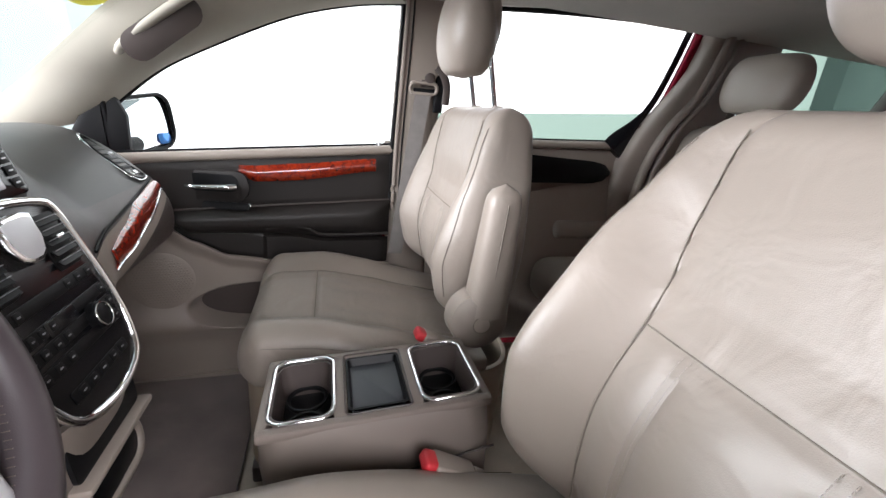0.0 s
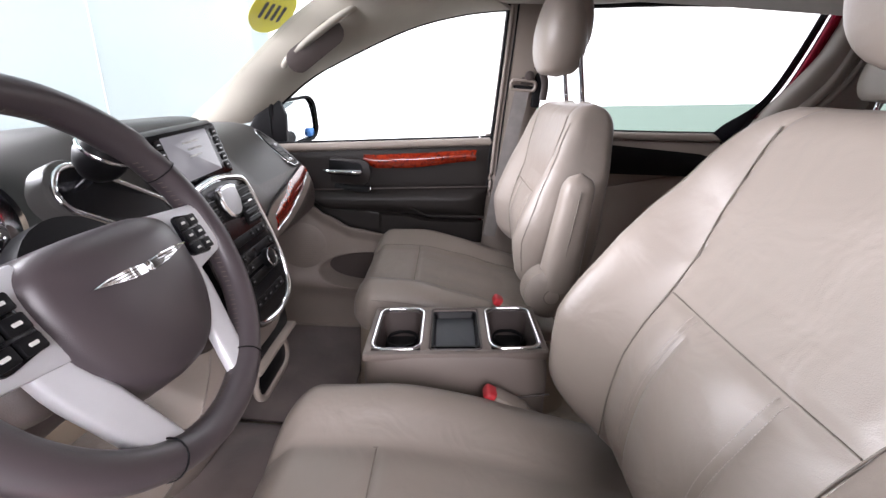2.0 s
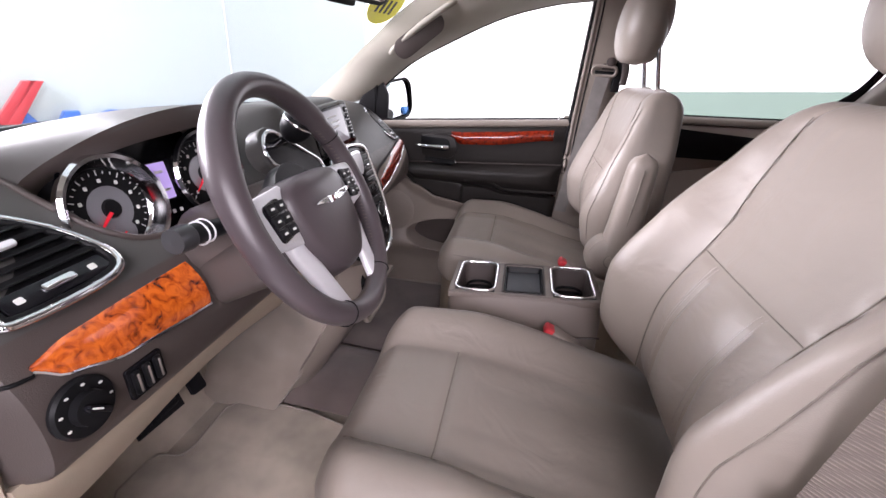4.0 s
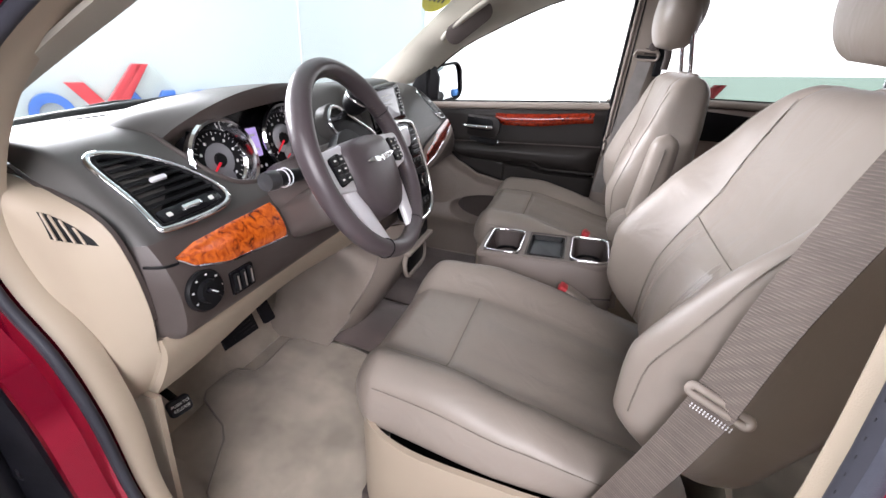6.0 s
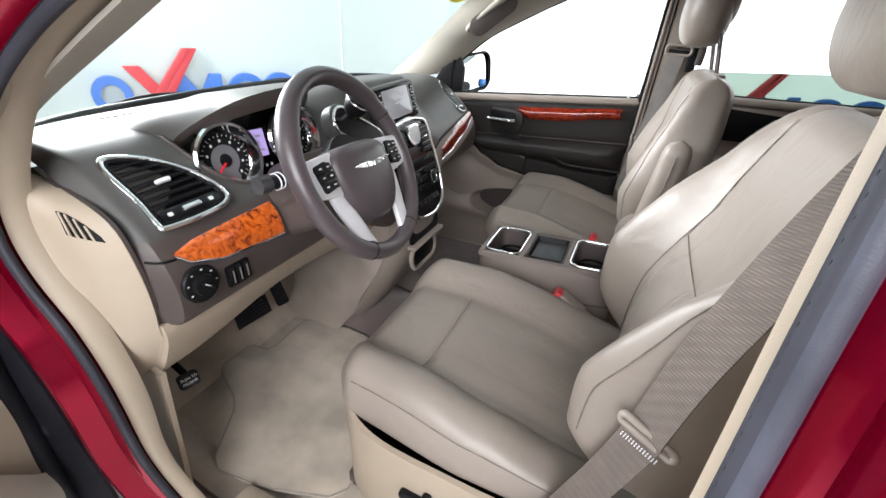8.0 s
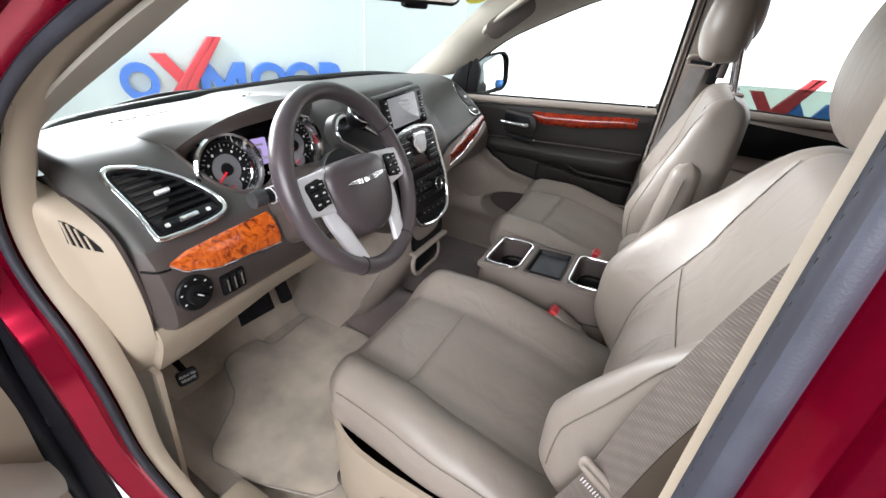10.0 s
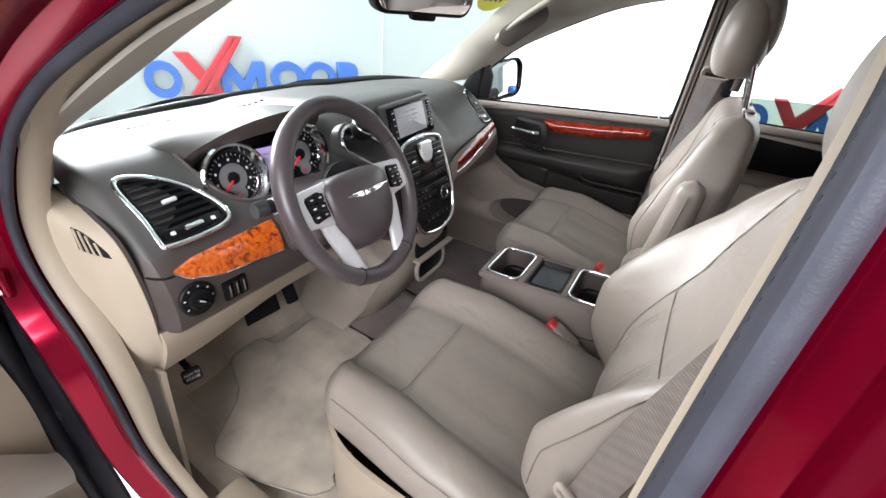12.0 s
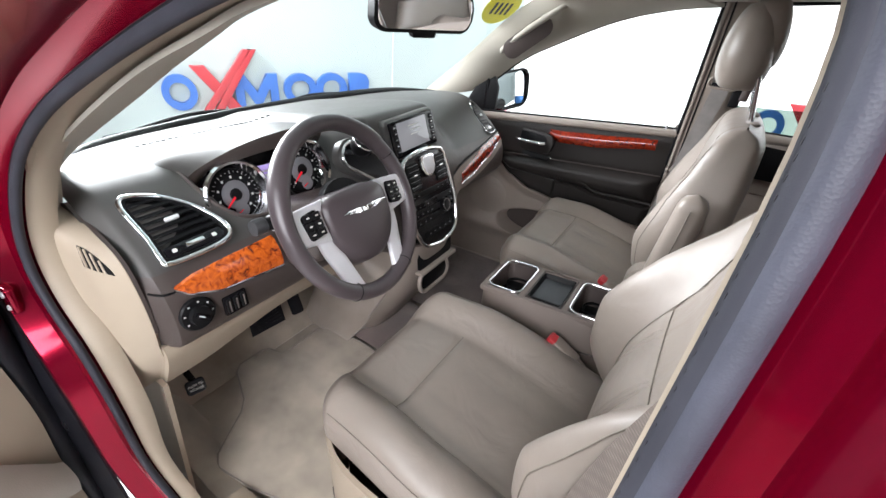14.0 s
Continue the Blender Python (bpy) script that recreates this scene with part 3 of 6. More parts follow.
plate("pillar_gap", [(-0.075, -0.075), (0.035, -0.075), (0.030, 0.065), (-0.02, 0.03)], frame3((-0.345, 0.752, 1.155), (0.1, -1, 0.05)), 0.010, BLACK, em, 0.003, "black corner of the window")


def shell(u, v):
    a = u * 2 * math.pi
    c, s_ = math.cos(a), math.sin(a)
    q, k = math.copysign(abs(c) ** 0.55, c), math.copysign(abs(s_) ** 0.6, s_)
    w = (1.0, 1.0, 0.97, 0.85, 0.6, 0.2)[round(v * 5)]
    d = (0.0, -0.02, -0.055, -0.085, -0.105, -0.115)[round(v * 5)]
    return MM @ Vector((q * 0.110 * w, k * 0.082 * w + 0.012 * q * w, d))


MM = frame3((-0.285, 0.945, 1.162), (0.91, -0.38, 0.13))
bm = grid_bm(shell, 40, 6, close_u=True)
part("housing", bm, GLOSSBLACK, em, "black mirror housing")
plate("mirror_glass", [(x * 0.93 + 0.0, y * 0.93 + 0.012 * x / 0.098) for x, y in rrect(0.214, 0.158, 0.045, 8)], MM @ Matrix.Translation((0, 0, -0.012)), 0.004, MIRRORGLASS, em, 0.001)
tube("mirror_rim", [MM @ Vector((x, y + 0.012 * x / 0.098, 0.0)) for x, y in rrect(0.216, 0.162, 0.047, 8)], 0.006, BLACK, em, 8, True)
plate("spot_mirror", rrect(0.05, 0.034, 0.012), MM @ Matrix.Translation((0.066, -0.046, -0.007)), 0.004, material("blue_spot_mirror", (0.10, 0.30, 0.75), 0.08, 0.6), em, 0.001, "blue tinted spot mirror")
tube("mirror_arm", [(-0.32, 0.80, 1.10), (-0.30, 0.90, 1.105)], 0.022, BLACK, em, 10)

# ---- B pillar, belt, sliding door, rear ----


def upright(name, x0, x1, z0, z1, y0, y1, mat, label, lean=lambda z: 0.0, thick=0.05):
    def f(u, v):
        a = u * 2 * math.pi
        c, s_ = math.cos(a), math.sin(a)
        z = lerp(z0, z1, v)
        return (0.5 * (x0 + x1) + lean(z) + 0.5 * (x1 - x0) * math.copysign(abs(c) ** 0.5, c), lerp(y0, y1, ss(1.05, 1.65, z)) + thick * 0.5 * math.copysign(abs(s_) ** 0.6, s_), z)
    return setting(part(name, grid_bm(f, 28, 16, close_u=True), mat), label, "pillar")


upright("b_pillar", 0.452, 0.60, 0.41, 1.60, 0.83, 0.73, TRIM, "taupe trimmed pillar between the passenger doors")
# Darker plastic here puts the rear's weaker light into the colour.
upright("c_pillar", 1.43, 1.74, 0.41, 1.66, 0.80, 0.70, COLUMN, "taupe pillar behind the sliding door, darkened for the dim rear", lambda z: -0.14 + 0.19 * ss(1.1, 1.6, z), 0.10)
pb = thing("seat_belt", "taupe seat belt hanging at the passenger pillar", "seat belt", "front seat belts", at=(0.53, 0.77, 0.9))
part("webbing", grid_bm(lambda u, v: (lerp(0.512, 0.560, u) - 0.055 * v, 0.748 + 0.030 * v, lerp(1.330, 0.80, v)), 3, 14, thick=0.0025), material("grey_webbing", (0.22, 0.20, 0.19), 0.7, 0, 0.1, 30, 0.6, 700), pb)
part("upper_webbing", grid_bm(lambda u, v: (lerp(0.527, 0.567, u) + 0.012 * v, 0.752 + 0.006 * v, lerp(1.345, 1.43, v)), 3, 6, thick=0.0025), BROWN, pb, "doubled dark webbing")
tube("belt_loop", [(0.536 + x, 0.745 - 0.15 * z, 1.342 + z) for x, z in rrect(0.082, 0.030, 0.013, 5)], 0.0055, TRIM, pb, 8, True, label="taupe plastic belt loop")
box("loop_bar", (0.537, 0.748, 1.336), (0.066, 0.008, 0.012), BLACK, pb, 0.003, 2)
lathe("anchor_bolt", [(0.0, 0.0), (0.016, 0.0), (0.015, 0.008), (0.006, 0.011), (0.0, 0.011)], frame3((0.553, 0.746, 1.372), (0, -1, 0)), BROWN, pb, 18, "brown bolt cover")
box("pillar_cover", (0.586, 0.757, 1.35), (0.030, 0.016, 0.15), BLACK, pb, 0.006, 3)
tube("slack_webbing", [(0.572, 0.742, 1.405), (0.592, 0.738, 1.385), (0.606, 0.738, 1.350), (0.606, 0.742, 1.300)], 0.012, BROWN, pb, 8, n=14, flat=0.25, up=(0, 1, 0), label="slack dark webbing")


def pillar_y(z):
    return lerp(0.83, 0.73, ss(1.05, 1.65, z))


for x, dy, r, mat, lab in ((0.458, 0.018, 0.0055, BLACK, "black rubber seal along the door opening"), (0.470, 0.022, 0.0075, COLUMN, "grey rubber seal along the door opening"), (0.487, 0.0245, 0.0028, BLACK, "dark joint beside the pillar trim")):
    setting(tube("pillar_seal", [(x, pillar_y(z) - dy, z) for z in np.linspace(0.95, 1.585, 14)], r, mat, None, 8, n=24), lab, "seal")

sd = thing("sliding_door", "closed sliding door with its tinted window partly down", "car door", at=(1.05, 0.8, 0.45))
part("panel", grid_bm(lambda u, v: (lerp(0.60, 1.50, u), 0.83 - 0.035 * math.sin(v * 3.1), lerp(0.41, 1.02, v)), 10, 12, thick=-0.02), TRIM, sd)
part("upper_panel", grid_bm(lambda u, v: (lerp(0.60, 1.37, u), 0.815 - 0.02 * math.sin(v * 3.1), lerp(1.0 + 0.06 * u * u, 1.185 + 0.02 * u, v)), 12, 10, thick=-0.02), TRIM, sd, "taupe upper panel")
part("inset", grid_bm(lambda u, v: (lerp(0.60, 1.27, u), 0.792 - 0.008 * math.sin(v * 3.1), lerp(1.075, 1.160, 0.5) + (v - 0.5) * (0.115 - 0.045 * u) * math.sqrt(max(0.0, 1 - max(0, (u - 0.86) / 0.14) ** 2))), 30, 10, thick=-0.012), BLACK, sd, "dark rounded inset")
part("backing", grid_bm(lambda u, v: (lerp(0.44, 1.66, u), 0.872, lerp(0.38, 1.17, v)), 4, 4, thick=0.008, side=(0, -1, 0)), TRIM, sd, "taupe door backing")
part("bolster", grid_bm(lambda u, v: (lerp(0.86, 1.42, u), 0.80 - 0.035 * math.sin(v * 3.1) * ss(0, 0.3, u), lerp(0.60, 1.0 + 0.10 * math.sin(u * 1.57), v)), 14, 12, thick=-0.02), TRIM, sd, "taupe padded bolster")
tube("window_sill", [(0.59, 0.81, 1.188), (1.0, 0.81, 1.203), (1.36, 0.80, 1.222)], 0.015, TRIM, sd, 8, n=8)
tube("belt_seal", [(0.59, 0.815, 1.203), (1.0, 0.815, 1.218), (1.36, 0.805, 1.237)], 0.005, BLACK, sd, 8, n=8)
g = part("window_glass", grid_bm(lambda u, v: (lerp(0.58, 1.46, u), lerp(0.835, 0.812, v), lerp(1.15, 1.274 + 0.072 * u, v)), 2, 2, thick=0.004), TINTED, sd, "green tinted glass, partly wound down")
g.visible_shadow = False
part("outer_skin", grid_bm(lambda u, v: (lerp(0.50, 1.62, u), 0.91 - 0.05 * v * v, lerp(0.30, 1.18, v)), 6, 8, thick=0.01), REDPAINT, sd, "dark red outer skin")
tube("rear_frame", [(1.275, 0.80, 1.20), (1.330, 0.795, 1.27), (1.395, 0.785, 1.38), (1.43, 0.77, 1.50), (1.455, 0.75, 1.635)], lambda q: 0.050 - 0.036 * ss(0.10, 0.45, q), GLOSSBLACK, sd, 8, n=20, flat=0.5, up=(0, 1, 0), label="black rear window frame")
tube("frame_edge", [(1.365, 0.775, 1.28), (1.425, 0.765, 1.38), (1.458, 0.75, 1.50), (1.482, 0.735, 1.63)], 0.017, REDPAINT, sd, 8, n=14, label="dark red painted frame edge")
tube("top_channel", [(0.56, 0.735, 1.572), (1.0, 0.74, 1.612), (1.50, 0.735, 1.632)], 0.012, BLACK, sd, 8, n=10, label="black window channel")

for off, rad in ((0.062, 0.016), (0.105, 0.012)):
    setting(tube("pillar_ridge", [(1.30 + off, 0.735, 0.80), (1.31 + off, 0.732, 1.10), (1.355 + off, 0.712, 1.28), (1.425 + off, 0.690, 1.40), (1.455 + off, 0.668, 1.52), (1.475 + off, 0.650, 1.63)], rad, COLUMN, None, 10, n=26), "taupe moulded ridge beside the sliding door", "pillar trim")
rb = thing("seat_belt", "dark taupe second row belt hanging on the pillar", "seat belt", at=(1.63, 0.69, 1.0))
part("webbing", grid_bm(lambda u, v: (lerp(1.615, 1.66, u) - 0.03 * v, 0.646 + 0.09 * v, lerp(1.47, 0.85, v)), 3, 12, thick=0.0025), BELT, rb)
box("belt_guide", (1.637, 0.645, 1.475), (0.07, 0.02, 0.035), BLACK, rb, 0.008, 3)
setting(part("body_side", grid_bm(lambda u, v: (lerp(1.55, 3.25, u), 0.82, lerp(0.40, 1.20, v)), 4, 4, thick=0.03), TRIM), "taupe rear side trim of the van", "side trim")
qg = part("quarter_glass", grid_bm(lambda u, v: (lerp(1.7, 3.2, u), lerp(0.82, 0.75, v), lerp(1.2, 1.62, v)), 2, 2, thick=0.004), TINTED)
qg.visible_shadow = False
setting(qg, "green tinted rear quarter glass", "window")
setting(tube("d_pillar", [(2.42, 0.78, 1.15), (2.62, 0.72, 1.65)], 0.06, BROWN, None, 10, n=6), "dark taupe rear pillar", "pillar")
for side in (1, -1):
    setting(tube("roof_rail", [(0.36, side * 0.685, 1.592), (0.7, side * 0.70, 1.615), (1.0, side * 0.715, 1.645), (1.6, side * 0.715, 1.665), (3.2, side * 0.70, 1.66)], 0.034, HEADLINER, None, 10, n=20), "pale headliner rail above the doors", "roof trim")
for xx, yy in ((0.86, 0.50), (1.62, 0.30)):
    rl = thing("roof_lamp", "small pale reading lamp in the headliner", "reading lamp", "roof lamps", at=(xx, yy, 1.63))
    lathe("lens", [(0.0, -0.012), (0.022, -0.010), (0.030, 0.0), (0.030, 0.02)], Matrix.Translation((xx, yy, 1.640)), SILVER, rl, 20)
    tube("bezel", [(xx + 0.038 * math.cos(a), yy + 0.038 * math.sin(a), 1.638) for a in np.linspace(0, 6.283, 20, endpoint=False)], 0.006, HEADLINER, rl, 6, True)

# second row
for y0, lab in ((0.51, "taupe second row seat behind the passenger seat"), (-0.42, "taupe second row seat behind the driver seat")):
    rs = thing("captain_chair", lab, "car seat", "second row seats", at=(1.4, y0, 0.41))

    def rback(u, v, y0=y0):
        a = u * 2 * math.pi
        c, e = math.cos(a), math.sin(a)
        q, k = math.copysign(abs(c) ** 0.5, c), math.copysign(abs(e) ** 0.6, e)
        w = math.sqrt(max(0.0, 1 - max(0, (v - 0.88) / 0.12) ** 2))
        return (1.42 + 0.14 * v + 0.075 * k * max(w, 0.02), y0 + q * (0.245 - 0.03 * v) * lerp(0.8, 1, w), 0.72 + 0.60 * v)
    part("backrest", grid_bm(rback, 40, 26, close_u=True), LEATHER_DARK, rs)
    part("cushion", box_bm((1.22, y0, 0.73), (0.48, 0.50, 0.17), 0.07, 5), LEATHER_DARK, rs)
    part("base", box_bm((1.25, y0, 0.53), (0.38, 0.40, 0.25), 0.02, 2), BROWN, rs)
    part("armrest", box_bm((1.24, y0 + (0.275 if y0 > 0 else -0.275), 0.90), (0.34, 0.07, 0.075), 0.03, 4), LEATHER_DARK, rs)
    rh = thing("head_restraint", "dark taupe head restraint on the second row seat", "headrest", "rear head restraints", at=(1.56, y0, 1.32))

    def rhead(u, v, y0=y0):
        a = u * 2 * math.pi
        c, e = math.cos(a), math.sin(a)
        q, k = math.copysign(abs(c) ** 0.55, c), math.copysign(abs(e) ** 0.7, e)
        w = max(0.02, math.sin(min(max(v, 0.0), 1) * math.pi) ** 0.2) if 0 < v < 1 else 0.02
        return (1.54 + 0.03 * v + 0.055 * k * w, y0 + q * 0.128 * w, 1.355 + 0.185 * v)
    part("pad", grid_bm(rhead, 32, 22, close_u=True), LEATHER_DARK, rh)
    for w in (-0.06, 0.06):
        tube("post", [(1.55, y0 + w, 1.29), (1.55, y0 + w, 1.38)], 0.006, CHROME, rh, 8)

# ---- dashboard ----
PROF = [(-0.21, 0.885), (-0.138, 0.91), (-0.130, 0.99), (-0.172, 1.06), (-0.275, 1.142), (-0.37, 1.172), (-0.53, 1.158), (-0.76, 1.125)]
MIDP = [(-0.09, 0.86), (-0.075, 0.90), (-0.115, 1.02), (-0.165, 1.11), (-0.20, 1.205), (-0.26, 1.222), (-0.48, 1.185), (-0.80, 1.125)]
DL, DR = -0.742, 0.635


def dash(y, v):
    m = ss(-0.24, -0.13, y) * (1 - ss(0.13, 0.30, y))
    q = smoothpath([Vector((lerp(a[0], b[0], m), y, lerp(a[1], b[1], m))) for a, b in zip(PROF, MIDP)], 57)
    k = min(max(v, 0), 1) * 56
    i = min(int(k), 55)
    r = q[i].lerp(q[i + 1], k - i)
    e = max(ss(DL + 0.035, DL - 0.005, y), ss(DR - 0.035, DR + 0.005, y))
    r.x -= 0.05 * e * e * (1 - 0.5 * ss(0.7, 1, v))
    r.z -= 0.01 * e * e * ss(0.4, 0.6, v)
    if v > 0.8:
        r.x += 1.5 * abs(y) ** 3 * (v - 0.8)
    return r


def dash_over(x, y):
    """The point of the dash top over x and y."""
    lo, hi = 0.36, 1.0
    for _ in range(22):
        mid = 0.5 * (lo + hi)
        if dash(y, mid).x > x:
            lo = mid
        else:
            hi = mid
    return dash(y, lo)


# edge of the instrument well on the dash, from the hood's left foot round the front to its right foot
CY = -0.403
WELL_EDGE = [(-0.322, -0.563), (-0.272, -0.560), (-0.228, -0.545), (-0.200, -0.515), (-0.190, -0.470), (-0.190, -0.403), (-0.190, -0.336), (-0.200, -0.292), (-0.228, -0.262), (-0.262, -0.245), (-0.292, -0.238)]


def in_well(p):
    if not (-0.345 < p.x < -0.19 and p.z > 1.0):
        return False
    left = curve1([(-0.33, -0.563), (-0.272, -0.558), (-0.228, -0.543), (-0.200, -0.515), (-0.190, -0.47)], p.x)
    return left + 0.003 < p.y < 2 * CY - left - 0.003


def dash_at(y, z, lift=0.0):
    """The dash face at y and height z, lifted off it, with its outward normal."""
    lo, hi = 0.05, 0.72
    for _ in range(24):
        mid = 0.5 * (lo + hi)
        if dash(y, mid).z < z:
            lo = mid
        else:
            hi = mid
    p, a, b = dash(y, lo), dash(y, lo + 0.03), dash(y + 0.01, lo)
    n = (b - p).cross(a - p).normalized()
    n = n if n.x > 0 else -n
    return p + n * lift, n


dashboard = thing("dashboard", "brown and grey moulded dashboard under the windscreen", "dashboard", at=(-0.4, 0, 0.9))
bm = grid_bm(lambda u, v: dash(lerp(DL, DR, u), 0.42 + 0.58 * v), 230, 80)
bmesh.ops.delete(bm, geom=[f for f in bm.faces if in_well(f.calc_center_median())], context="FACES")
thicken(bm, 0.008, (1, 0, 1))
part("dash_top", bm, DASH, dashboard, "grey dash top skin")
part("dash_face", grid_bm(lambda u, v: dash(lerp(DL, DR, u), 0.42 * v), 120, 26, thick=0.01, side=(1, 0, 0.3)), BROWN, dashboard, "brown lower dash face")
KNEE = smoothpath([(-0.172, 0, 0.908), (-0.168, 0, 0.885), (-0.185, 0, 0.845), (-0.212, 0, 0.800), (-0.240, 0, 0.775), (-0.29, 0, 0.772), (-0.37, 0, 0.788)], 25)


def knee(u, v):
    p = KNEE[round(v * 24)]
    return Vector((p.x + 0.03 * ss(0.55, 1, u), lerp(-0.742, -0.10, u), p.z + 0.05 * ss(0.08, 0.5, u) * v))


part("knee_panel", grid_bm(knee, 24, 25, thick=-0.012), BEIGE, dashboard, "beige knee panel")
part("lower_panel", grid_bm(lambda u, v: (lerp(-0.20, -0.42, v), lerp(0.10, 0.70, u), lerp(0.895, 0.70, v)), 16, 10, thick=-0.012), TRIM, dashboard, "taupe panel below the glove box")
part("under_tray", grid_bm(lambda u, v: (lerp(-0.355, -0.60, v), lerp(-0.742, 0.70, u), lerp(0.787, 0.80, v)), 4, 4, thick=-0.012), BROWN, dashboard, "dark under tray")
tube("panel_gap", [dash_at(y, 1.028 - 0.04 * ss(DL, -0.5, y), 0.0005)[0] for y in np.linspace(DL + 0.01, -0.70, 8)], 0.0022, BLACK, dashboard, 6)
# slit of the windscreen vent
bm = bmesh.new()
for i in range(24):
    y = -0.53 + i * 0.0155
    p = dash(y, 0.885)
    box_bm(p + Vector((0, 0, 0.001)), (0.005, 0.010, 0.003), 0, m=Matrix.Rotation(-0.5, 3, "Z"), bm=bm)
slit = part("demister_slit", bm, BLACK, dashboard, "dark demister slit", smooth=False)

# end cap facing the door opening
CAPR = smoothpath([(-0.375, -0.745, 1.140), (-0.290, -0.745, 1.122), (-0.205, -0.745, 1.092), (-0.172, -0.745, 1.032), (-0.161, -0.745, 0.949), (-0.177, -0.745, 0.87), (-0.222, -0.745, 0.792)], 25)
CAPL = smoothpath([(-0.345, -0.790, 1.16), (-0.322, -0.790, 1.125), (-0.30, -0.790, 1.07), (-0.262, -0.790, 1.0), (-0.238, -0.790, 0.92), (-0.238, -0.790, 0.85), (-0.285, -0.790, 0.742)], 25)


def endcap(u, v):
    k = min(max(v, 0), 1) * 24
    i = min(int(k), 23)
    r, l = CAPR[i].lerp(CAPR[i + 1], k - i), CAPL[i].lerp(CAPL[i + 1], k - i)
    return r.lerp(l, u * 1.2) + Vector((0.004, -0.006, 0)) * math.sin(min(u * 1.2, 1) * math.pi)


part("end_cap", grid_bm(endcap, 12, 25, thick=-0.010), BEIGE, dashboard, "beige end cap")
part("end_wrap", grid_bm(lambda u, v: dash(DL, 0.62 * (1 - v)).lerp(Vector((CAPR[round(v * 16)].x, -0.744, CAPR[round(v * 16)].z)), u), 6, 17, thick=0.006, side=(1, -1, 0)), BROWN, dashboard, "brown rounded dash end")
part("knee_end", grid_bm(lambda u, v: knee(0, 0.62 * v).lerp(CAPR[17 + round(v * 7)], u), 5, 8, thick=0.006, side=(1, -1, 0)), BEIGE, dashboard, "beige rounded panel end")
ev = thing("side_vent", "small dark slatted window vent in the dash end", "air vent", at=(-0.28, -0.76, 1.06))


def cap_at(u, v, lift):
    p, a, b = Vector(endcap(u / 1.2, v)), Vector(endcap(u / 1.2 + 0.02, v)), Vector(endcap(u / 1.2, v + 0.02))
    n = (a - p).cross(b - p).normalized()
    return p + (n if n.y < 0 else -n) * lift


def slot(a, s, lift):
    return cap_at(lerp(lerp(0.48, 0.60, s), lerp(0.20, 0.19, s), a), lerp(lerp(0.25, 0.35, s), lerp(0.378, 0.402, s), a) - 0.03 * (1 - s) * math.sin(a * 3.14), lift)


part("backing", grid_bm(lambda u, v: slot(u, v, 0.0015), 9, 6, thick=0.002, side=(0, -1, 0)), BLACK, ev, "dark slot behind the slats")
for k in range(4):
    tube("slat", [slot((k + 0.8) / 5, 0.02, 0.0035), slot((k + 0.8) / 5, 0.98, 0.0035)], 0.0018, BEIGE, ev, 6)

# instrument cluster under the hood


ic = thing("instrument_cluster", "black instrument cluster with chrome ringed gauges under a hood", "instrument cluster", at=(-0.24, CY, 1.06))
LIP = smoothpath([(-0.322, -0.566, 1.122), (-0.296, -0.557, 1.160), (-0.252, -0.530, 1.197), (-0.219, -0.475, 1.227), (-0.203, -0.405, 1.241), (-0.205, -0.335, 1.240), (-0.224, -0.276, 1.222), (-0.256, -0.243, 1.190), (-0.292, -0.232, 1.150)], 61)
FOOT = smoothpath([(-0.350, -0.586, 0), (-0.385, -0.590, 0), (-0.45, -0.575, 0), (-0.52, -0.51, 0), (-0.56, -0.41, 0), (-0.55, -0.32, 0), (-0.47, -0.25, 0), (-0.38, -0.215, 0), (-0.32, -0.210, 0)], 61)
FOOT = [dash_over(p.x, p.y) - Vector((0, 0, 0.004)) for p in FOOT]
EDGE = [dash_over(p.x, p.y) + Vector((0, 0, 0.001)) for p in smoothpath([(x, y, 0) for x, y in WELL_EDGE], 61)]


def gauge_plane(y, z):
    return -0.262 - 0.26 * (z - 1.118)


def inward(p):
    d = Vector((0, CY - p.y, 1.11 - p.z))
    return d.normalized() if d.length else d


def hood(u, v):
    i = round(u * 60)
    a, b = FOOT[i], LIP[i]
    return a.lerp(b, v) + Vector((0, 0, 0.016)) * math.sin(v * math.pi) * math.sin(u * math.pi) ** 0.5


def brow(u, v):
    p = LIP[round(u * 60)]
    a = v * 2.2
    return p + inward(p) * (0.014 * (1 - math.cos(a)) + 0.012 * v) + Vector((0.006 * math.sin(a) - 0.010 * v, 0, 0))


def lining(u, v):
    p = brow(u, 1.0)
    q = p + inward(p) * 0.008
    return p.lerp(Vector((gauge_plane(q.y, q.z), q.y, q.z)), v)


def well_wall(u, v):
    p = EDGE[round(u * 60)]
    q = Vector((0, lerp(p.y, CY, 0.06), p.z - 0.022))
    q.x = min(gauge_plane(q.y, q.z), p.x - 0.01)
    return p.lerp(q, v)


part("hood", grid_bm(hood, 61, 18, thick=0.006, side=(0, 0, 1)), DASH, ic, "grey hood skin over the gauges")
# Brow takes the darker brown for the shadow under the hood lip.
part("brow", grid_bm(brow, 61, 9), BROWN, ic, "brown rounded brow, dark for the shadow under the hood lip")
part("hood_lining", grid_bm(lining, 61, 4), BLACK, ic, "black hood lining")
part("well_wall", grid_bm(well_wall, 61, 4), BLACK, ic, "black wall of the gauge well")
tube("well_rim", EDGE, 0.0045, BROWN, ic, 8, label="dark rim of the gauge well")


def gauge_face(u, v):
    y = lerp(-0.153, 0.153, u)
    z = lerp(1.03, curve1([(0, 1.214), (0.07, 1.200), (0.127, 1.165), (0.153, 1.120)], abs(y)), v)
    return (gauge_plane(0, z) - 0.004, CY + y, z)


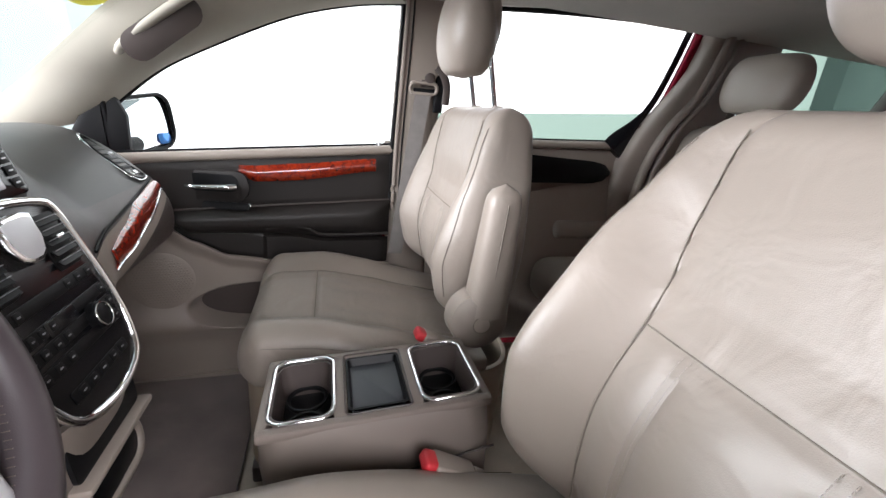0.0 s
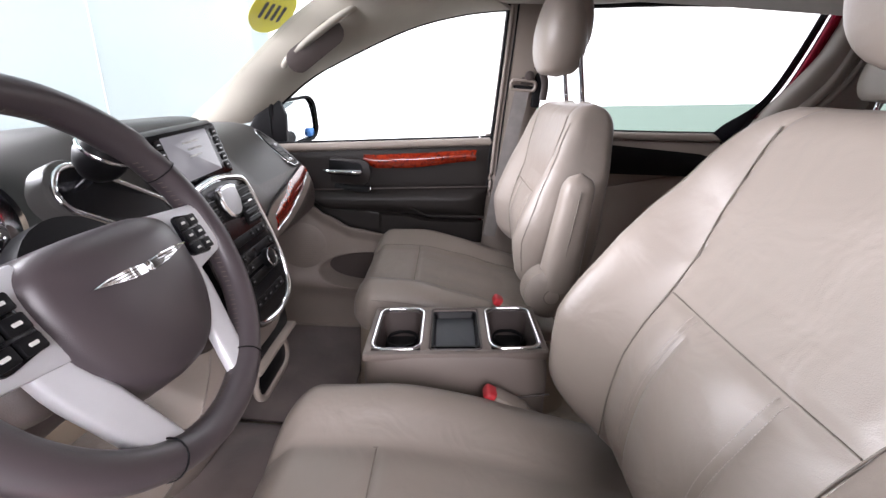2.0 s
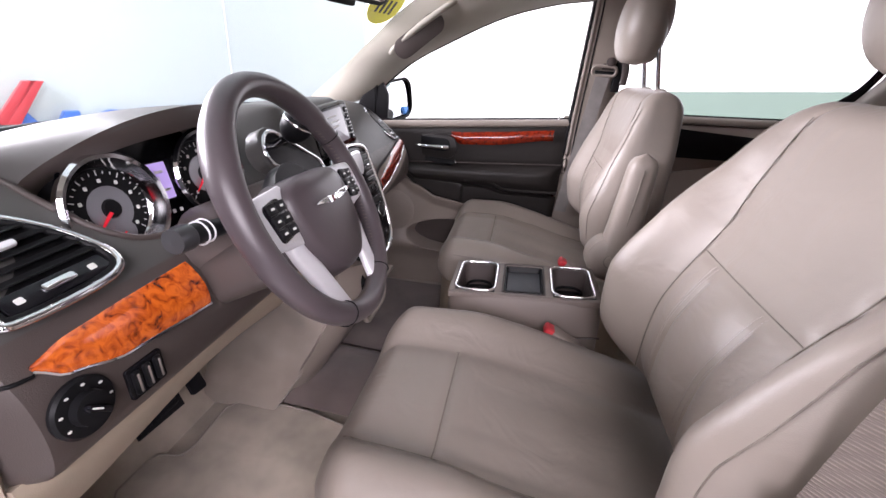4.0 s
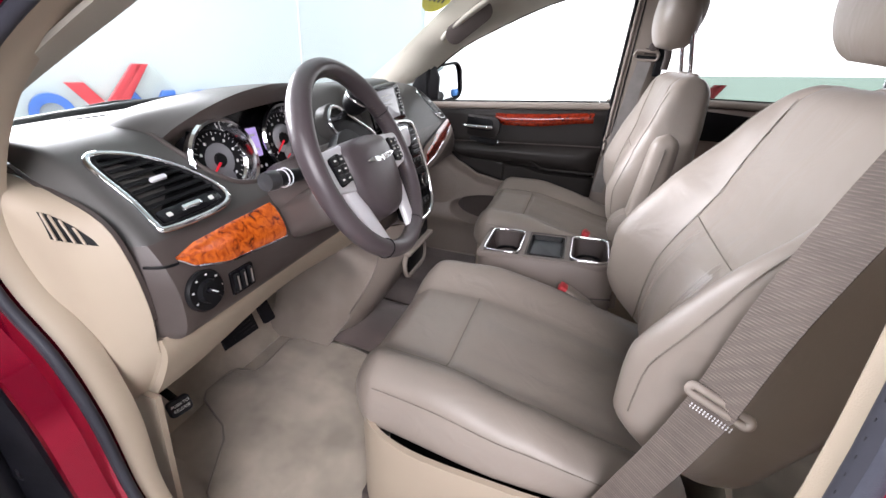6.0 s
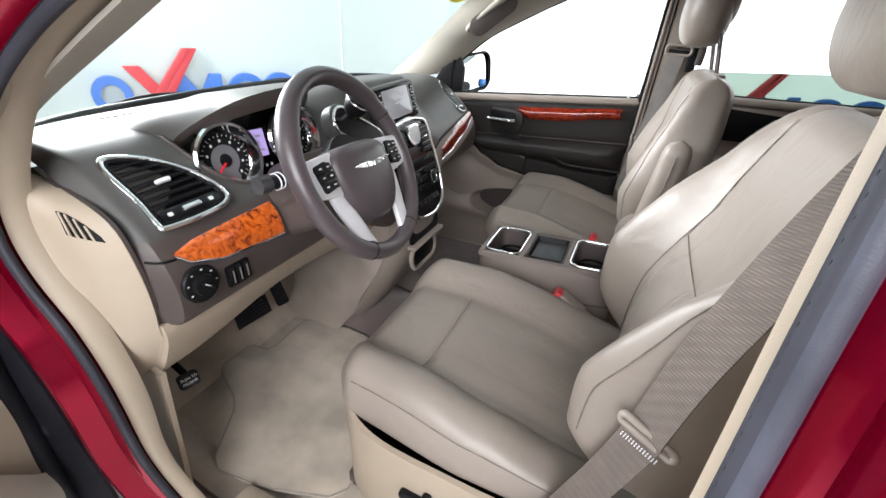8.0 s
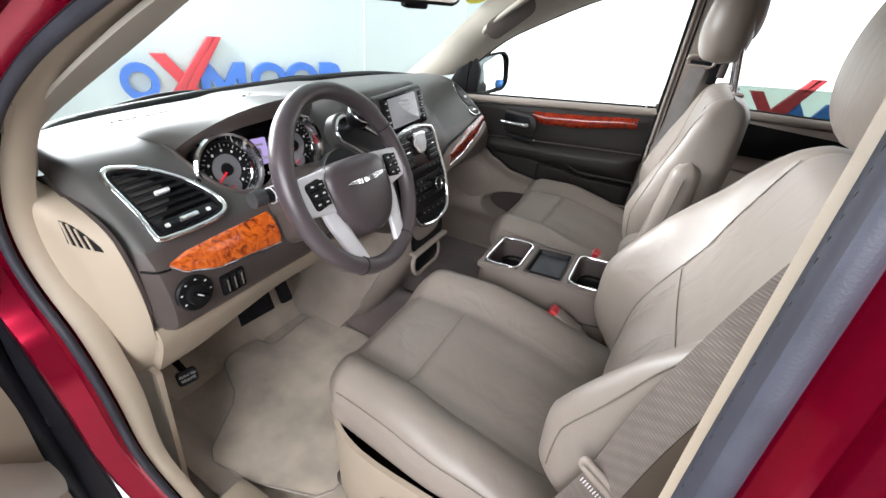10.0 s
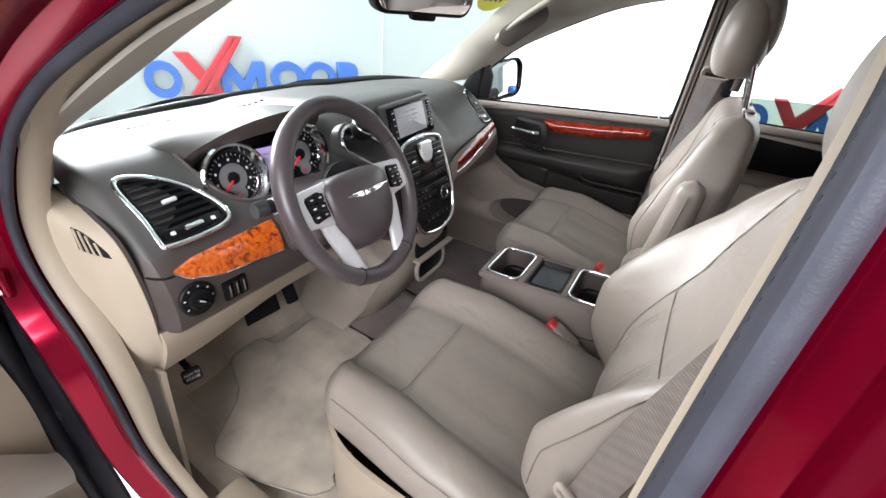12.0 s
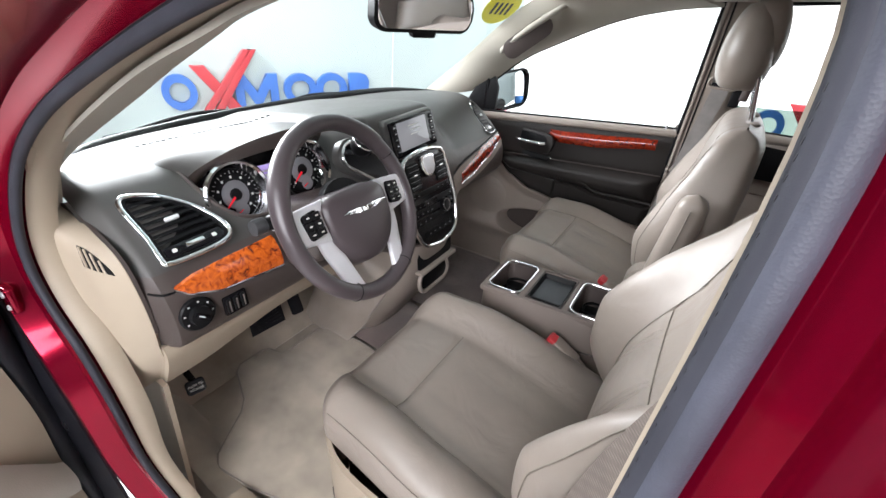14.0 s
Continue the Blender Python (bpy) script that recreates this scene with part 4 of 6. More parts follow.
part("face", grid_bm(gauge_face, 24, 8), GLOSSBLACK, ic, "gloss black face")
for gy, gx, gz, lab in ((-0.494, -0.252, 1.113, "rev counter"), (-0.317, -0.250, 1.122, "speedometer")):
    gm = frame3((gx, gy, gz), (0.96, -0.10, 0.25)) @ Matrix.Diagonal((1.08, 1.14, 0.7, 1))
    gg = lathe("gauge", [(0.0, 0.0), (0.058, 0.0), (0.058, 0.002), (0.0, 0.003)], gm, BLACK, ic, 40, "round black dial")
    part("bezel", lathe_bm([(0.048, 0.002), (0.0530, 0.012), (0.0575, 0.034), (0.062, 0.038), (0.0655, 0.032), (0.060, 0.0)], gm, 48), CHROME, gg, "deep chrome ring")
    lathe("dial_ring", [(0.046, 0.003), (0.046, 0.0036), (0.0265, 0.0045), (0.0265, 0.003)], gm, BLACK, gg, 40)
    lathe("dial_disc", [(0.0, 0.004), (0.027, 0.004), (0.027, 0.006), (0.014, 0.0065), (0.0, 0.0065)], gm, DISC, gg, 40, "pale silver dial disc")
    lathe("hub", [(0.0, 0.006), (0.012, 0.006), (0.010, 0.012), (0.0, 0.013)], gm, BLACK, gg, 20)
    bm = bmesh.new()
    for k in range(25):
        a = radians(225 - k * 270 / 24)
        ln = 0.006 if k % 3 == 0 else 0.003
        box_bm(gm @ Vector((0.0425 * math.cos(a), 0.0425 * math.sin(a), 0.0052)), (ln, 0.0009, 0.001), 0, m=gm.to_3x3() @ Matrix.Rotation(a, 3, "Z"), bm=bm)
    part("tick", bm, WHITEINK, gg, "white dial marks", smooth=False)
    for k in range(9):
        a = radians(225 - k * 270 / 8)
        plate("dial_mark", rrect(0.0042, 0.0046, 0.0008, 2), gm @ Matrix.Translation((0.0335 * math.cos(a), 0.0335 * math.sin(a), 0.005)), 0.0004, WHITEINK, gg, 0)
    a = radians(222)
    tube("needle", [gm @ Vector((0.006 * math.cos(a), 0.006 * math.sin(a), 0.012)), gm @ Vector((0.034 * math.cos(a), 0.034 * math.sin(a), 0.010))], lambda q: 0.0028 - 0.0018 * q, NEEDLE, gg, 6, label="red needle")
    lathe("small_dial", [(0.0, 0.0065), (0.013, 0.0065), (0.014, 0.010), (0.010, 0.009), (0.0, 0.009)], gm @ Matrix.Translation((0.004, -0.030, 0)), DISC, gg, 20, "small silver sub dial")
    tube("small_needle", [gm @ Vector((0.004, -0.030, 0.011)), gm @ Vector((-0.006, -0.036, 0.011))], 0.001, NEEDLE, gg, 6)
lm = frame3((-0.256, -0.408, 1.128), (0.97, -0.1, 0.25))
plate("display_frame", rrect(0.066, 0.062, 0.005), lm, 0.004, GLOSSBLACK, ic, 0.001)
plate("display", rrect(0.048, 0.056, 0.002), lm @ Matrix.Translation((-0.004, 0, 0.0045)), 0.001, LCD, ic, 0.0003, "glowing violet display")
for k, (w, h) in enumerate(((0.03, 0.004), (0.012, 0.014), (0.034, 0.004))):
    plate("display_bar", rrect(w, h, 0.001, 2), lm @ Matrix.Translation((-0.003, 0.014 - 0.014 * k, 0.0058)), 0.0006, WHITEINK, ic, 0)
for k in range(4):
    plate("warning_light", rrect(0.005, 0.006, 0.001, 2), lm @ Matrix.Translation((-0.02 + 0.013 * k, -0.048, 0.006)), 0.001, WHITEINK, ic, 0)

# vents


def dash_vent(side, yshift):
    v = thing("dash_vent", "black slatted dash vent in a chrome frame", "air vent", "dash vents", at=(-0.23, side * 0.64 + yshift, 1.10))
    A, B, C = Vector((-0.296, side * 0.698 + yshift, 1.146)), Vector((-0.176, side * 0.690 + yshift, 1.058)), Vector((-0.172, side * 0.570 + yshift, 1.064))
    X, Y = (C - B).normalized(), (A - B)
    Y = (Y - X * Y.dot(X)).normalized()
    N = X.cross(Y)
    N = N if N.x > 0 else -N
    m = Matrix((X, Y, N)).transposed().to_4x4()
    m.translation = B + N * (0.006 if side < 0 else 0.001)
    if side > 0:
        m = m @ Matrix.Translation((-0.012, 0.0, 0)) @ Matrix.Diagonal((0.46, 1.05, 1, 1))
    out = [(p.x, p.y) for p in smoothpath([(0.004, 0.0, 0), (0.06, -0.004, 0), (0.110, 0.0, 0), (0.128, 0.016, 0), (0.122, 0.05, 0), (0.098, 0.092, 0), (0.06, 0.128, 0), (0.018, 0.147, 0), (0.0, 0.143, 0), (-0.004, 0.12, 0), (0.0, 0.06, 0), (-0.002, 0.012, 0)], 60, True)]
    part("backing", plate_bm(out, m @ Matrix.Translation((0, 0, -0.002)), 0.003, 0), BLACK, v)
    tube("frame", [m @ Vector((x, y, 0.006)) for x, y in out], 0.0056 if side < 0 else 0.0028, CHROME, v, 8, True, label="chrome frame")
    tube("inner_lip", [m @ Vector((0.062 + (x - 0.062) * 0.92, 0.065 + (y - 0.065) * 0.92, 0.006)) for x, y in out], 0.0045, BLACK, v, 8, True)
    for k in range(7):
        y = 0.040 + 0.0145 * k
        xr = max(x for x, yy in out if abs(yy - y) < 0.012) - 0.008
        if xr < 0.03:
            continue
        c = m @ Vector(((xr + 0.005) / 2, y, 0.008))
        box("slat", c, (xr - 0.005, 0.0105, 0.0024), BLACK, v, 0.001, 1, m=m.to_3x3() @ Matrix.Rotation(radians(-28), 3, "X"))
    plate("tab", rrect(0.026, 0.008, 0.003), m @ Matrix.Translation((0.052, 0.076, 0.013)), 0.005, SILVER, v, 0.002, "silver direction tab")
    plate("control_strip", rrect(0.108, 0.024, 0.006), m @ Matrix.Translation((0.062, 0.018, 0.003)), 0.006, GLOSSBLACK, v, 0.002)
    plate("thumb_wheel", rrect(0.034, 0.010, 0.003), m @ Matrix.Translation((0.062, 0.018, 0.009)), 0.004, CHROME, v, 0.002, "chrome thumb wheel")
    for w in (0.024, 0.098):
        plate("mark", rrect(0.008, 0.007, 0.001, 2), m @ Matrix.Translation((w, 0.018, 0.009)), 0.0008, WHITEINK, v, 0)
    return v


dash_vent(-1, 0.0)
dash_vent(1, -0.112)


def wood_inlay(name, label, y0, y1, lo, hi, mat):
    w = thing(name, label, "wood trim", "dash wood strips", at=(-0.14, 0.5 * (y0 + y1), 1.0))

    def f(u, v):
        y = lerp(y0, y1, u)
        return dash_at(y, lerp(curve1(lo, y), curve1(hi, y), v), 0.0025 + 0.005 * math.sin(min(max(v, 0), 1) * math.pi) ** 0.6)[0]
    part("inlay", grid_bm(f, 40, 9, thick=0.004, side=(1, 0, 0.3)), mat, w)
    tube("chrome_edge", [dash_at(y, curve1(lo, y) - 0.001, 0.003)[0] for y in np.linspace(y0, y1, 30)], 0.0022, CHROME, w, 6)
    return w


wood_inlay("wood_strip", "glossy orange burl wood strip on the driver dash", -0.700, -0.487, [(-0.70, 1.029), (-0.68, 1.012), (-0.62, 0.995), (-0.487, 0.985)], [(-0.70, 1.033), (-0.66, 1.040), (-0.58, 1.043), (-0.487, 1.045)], WOOD)
wood_inlay("wood_strip", "glossy burl wood strip toned dark for the shaded passenger dash", 0.27, 0.60, [(0.27, 0.945), (0.34, 0.957), (0.45, 0.99), (0.60, 1.032)], [(0.27, 0.985), (0.34, 1.005), (0.45, 1.035), (0.60, 1.052)], DIMWOOD)
tube("trim_line", [dash_at(y, 1.005 + 0.13 * (y - 0.20), 0.003)[0] for y in np.linspace(0.20, 0.62, 20)], 0.003, BLACK, dashboard, 6)
part("trim_band", grid_bm(lambda u, v: dash_at(lerp(0.19, 0.615, u), lerp(0.90 + 0.30 * u ** 1.5 * 0.40, 0.995 + 0.062 * u, v), 0.0015)[0], 30, 8, thick=0.003, side=(1, 0, 0.3)), TRIM, dashboard, "taupe band round the wood strip")

# headlamp knob and dimmer
p, n = dash_at(-0.682, 0.974, 0.0)
km = frame3(p, n)
hk = thing("headlamp_switch", "round black headlamp knob with white marks", "switch", at=tuple(p))
lathe("dial", [(0.0, 0.0), (0.033, 0.0), (0.033, 0.004), (0.030, 0.007), (0.0, 0.008)], km, BLACK, hk, 32)
lathe("knob", [(0.0, 0.008), (0.019, 0.008), (0.018, 0.018), (0.0, 0.020)], km, BLACK, hk, 24)
plate("pointer", rrect(0.026, 0.008, 0.003), km @ Matrix.Translation((0, 0, 0.019)) @ Matrix.Rotation(radians(-40), 4, "Z"), 0.008, GLOSSBLACK, hk, 0.002)
plate("pointer_mark", rrect(0.012, 0.002, 0.0008, 2), km @ Matrix.Translation((-0.004, 0.004, 0.0275)) @ Matrix.Rotation(radians(-40), 4, "Z"), 0.0006, WHITEINK, hk, 0)
for k in range(6):
    a = radians(205 - 42 * k)
    plate("mark", rrect(0.0042, 0.0026, 0.001, 2), km @ Matrix.Translation((0.0255 * math.cos(a), 0.0255 * math.sin(a), 0.0078)), 0.0006, WHITEINK, hk, 0)
p, n = dash_at(-0.609, 0.957, 0.0)
dm_ = frame3(p, n)
ds = thing("dimmer_switch", "small black dimmer switch with chrome thumb wheels", "switch", at=tuple(p))
plate("plate", rrect(0.050, 0.042, 0.004), dm_, 0.004, GLOSSBLACK, ds, 0.0015)
for k in range(3):
    plate("thumb_wheel", rrect(0.010, 0.032, 0.003), dm_ @ Matrix.Translation((-0.015 + 0.015 * k, 0, 0.004)), 0.004, BLACK, ds, 0.002)
    plate("wheel_mark", rrect(0.003, 0.026, 0.001, 2), dm_ @ Matrix.Translation((-0.015 + 0.015 * k, 0, 0.008)), 0.001, CHROME, ds, 0)

# radio screen
scm = frame3((-0.167, 0.020, 1.163), (0.955, 0, 0.30))
scm = scm @ Matrix.Rotation(radians(2.5), 4, "Z")
sc = thing("radio_screen", "dash screen with grey display and black side keys", "screen", at=(-0.17, 0.02, 1.11))
box("pod", scm @ Vector((0, 0, -0.022)), (0.225, 0.115, 0.055), DASH, sc, 0.012, 3, m=scm.to_3x3())
plate("bezel", rrect(0.205, 0.098, 0.006), scm @ Matrix.Translation((0, 0, 0.004)), 0.006, GLOSSBLACK, sc, 0.002)
plate("display", rrect(0.137, 0.078, 0.002), scm @ Matrix.Translation((-0.006, 0.003, 0.0102)), 0.001, SCREEN, sc, 0.0003, "pale grey lit display")
for k in range(3):
    plate("display_line", rrect(0.05 - 0.006 * (k % 3), 0.003, 0.0008, 2), scm @ Matrix.Translation((0.0 + 0.006 * (k % 2), 0.026 - 0.012 * k, 0.0113)), 0.0004, WHITEINK, sc, 0)
for side in (-1, 1):
    for k in range(5):
        plate("key", rrect(0.017, 0.0135, 0.002), scm @ Matrix.Translation((side * 0.086 + 0.002, 0.033 - 0.0165 * k, 0.0102)), 0.0014, BLACK, sc, 0.0005)
        plate("key_mark", rrect(0.008, 0.002, 0.0006, 2), scm @ Matrix.Translation((side * 0.086 + 0.002, 0.033 - 0.0165 * k, 0.0117)), 0.0004, SILVER, sc, 0)

# centre stack
stm = frame3((-0.083, 0.016, 0.992), (0.94, 0, 0.34))
st = thing("center_stack", "black control stack in a chrome frame with clock and vents", "control panel", at=(-0.09, 0.016, 0.86))
SO = [(p.x, p.y) for p in smoothpath([(-0.075, 0.128, 0), (0.0, 0.138, 0), (0.075, 0.128, 0), (0.098, 0.110, 0), (0.107, 0.05, 0), (0.111, -0.03, 0), (0.100, -0.09, 0), (0.072, -0.128, 0), (0.0, -0.142, 0), (-0.072, -0.128, 0), (-0.100, -0.09, 0), (-0.111, -0.03, 0), (-0.107, 0.05, 0), (-0.098, 0.110, 0)], 72, True)]
plate("face", SO, stm @ Matrix.Translation((0, 0, -0.03)), 0.034, GLOSSBLACK, st, 0.002)
tube("frame", [stm @ Vector((x * 1.02, y * 1.02, 0.003)) for x, y in SO], 0.0065, CHROME, st, 10, True, label="chrome frame")
plate("clock_rim", [(x * 0.9 + 0.002, y + 0.096) for x, y in [(-0.036, 0.026), (-0.018, 0.031), (0.018, 0.031), (0.036, 0.026), (0.036, -0.004), (0.024, -0.026), (0.010, -0.033), (-0.010, -0.033), (-0.024, -0.026), (-0.036, -0.004)]], stm @ Matrix.Translation((0, 0, 0.004)), 0.014, CHROME, st, 0.005, "chrome clock rim")
plate("clock_face", [(x * 0.72 + 0.002, y * 0.80 + 0.096) for x, y in [(-0.036, 0.026), (-0.018, 0.031), (0.018, 0.031), (0.036, 0.026), (0.036, -0.004), (0.024, -0.026), (0.010, -0.033), (-0.010, -0.033), (-0.024, -0.026), (-0.036, -0.004)]], stm @ Matrix.Translation((0, 0, 0.0183)), 0.001, material("clock_white", (0.75, 0.75, 0.78), 0.3), st, 0.0003, "white clock face")
for side in (-1, 1):
    vc = plate("stack_vent", rrect(0.052, 0.078, 0.006), stm @ Matrix.Translation((side * 0.066, 0.075, 0.003)), 0.002, BLACK, st, 0.0006, "black slatted vent")
    for k in range(5):
        box("slat", stm @ Vector((side * 0.066, 0.046 + 0.0145 * k, 0.009)), (0.048, 0.010, 0.0022), BLACK, vc, 0.0008, 1, m=stm.to_3x3() @ Matrix.Rotation(radians(-25), 3, "X"))
        tube("slat_edge", [stm @ Vector((side * 0.066 - 0.023, 0.050 + 0.0145 * k, 0.0118)), stm @ Vector((side * 0.066 + 0.023, 0.050 + 0.0145 * k, 0.0118))], 0.0006, KEYINK, vc, 5)
    plate("vent_tab", rrect(0.016, 0.006, 0.002), stm @ Matrix.Translation((side * 0.066, 0.080, 0.011)), 0.004, CHROME, vc, 0.0015)
for r_, (h, cols, w) in enumerate(((0.020, (-0.085, -0.065, 0.035, 0.06, 0.085), 0.014), (-0.012, (-0.09, -0.07, -0.05, -0.03, 0.088), 0.013), (-0.034, (-0.088, -0.065, -0.04, -0.018, 0.090), 0.015), (-0.058, (-0.086, -0.06, -0.034, 0.086), 0.015), (-0.100, (-0.05, -0.025, 0.0, 0.03, 0.055), 0.018))):
    plate("key_bed", rrect(0.19 - 0.05 * (r_ == 4), 0.017, 0.003), stm @ Matrix.Translation((0, h, 0.003)), 0.003, BLACK, st, 0.001)
    for x in cols:
        plate("key", rrect(w * 0.9, 0.0125, 0.002, 3), stm @ Matrix.Translation((x, h, 0.006)), 0.0016, BLACK, st, 0.0006)
        plate("key_mark", rrect(w * 0.42, 0.0020, 0.0006, 2), stm @ Matrix.Translation((x, h, 0.0077)), 0.0004, KEYINK, st, 0)
lathe("dial", [(0.0, 0.004), (0.021, 0.004), (0.020, 0.014), (0.015, 0.017), (0.0, 0.017)], stm @ Matrix.Translation((0.048, -0.040, 0)), BLACK, st, 28)
tube("dial_ring", [stm @ Vector((0.048 + 0.0175 * math.cos(a), -0.040 + 0.0175 * math.sin(a), 0.0165)) for a in np.linspace(0, 6.283, 28, endpoint=False)], 0.0018, CHROME, st, 6, True, label="chrome dial ring")
plate("readout", rrect(0.062, 0.020, 0.003), stm @ Matrix.Translation((-0.012, -0.014, 0.006)), 0.001, GLOSSBLACK, st, 0.0003)

# column under the stack
cs = thing("stack_base", "taupe column below the control stack with open bins", "storage bin", at=(-0.1, 0.016, 0.42))
part("column", grid_bm(lambda u, v: (lerp(-0.055, -0.24, v ** 1.7) - 0.05 * abs(2 * u - 1) ** 4, 0.016 + lerp(-0.125, 0.125, u), lerp(0.865, 0.44, v)), 24, 16, thick=-0.01), COLUMN, cs)
# Side carpets: passenger side darker, driver side toned for the wheel's shade.
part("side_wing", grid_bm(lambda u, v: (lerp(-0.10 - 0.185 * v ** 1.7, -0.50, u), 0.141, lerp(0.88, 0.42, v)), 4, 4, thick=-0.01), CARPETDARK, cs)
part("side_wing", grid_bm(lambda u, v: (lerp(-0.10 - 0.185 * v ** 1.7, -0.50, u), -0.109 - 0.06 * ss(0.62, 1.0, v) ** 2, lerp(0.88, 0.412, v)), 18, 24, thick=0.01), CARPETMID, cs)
bmx = frame3((-0.060, 0.022, 0.808), (1, 0, 0.10))
plate("upper_bin", rrect(0.185, 0.070, 0.012), bmx, 0.006, BLACK, cs, 0.002, "black open bin")
box("bin_lip", bmx @ Vector((0, -0.040, 0.008)), (0.20, 0.012, 0.03), TRIM, cs, 0.005, 2, m=bmx.to_3x3())
bmx2 = frame3((-0.066, 0.035, 0.705), (1, 0, 0.12))
plate("lower_bin", rrect(0.15, 0.062, 0.028, 7), bmx2, 0.005, BLACK, cs, 0.002, "dark lower bin")
tube("bin_rim", [bmx2 @ Vector((x, y, 0.004)) for x, y in rrect(0.162, 0.074, 0.033, 7)], 0.008, TRIM, cs, 8, True)

# gear lever on the dash
gm = frame3((-0.150, -0.183, 1.128), (0.90, -0.10, 0.42)) @ Matrix.Rotation(radians(-36), 4, "Z")
gl = thing("gear_lever", "dash mounted gear lever with chrome bezel", "gear lever", at=(-0.15, -0.18, 1.07))
plate("plinth", rrect(0.185, 0.082, 0.036, 8), gm @ Matrix.Translation((0, 0, -0.03)), 0.030, DASH, gl, 0.004)
plate("gate", rrect(0.160, 0.060, 0.026, 8), gm @ Matrix.Translation((0, 0, 0.0005)), 0.003, GLOSSBLACK, gl, 0.001, "gloss black gate")
tube("bezel", [gm @ Vector((x, y, 0.003)) for x, y in rrect(0.166, 0.066, 0.030, 8)], 0.004, CHROME, gl, 8, True, label="chrome bezel")
tube("stem", [gm @ Vector((-0.055, 0.004, 0.0)), gm @ Vector((-0.060, 0.010, 0.035)), Vector((-0.112, -0.258, 1.196))], lambda q: 0.006 + 0.003 * q, CHROME, gl, 10, n=10, label="silver stem")
kn = frame3((-0.108, -0.262, 1.196), (0.55, 0.05, 0.83), (0, 1, 0))
lathe("knob", [(0.0, -0.012), (0.014, -0.011), (0.023, 0.0), (0.027, 0.014), (0.026, 0.026), (0.020, 0.034), (0.0, 0.038)], kn, BLACK, gl, 28, "dark leather knob")
tube("knob_ring", [kn @ Vector((0.0262 * math.cos(a), 0.0262 * math.sin(a), 0.024)) for a in np.linspace(0, 6.283, 28, endpoint=False)], 0.0022, CHROME, gl, 6, True, label="chrome ring")

# ---- steering wheel and column ----
WC, WT, WYAW = Vector((-0.006, -0.389, 1.127)), 0.504, 0.099
WN = Vector((math.cos(WT) * math.cos(WYAW), math.cos(WT) * math.sin(WYAW), math.sin(WT)))
WM = frame3(WC, WN)
HUB = WM @ Matrix.Translation((-0.002, -0.004, 0.002)) @ Matrix.Rotation(radians(-4), 4, "Z")
wheel = thing("steering_wheel", "dark leather steering wheel with silver spokes", "steering wheel", at=tuple(WC))


def rimring(u, v):
    a, k = u * 2 * math.pi, v * 2 * math.pi
    fat = 0.0165 + 0.0025 * (math.exp(-(((math.degrees(a) - 35) % 360 - 0) / 22) ** 2) + math.exp(-((math.degrees(a) - 145) / 22) ** 2))
    r = 0.1747 + fat * math.cos(k)
    return WM @ Vector((r * math.cos(a), r * math.sin(a), 1.12 * fat * math.sin(k)))


part("rim", grid_bm(rimring, 96, 16, close_u=True, close_v=True), WHEELSKIN, wheel)
for deg in (24, 146, 238, 294):
    a0 = radians(deg)
    part("rim_joint", tube_bm([WM @ Vector((0.1747 * math.cos(a0) + 0.0178 * math.cos(k) * math.cos(a0), 0.1747 * math.sin(a0) + 0.0178 * math.cos(k) * math.sin(a0), 0.0196 * math.sin(k))) for k in np.linspace(0, 6.283, 18, endpoint=False)], 0.0009, 5, True), BLACK, wheel)
bm = bmesh.new()
for k in range(150):
    a = 2 * math.pi * k / 150
    tube_bm([WM @ Vector((0.1582 * math.cos(a + d), 0.1582 * math.sin(a + d), z)) for d, z in ((0, 0.0028), (0.012, -0.0028))], 0.0005, 4, bm=bm)
stc = part("stitching", bm, SEAM, wheel, "dark cross stitching")
stc["kind"] = "stuff"


def shield(u, v):
    # airbag cover: a rounded shield, domed to the driver
    a = u * 2 * math.pi
    rr = v
    c, s = math.cos(a), math.sin(a)
    q, k = math.copysign(abs(c) ** 0.55, c), math.copysign(abs(s) ** 0.6, s)
    w = 0.099 if k > 0 else 0.099 - 0.040 * abs(k) ** 2.2
    x, y = q * w * rr, (k * 0.050 if k > 0 else k * 0.112) * rr
    return HUB @ Vector((x, y, 0.008 + 0.020 * (1 - rr ** 3.0) - 0.040 * max(0, rr - 0.93) / 0.07))


part("airbag_cover", grid_bm(shield, 56, 18, close_u=True), WHEELSKIN, wheel, "brown grey airbag cover")
lathe("hub", [(0.0, -0.07), (0.045, -0.07), (0.07, -0.035), (0.07, -0.016), (0.0, -0.015)], HUB, BLACK, wheel, 32)


def spoke(name, path, w0, w1, mat, z0, z1, th=0.012, label=""):
    pts = smoothpath([(*p, 0) for p in path], 14)

    def f(u, v):
        i = round(v * 13)
        p = pts[i]
        d = (pts[min(i + 1, 13)] - pts[max(i - 1, 0)]).normalized()
        nrm = Vector((-d.y, d.x, 0))
        w = lerp(w0, w1, v)
        a = u * 2 * math.pi
        q, k = math.copysign(abs(math.cos(a)) ** 0.5, math.cos(a)), math.copysign(abs(math.sin(a)) ** 0.5, math.sin(a))
        x = p + nrm * (w * q)
        return HUB @ Vector((x.x, x.y, lerp(z0, z1, v) + th * 0.5 * k))
    bm = grid_bm(f, 20, 14, close_u=True)
    return part(name, bm, mat, wheel, label)


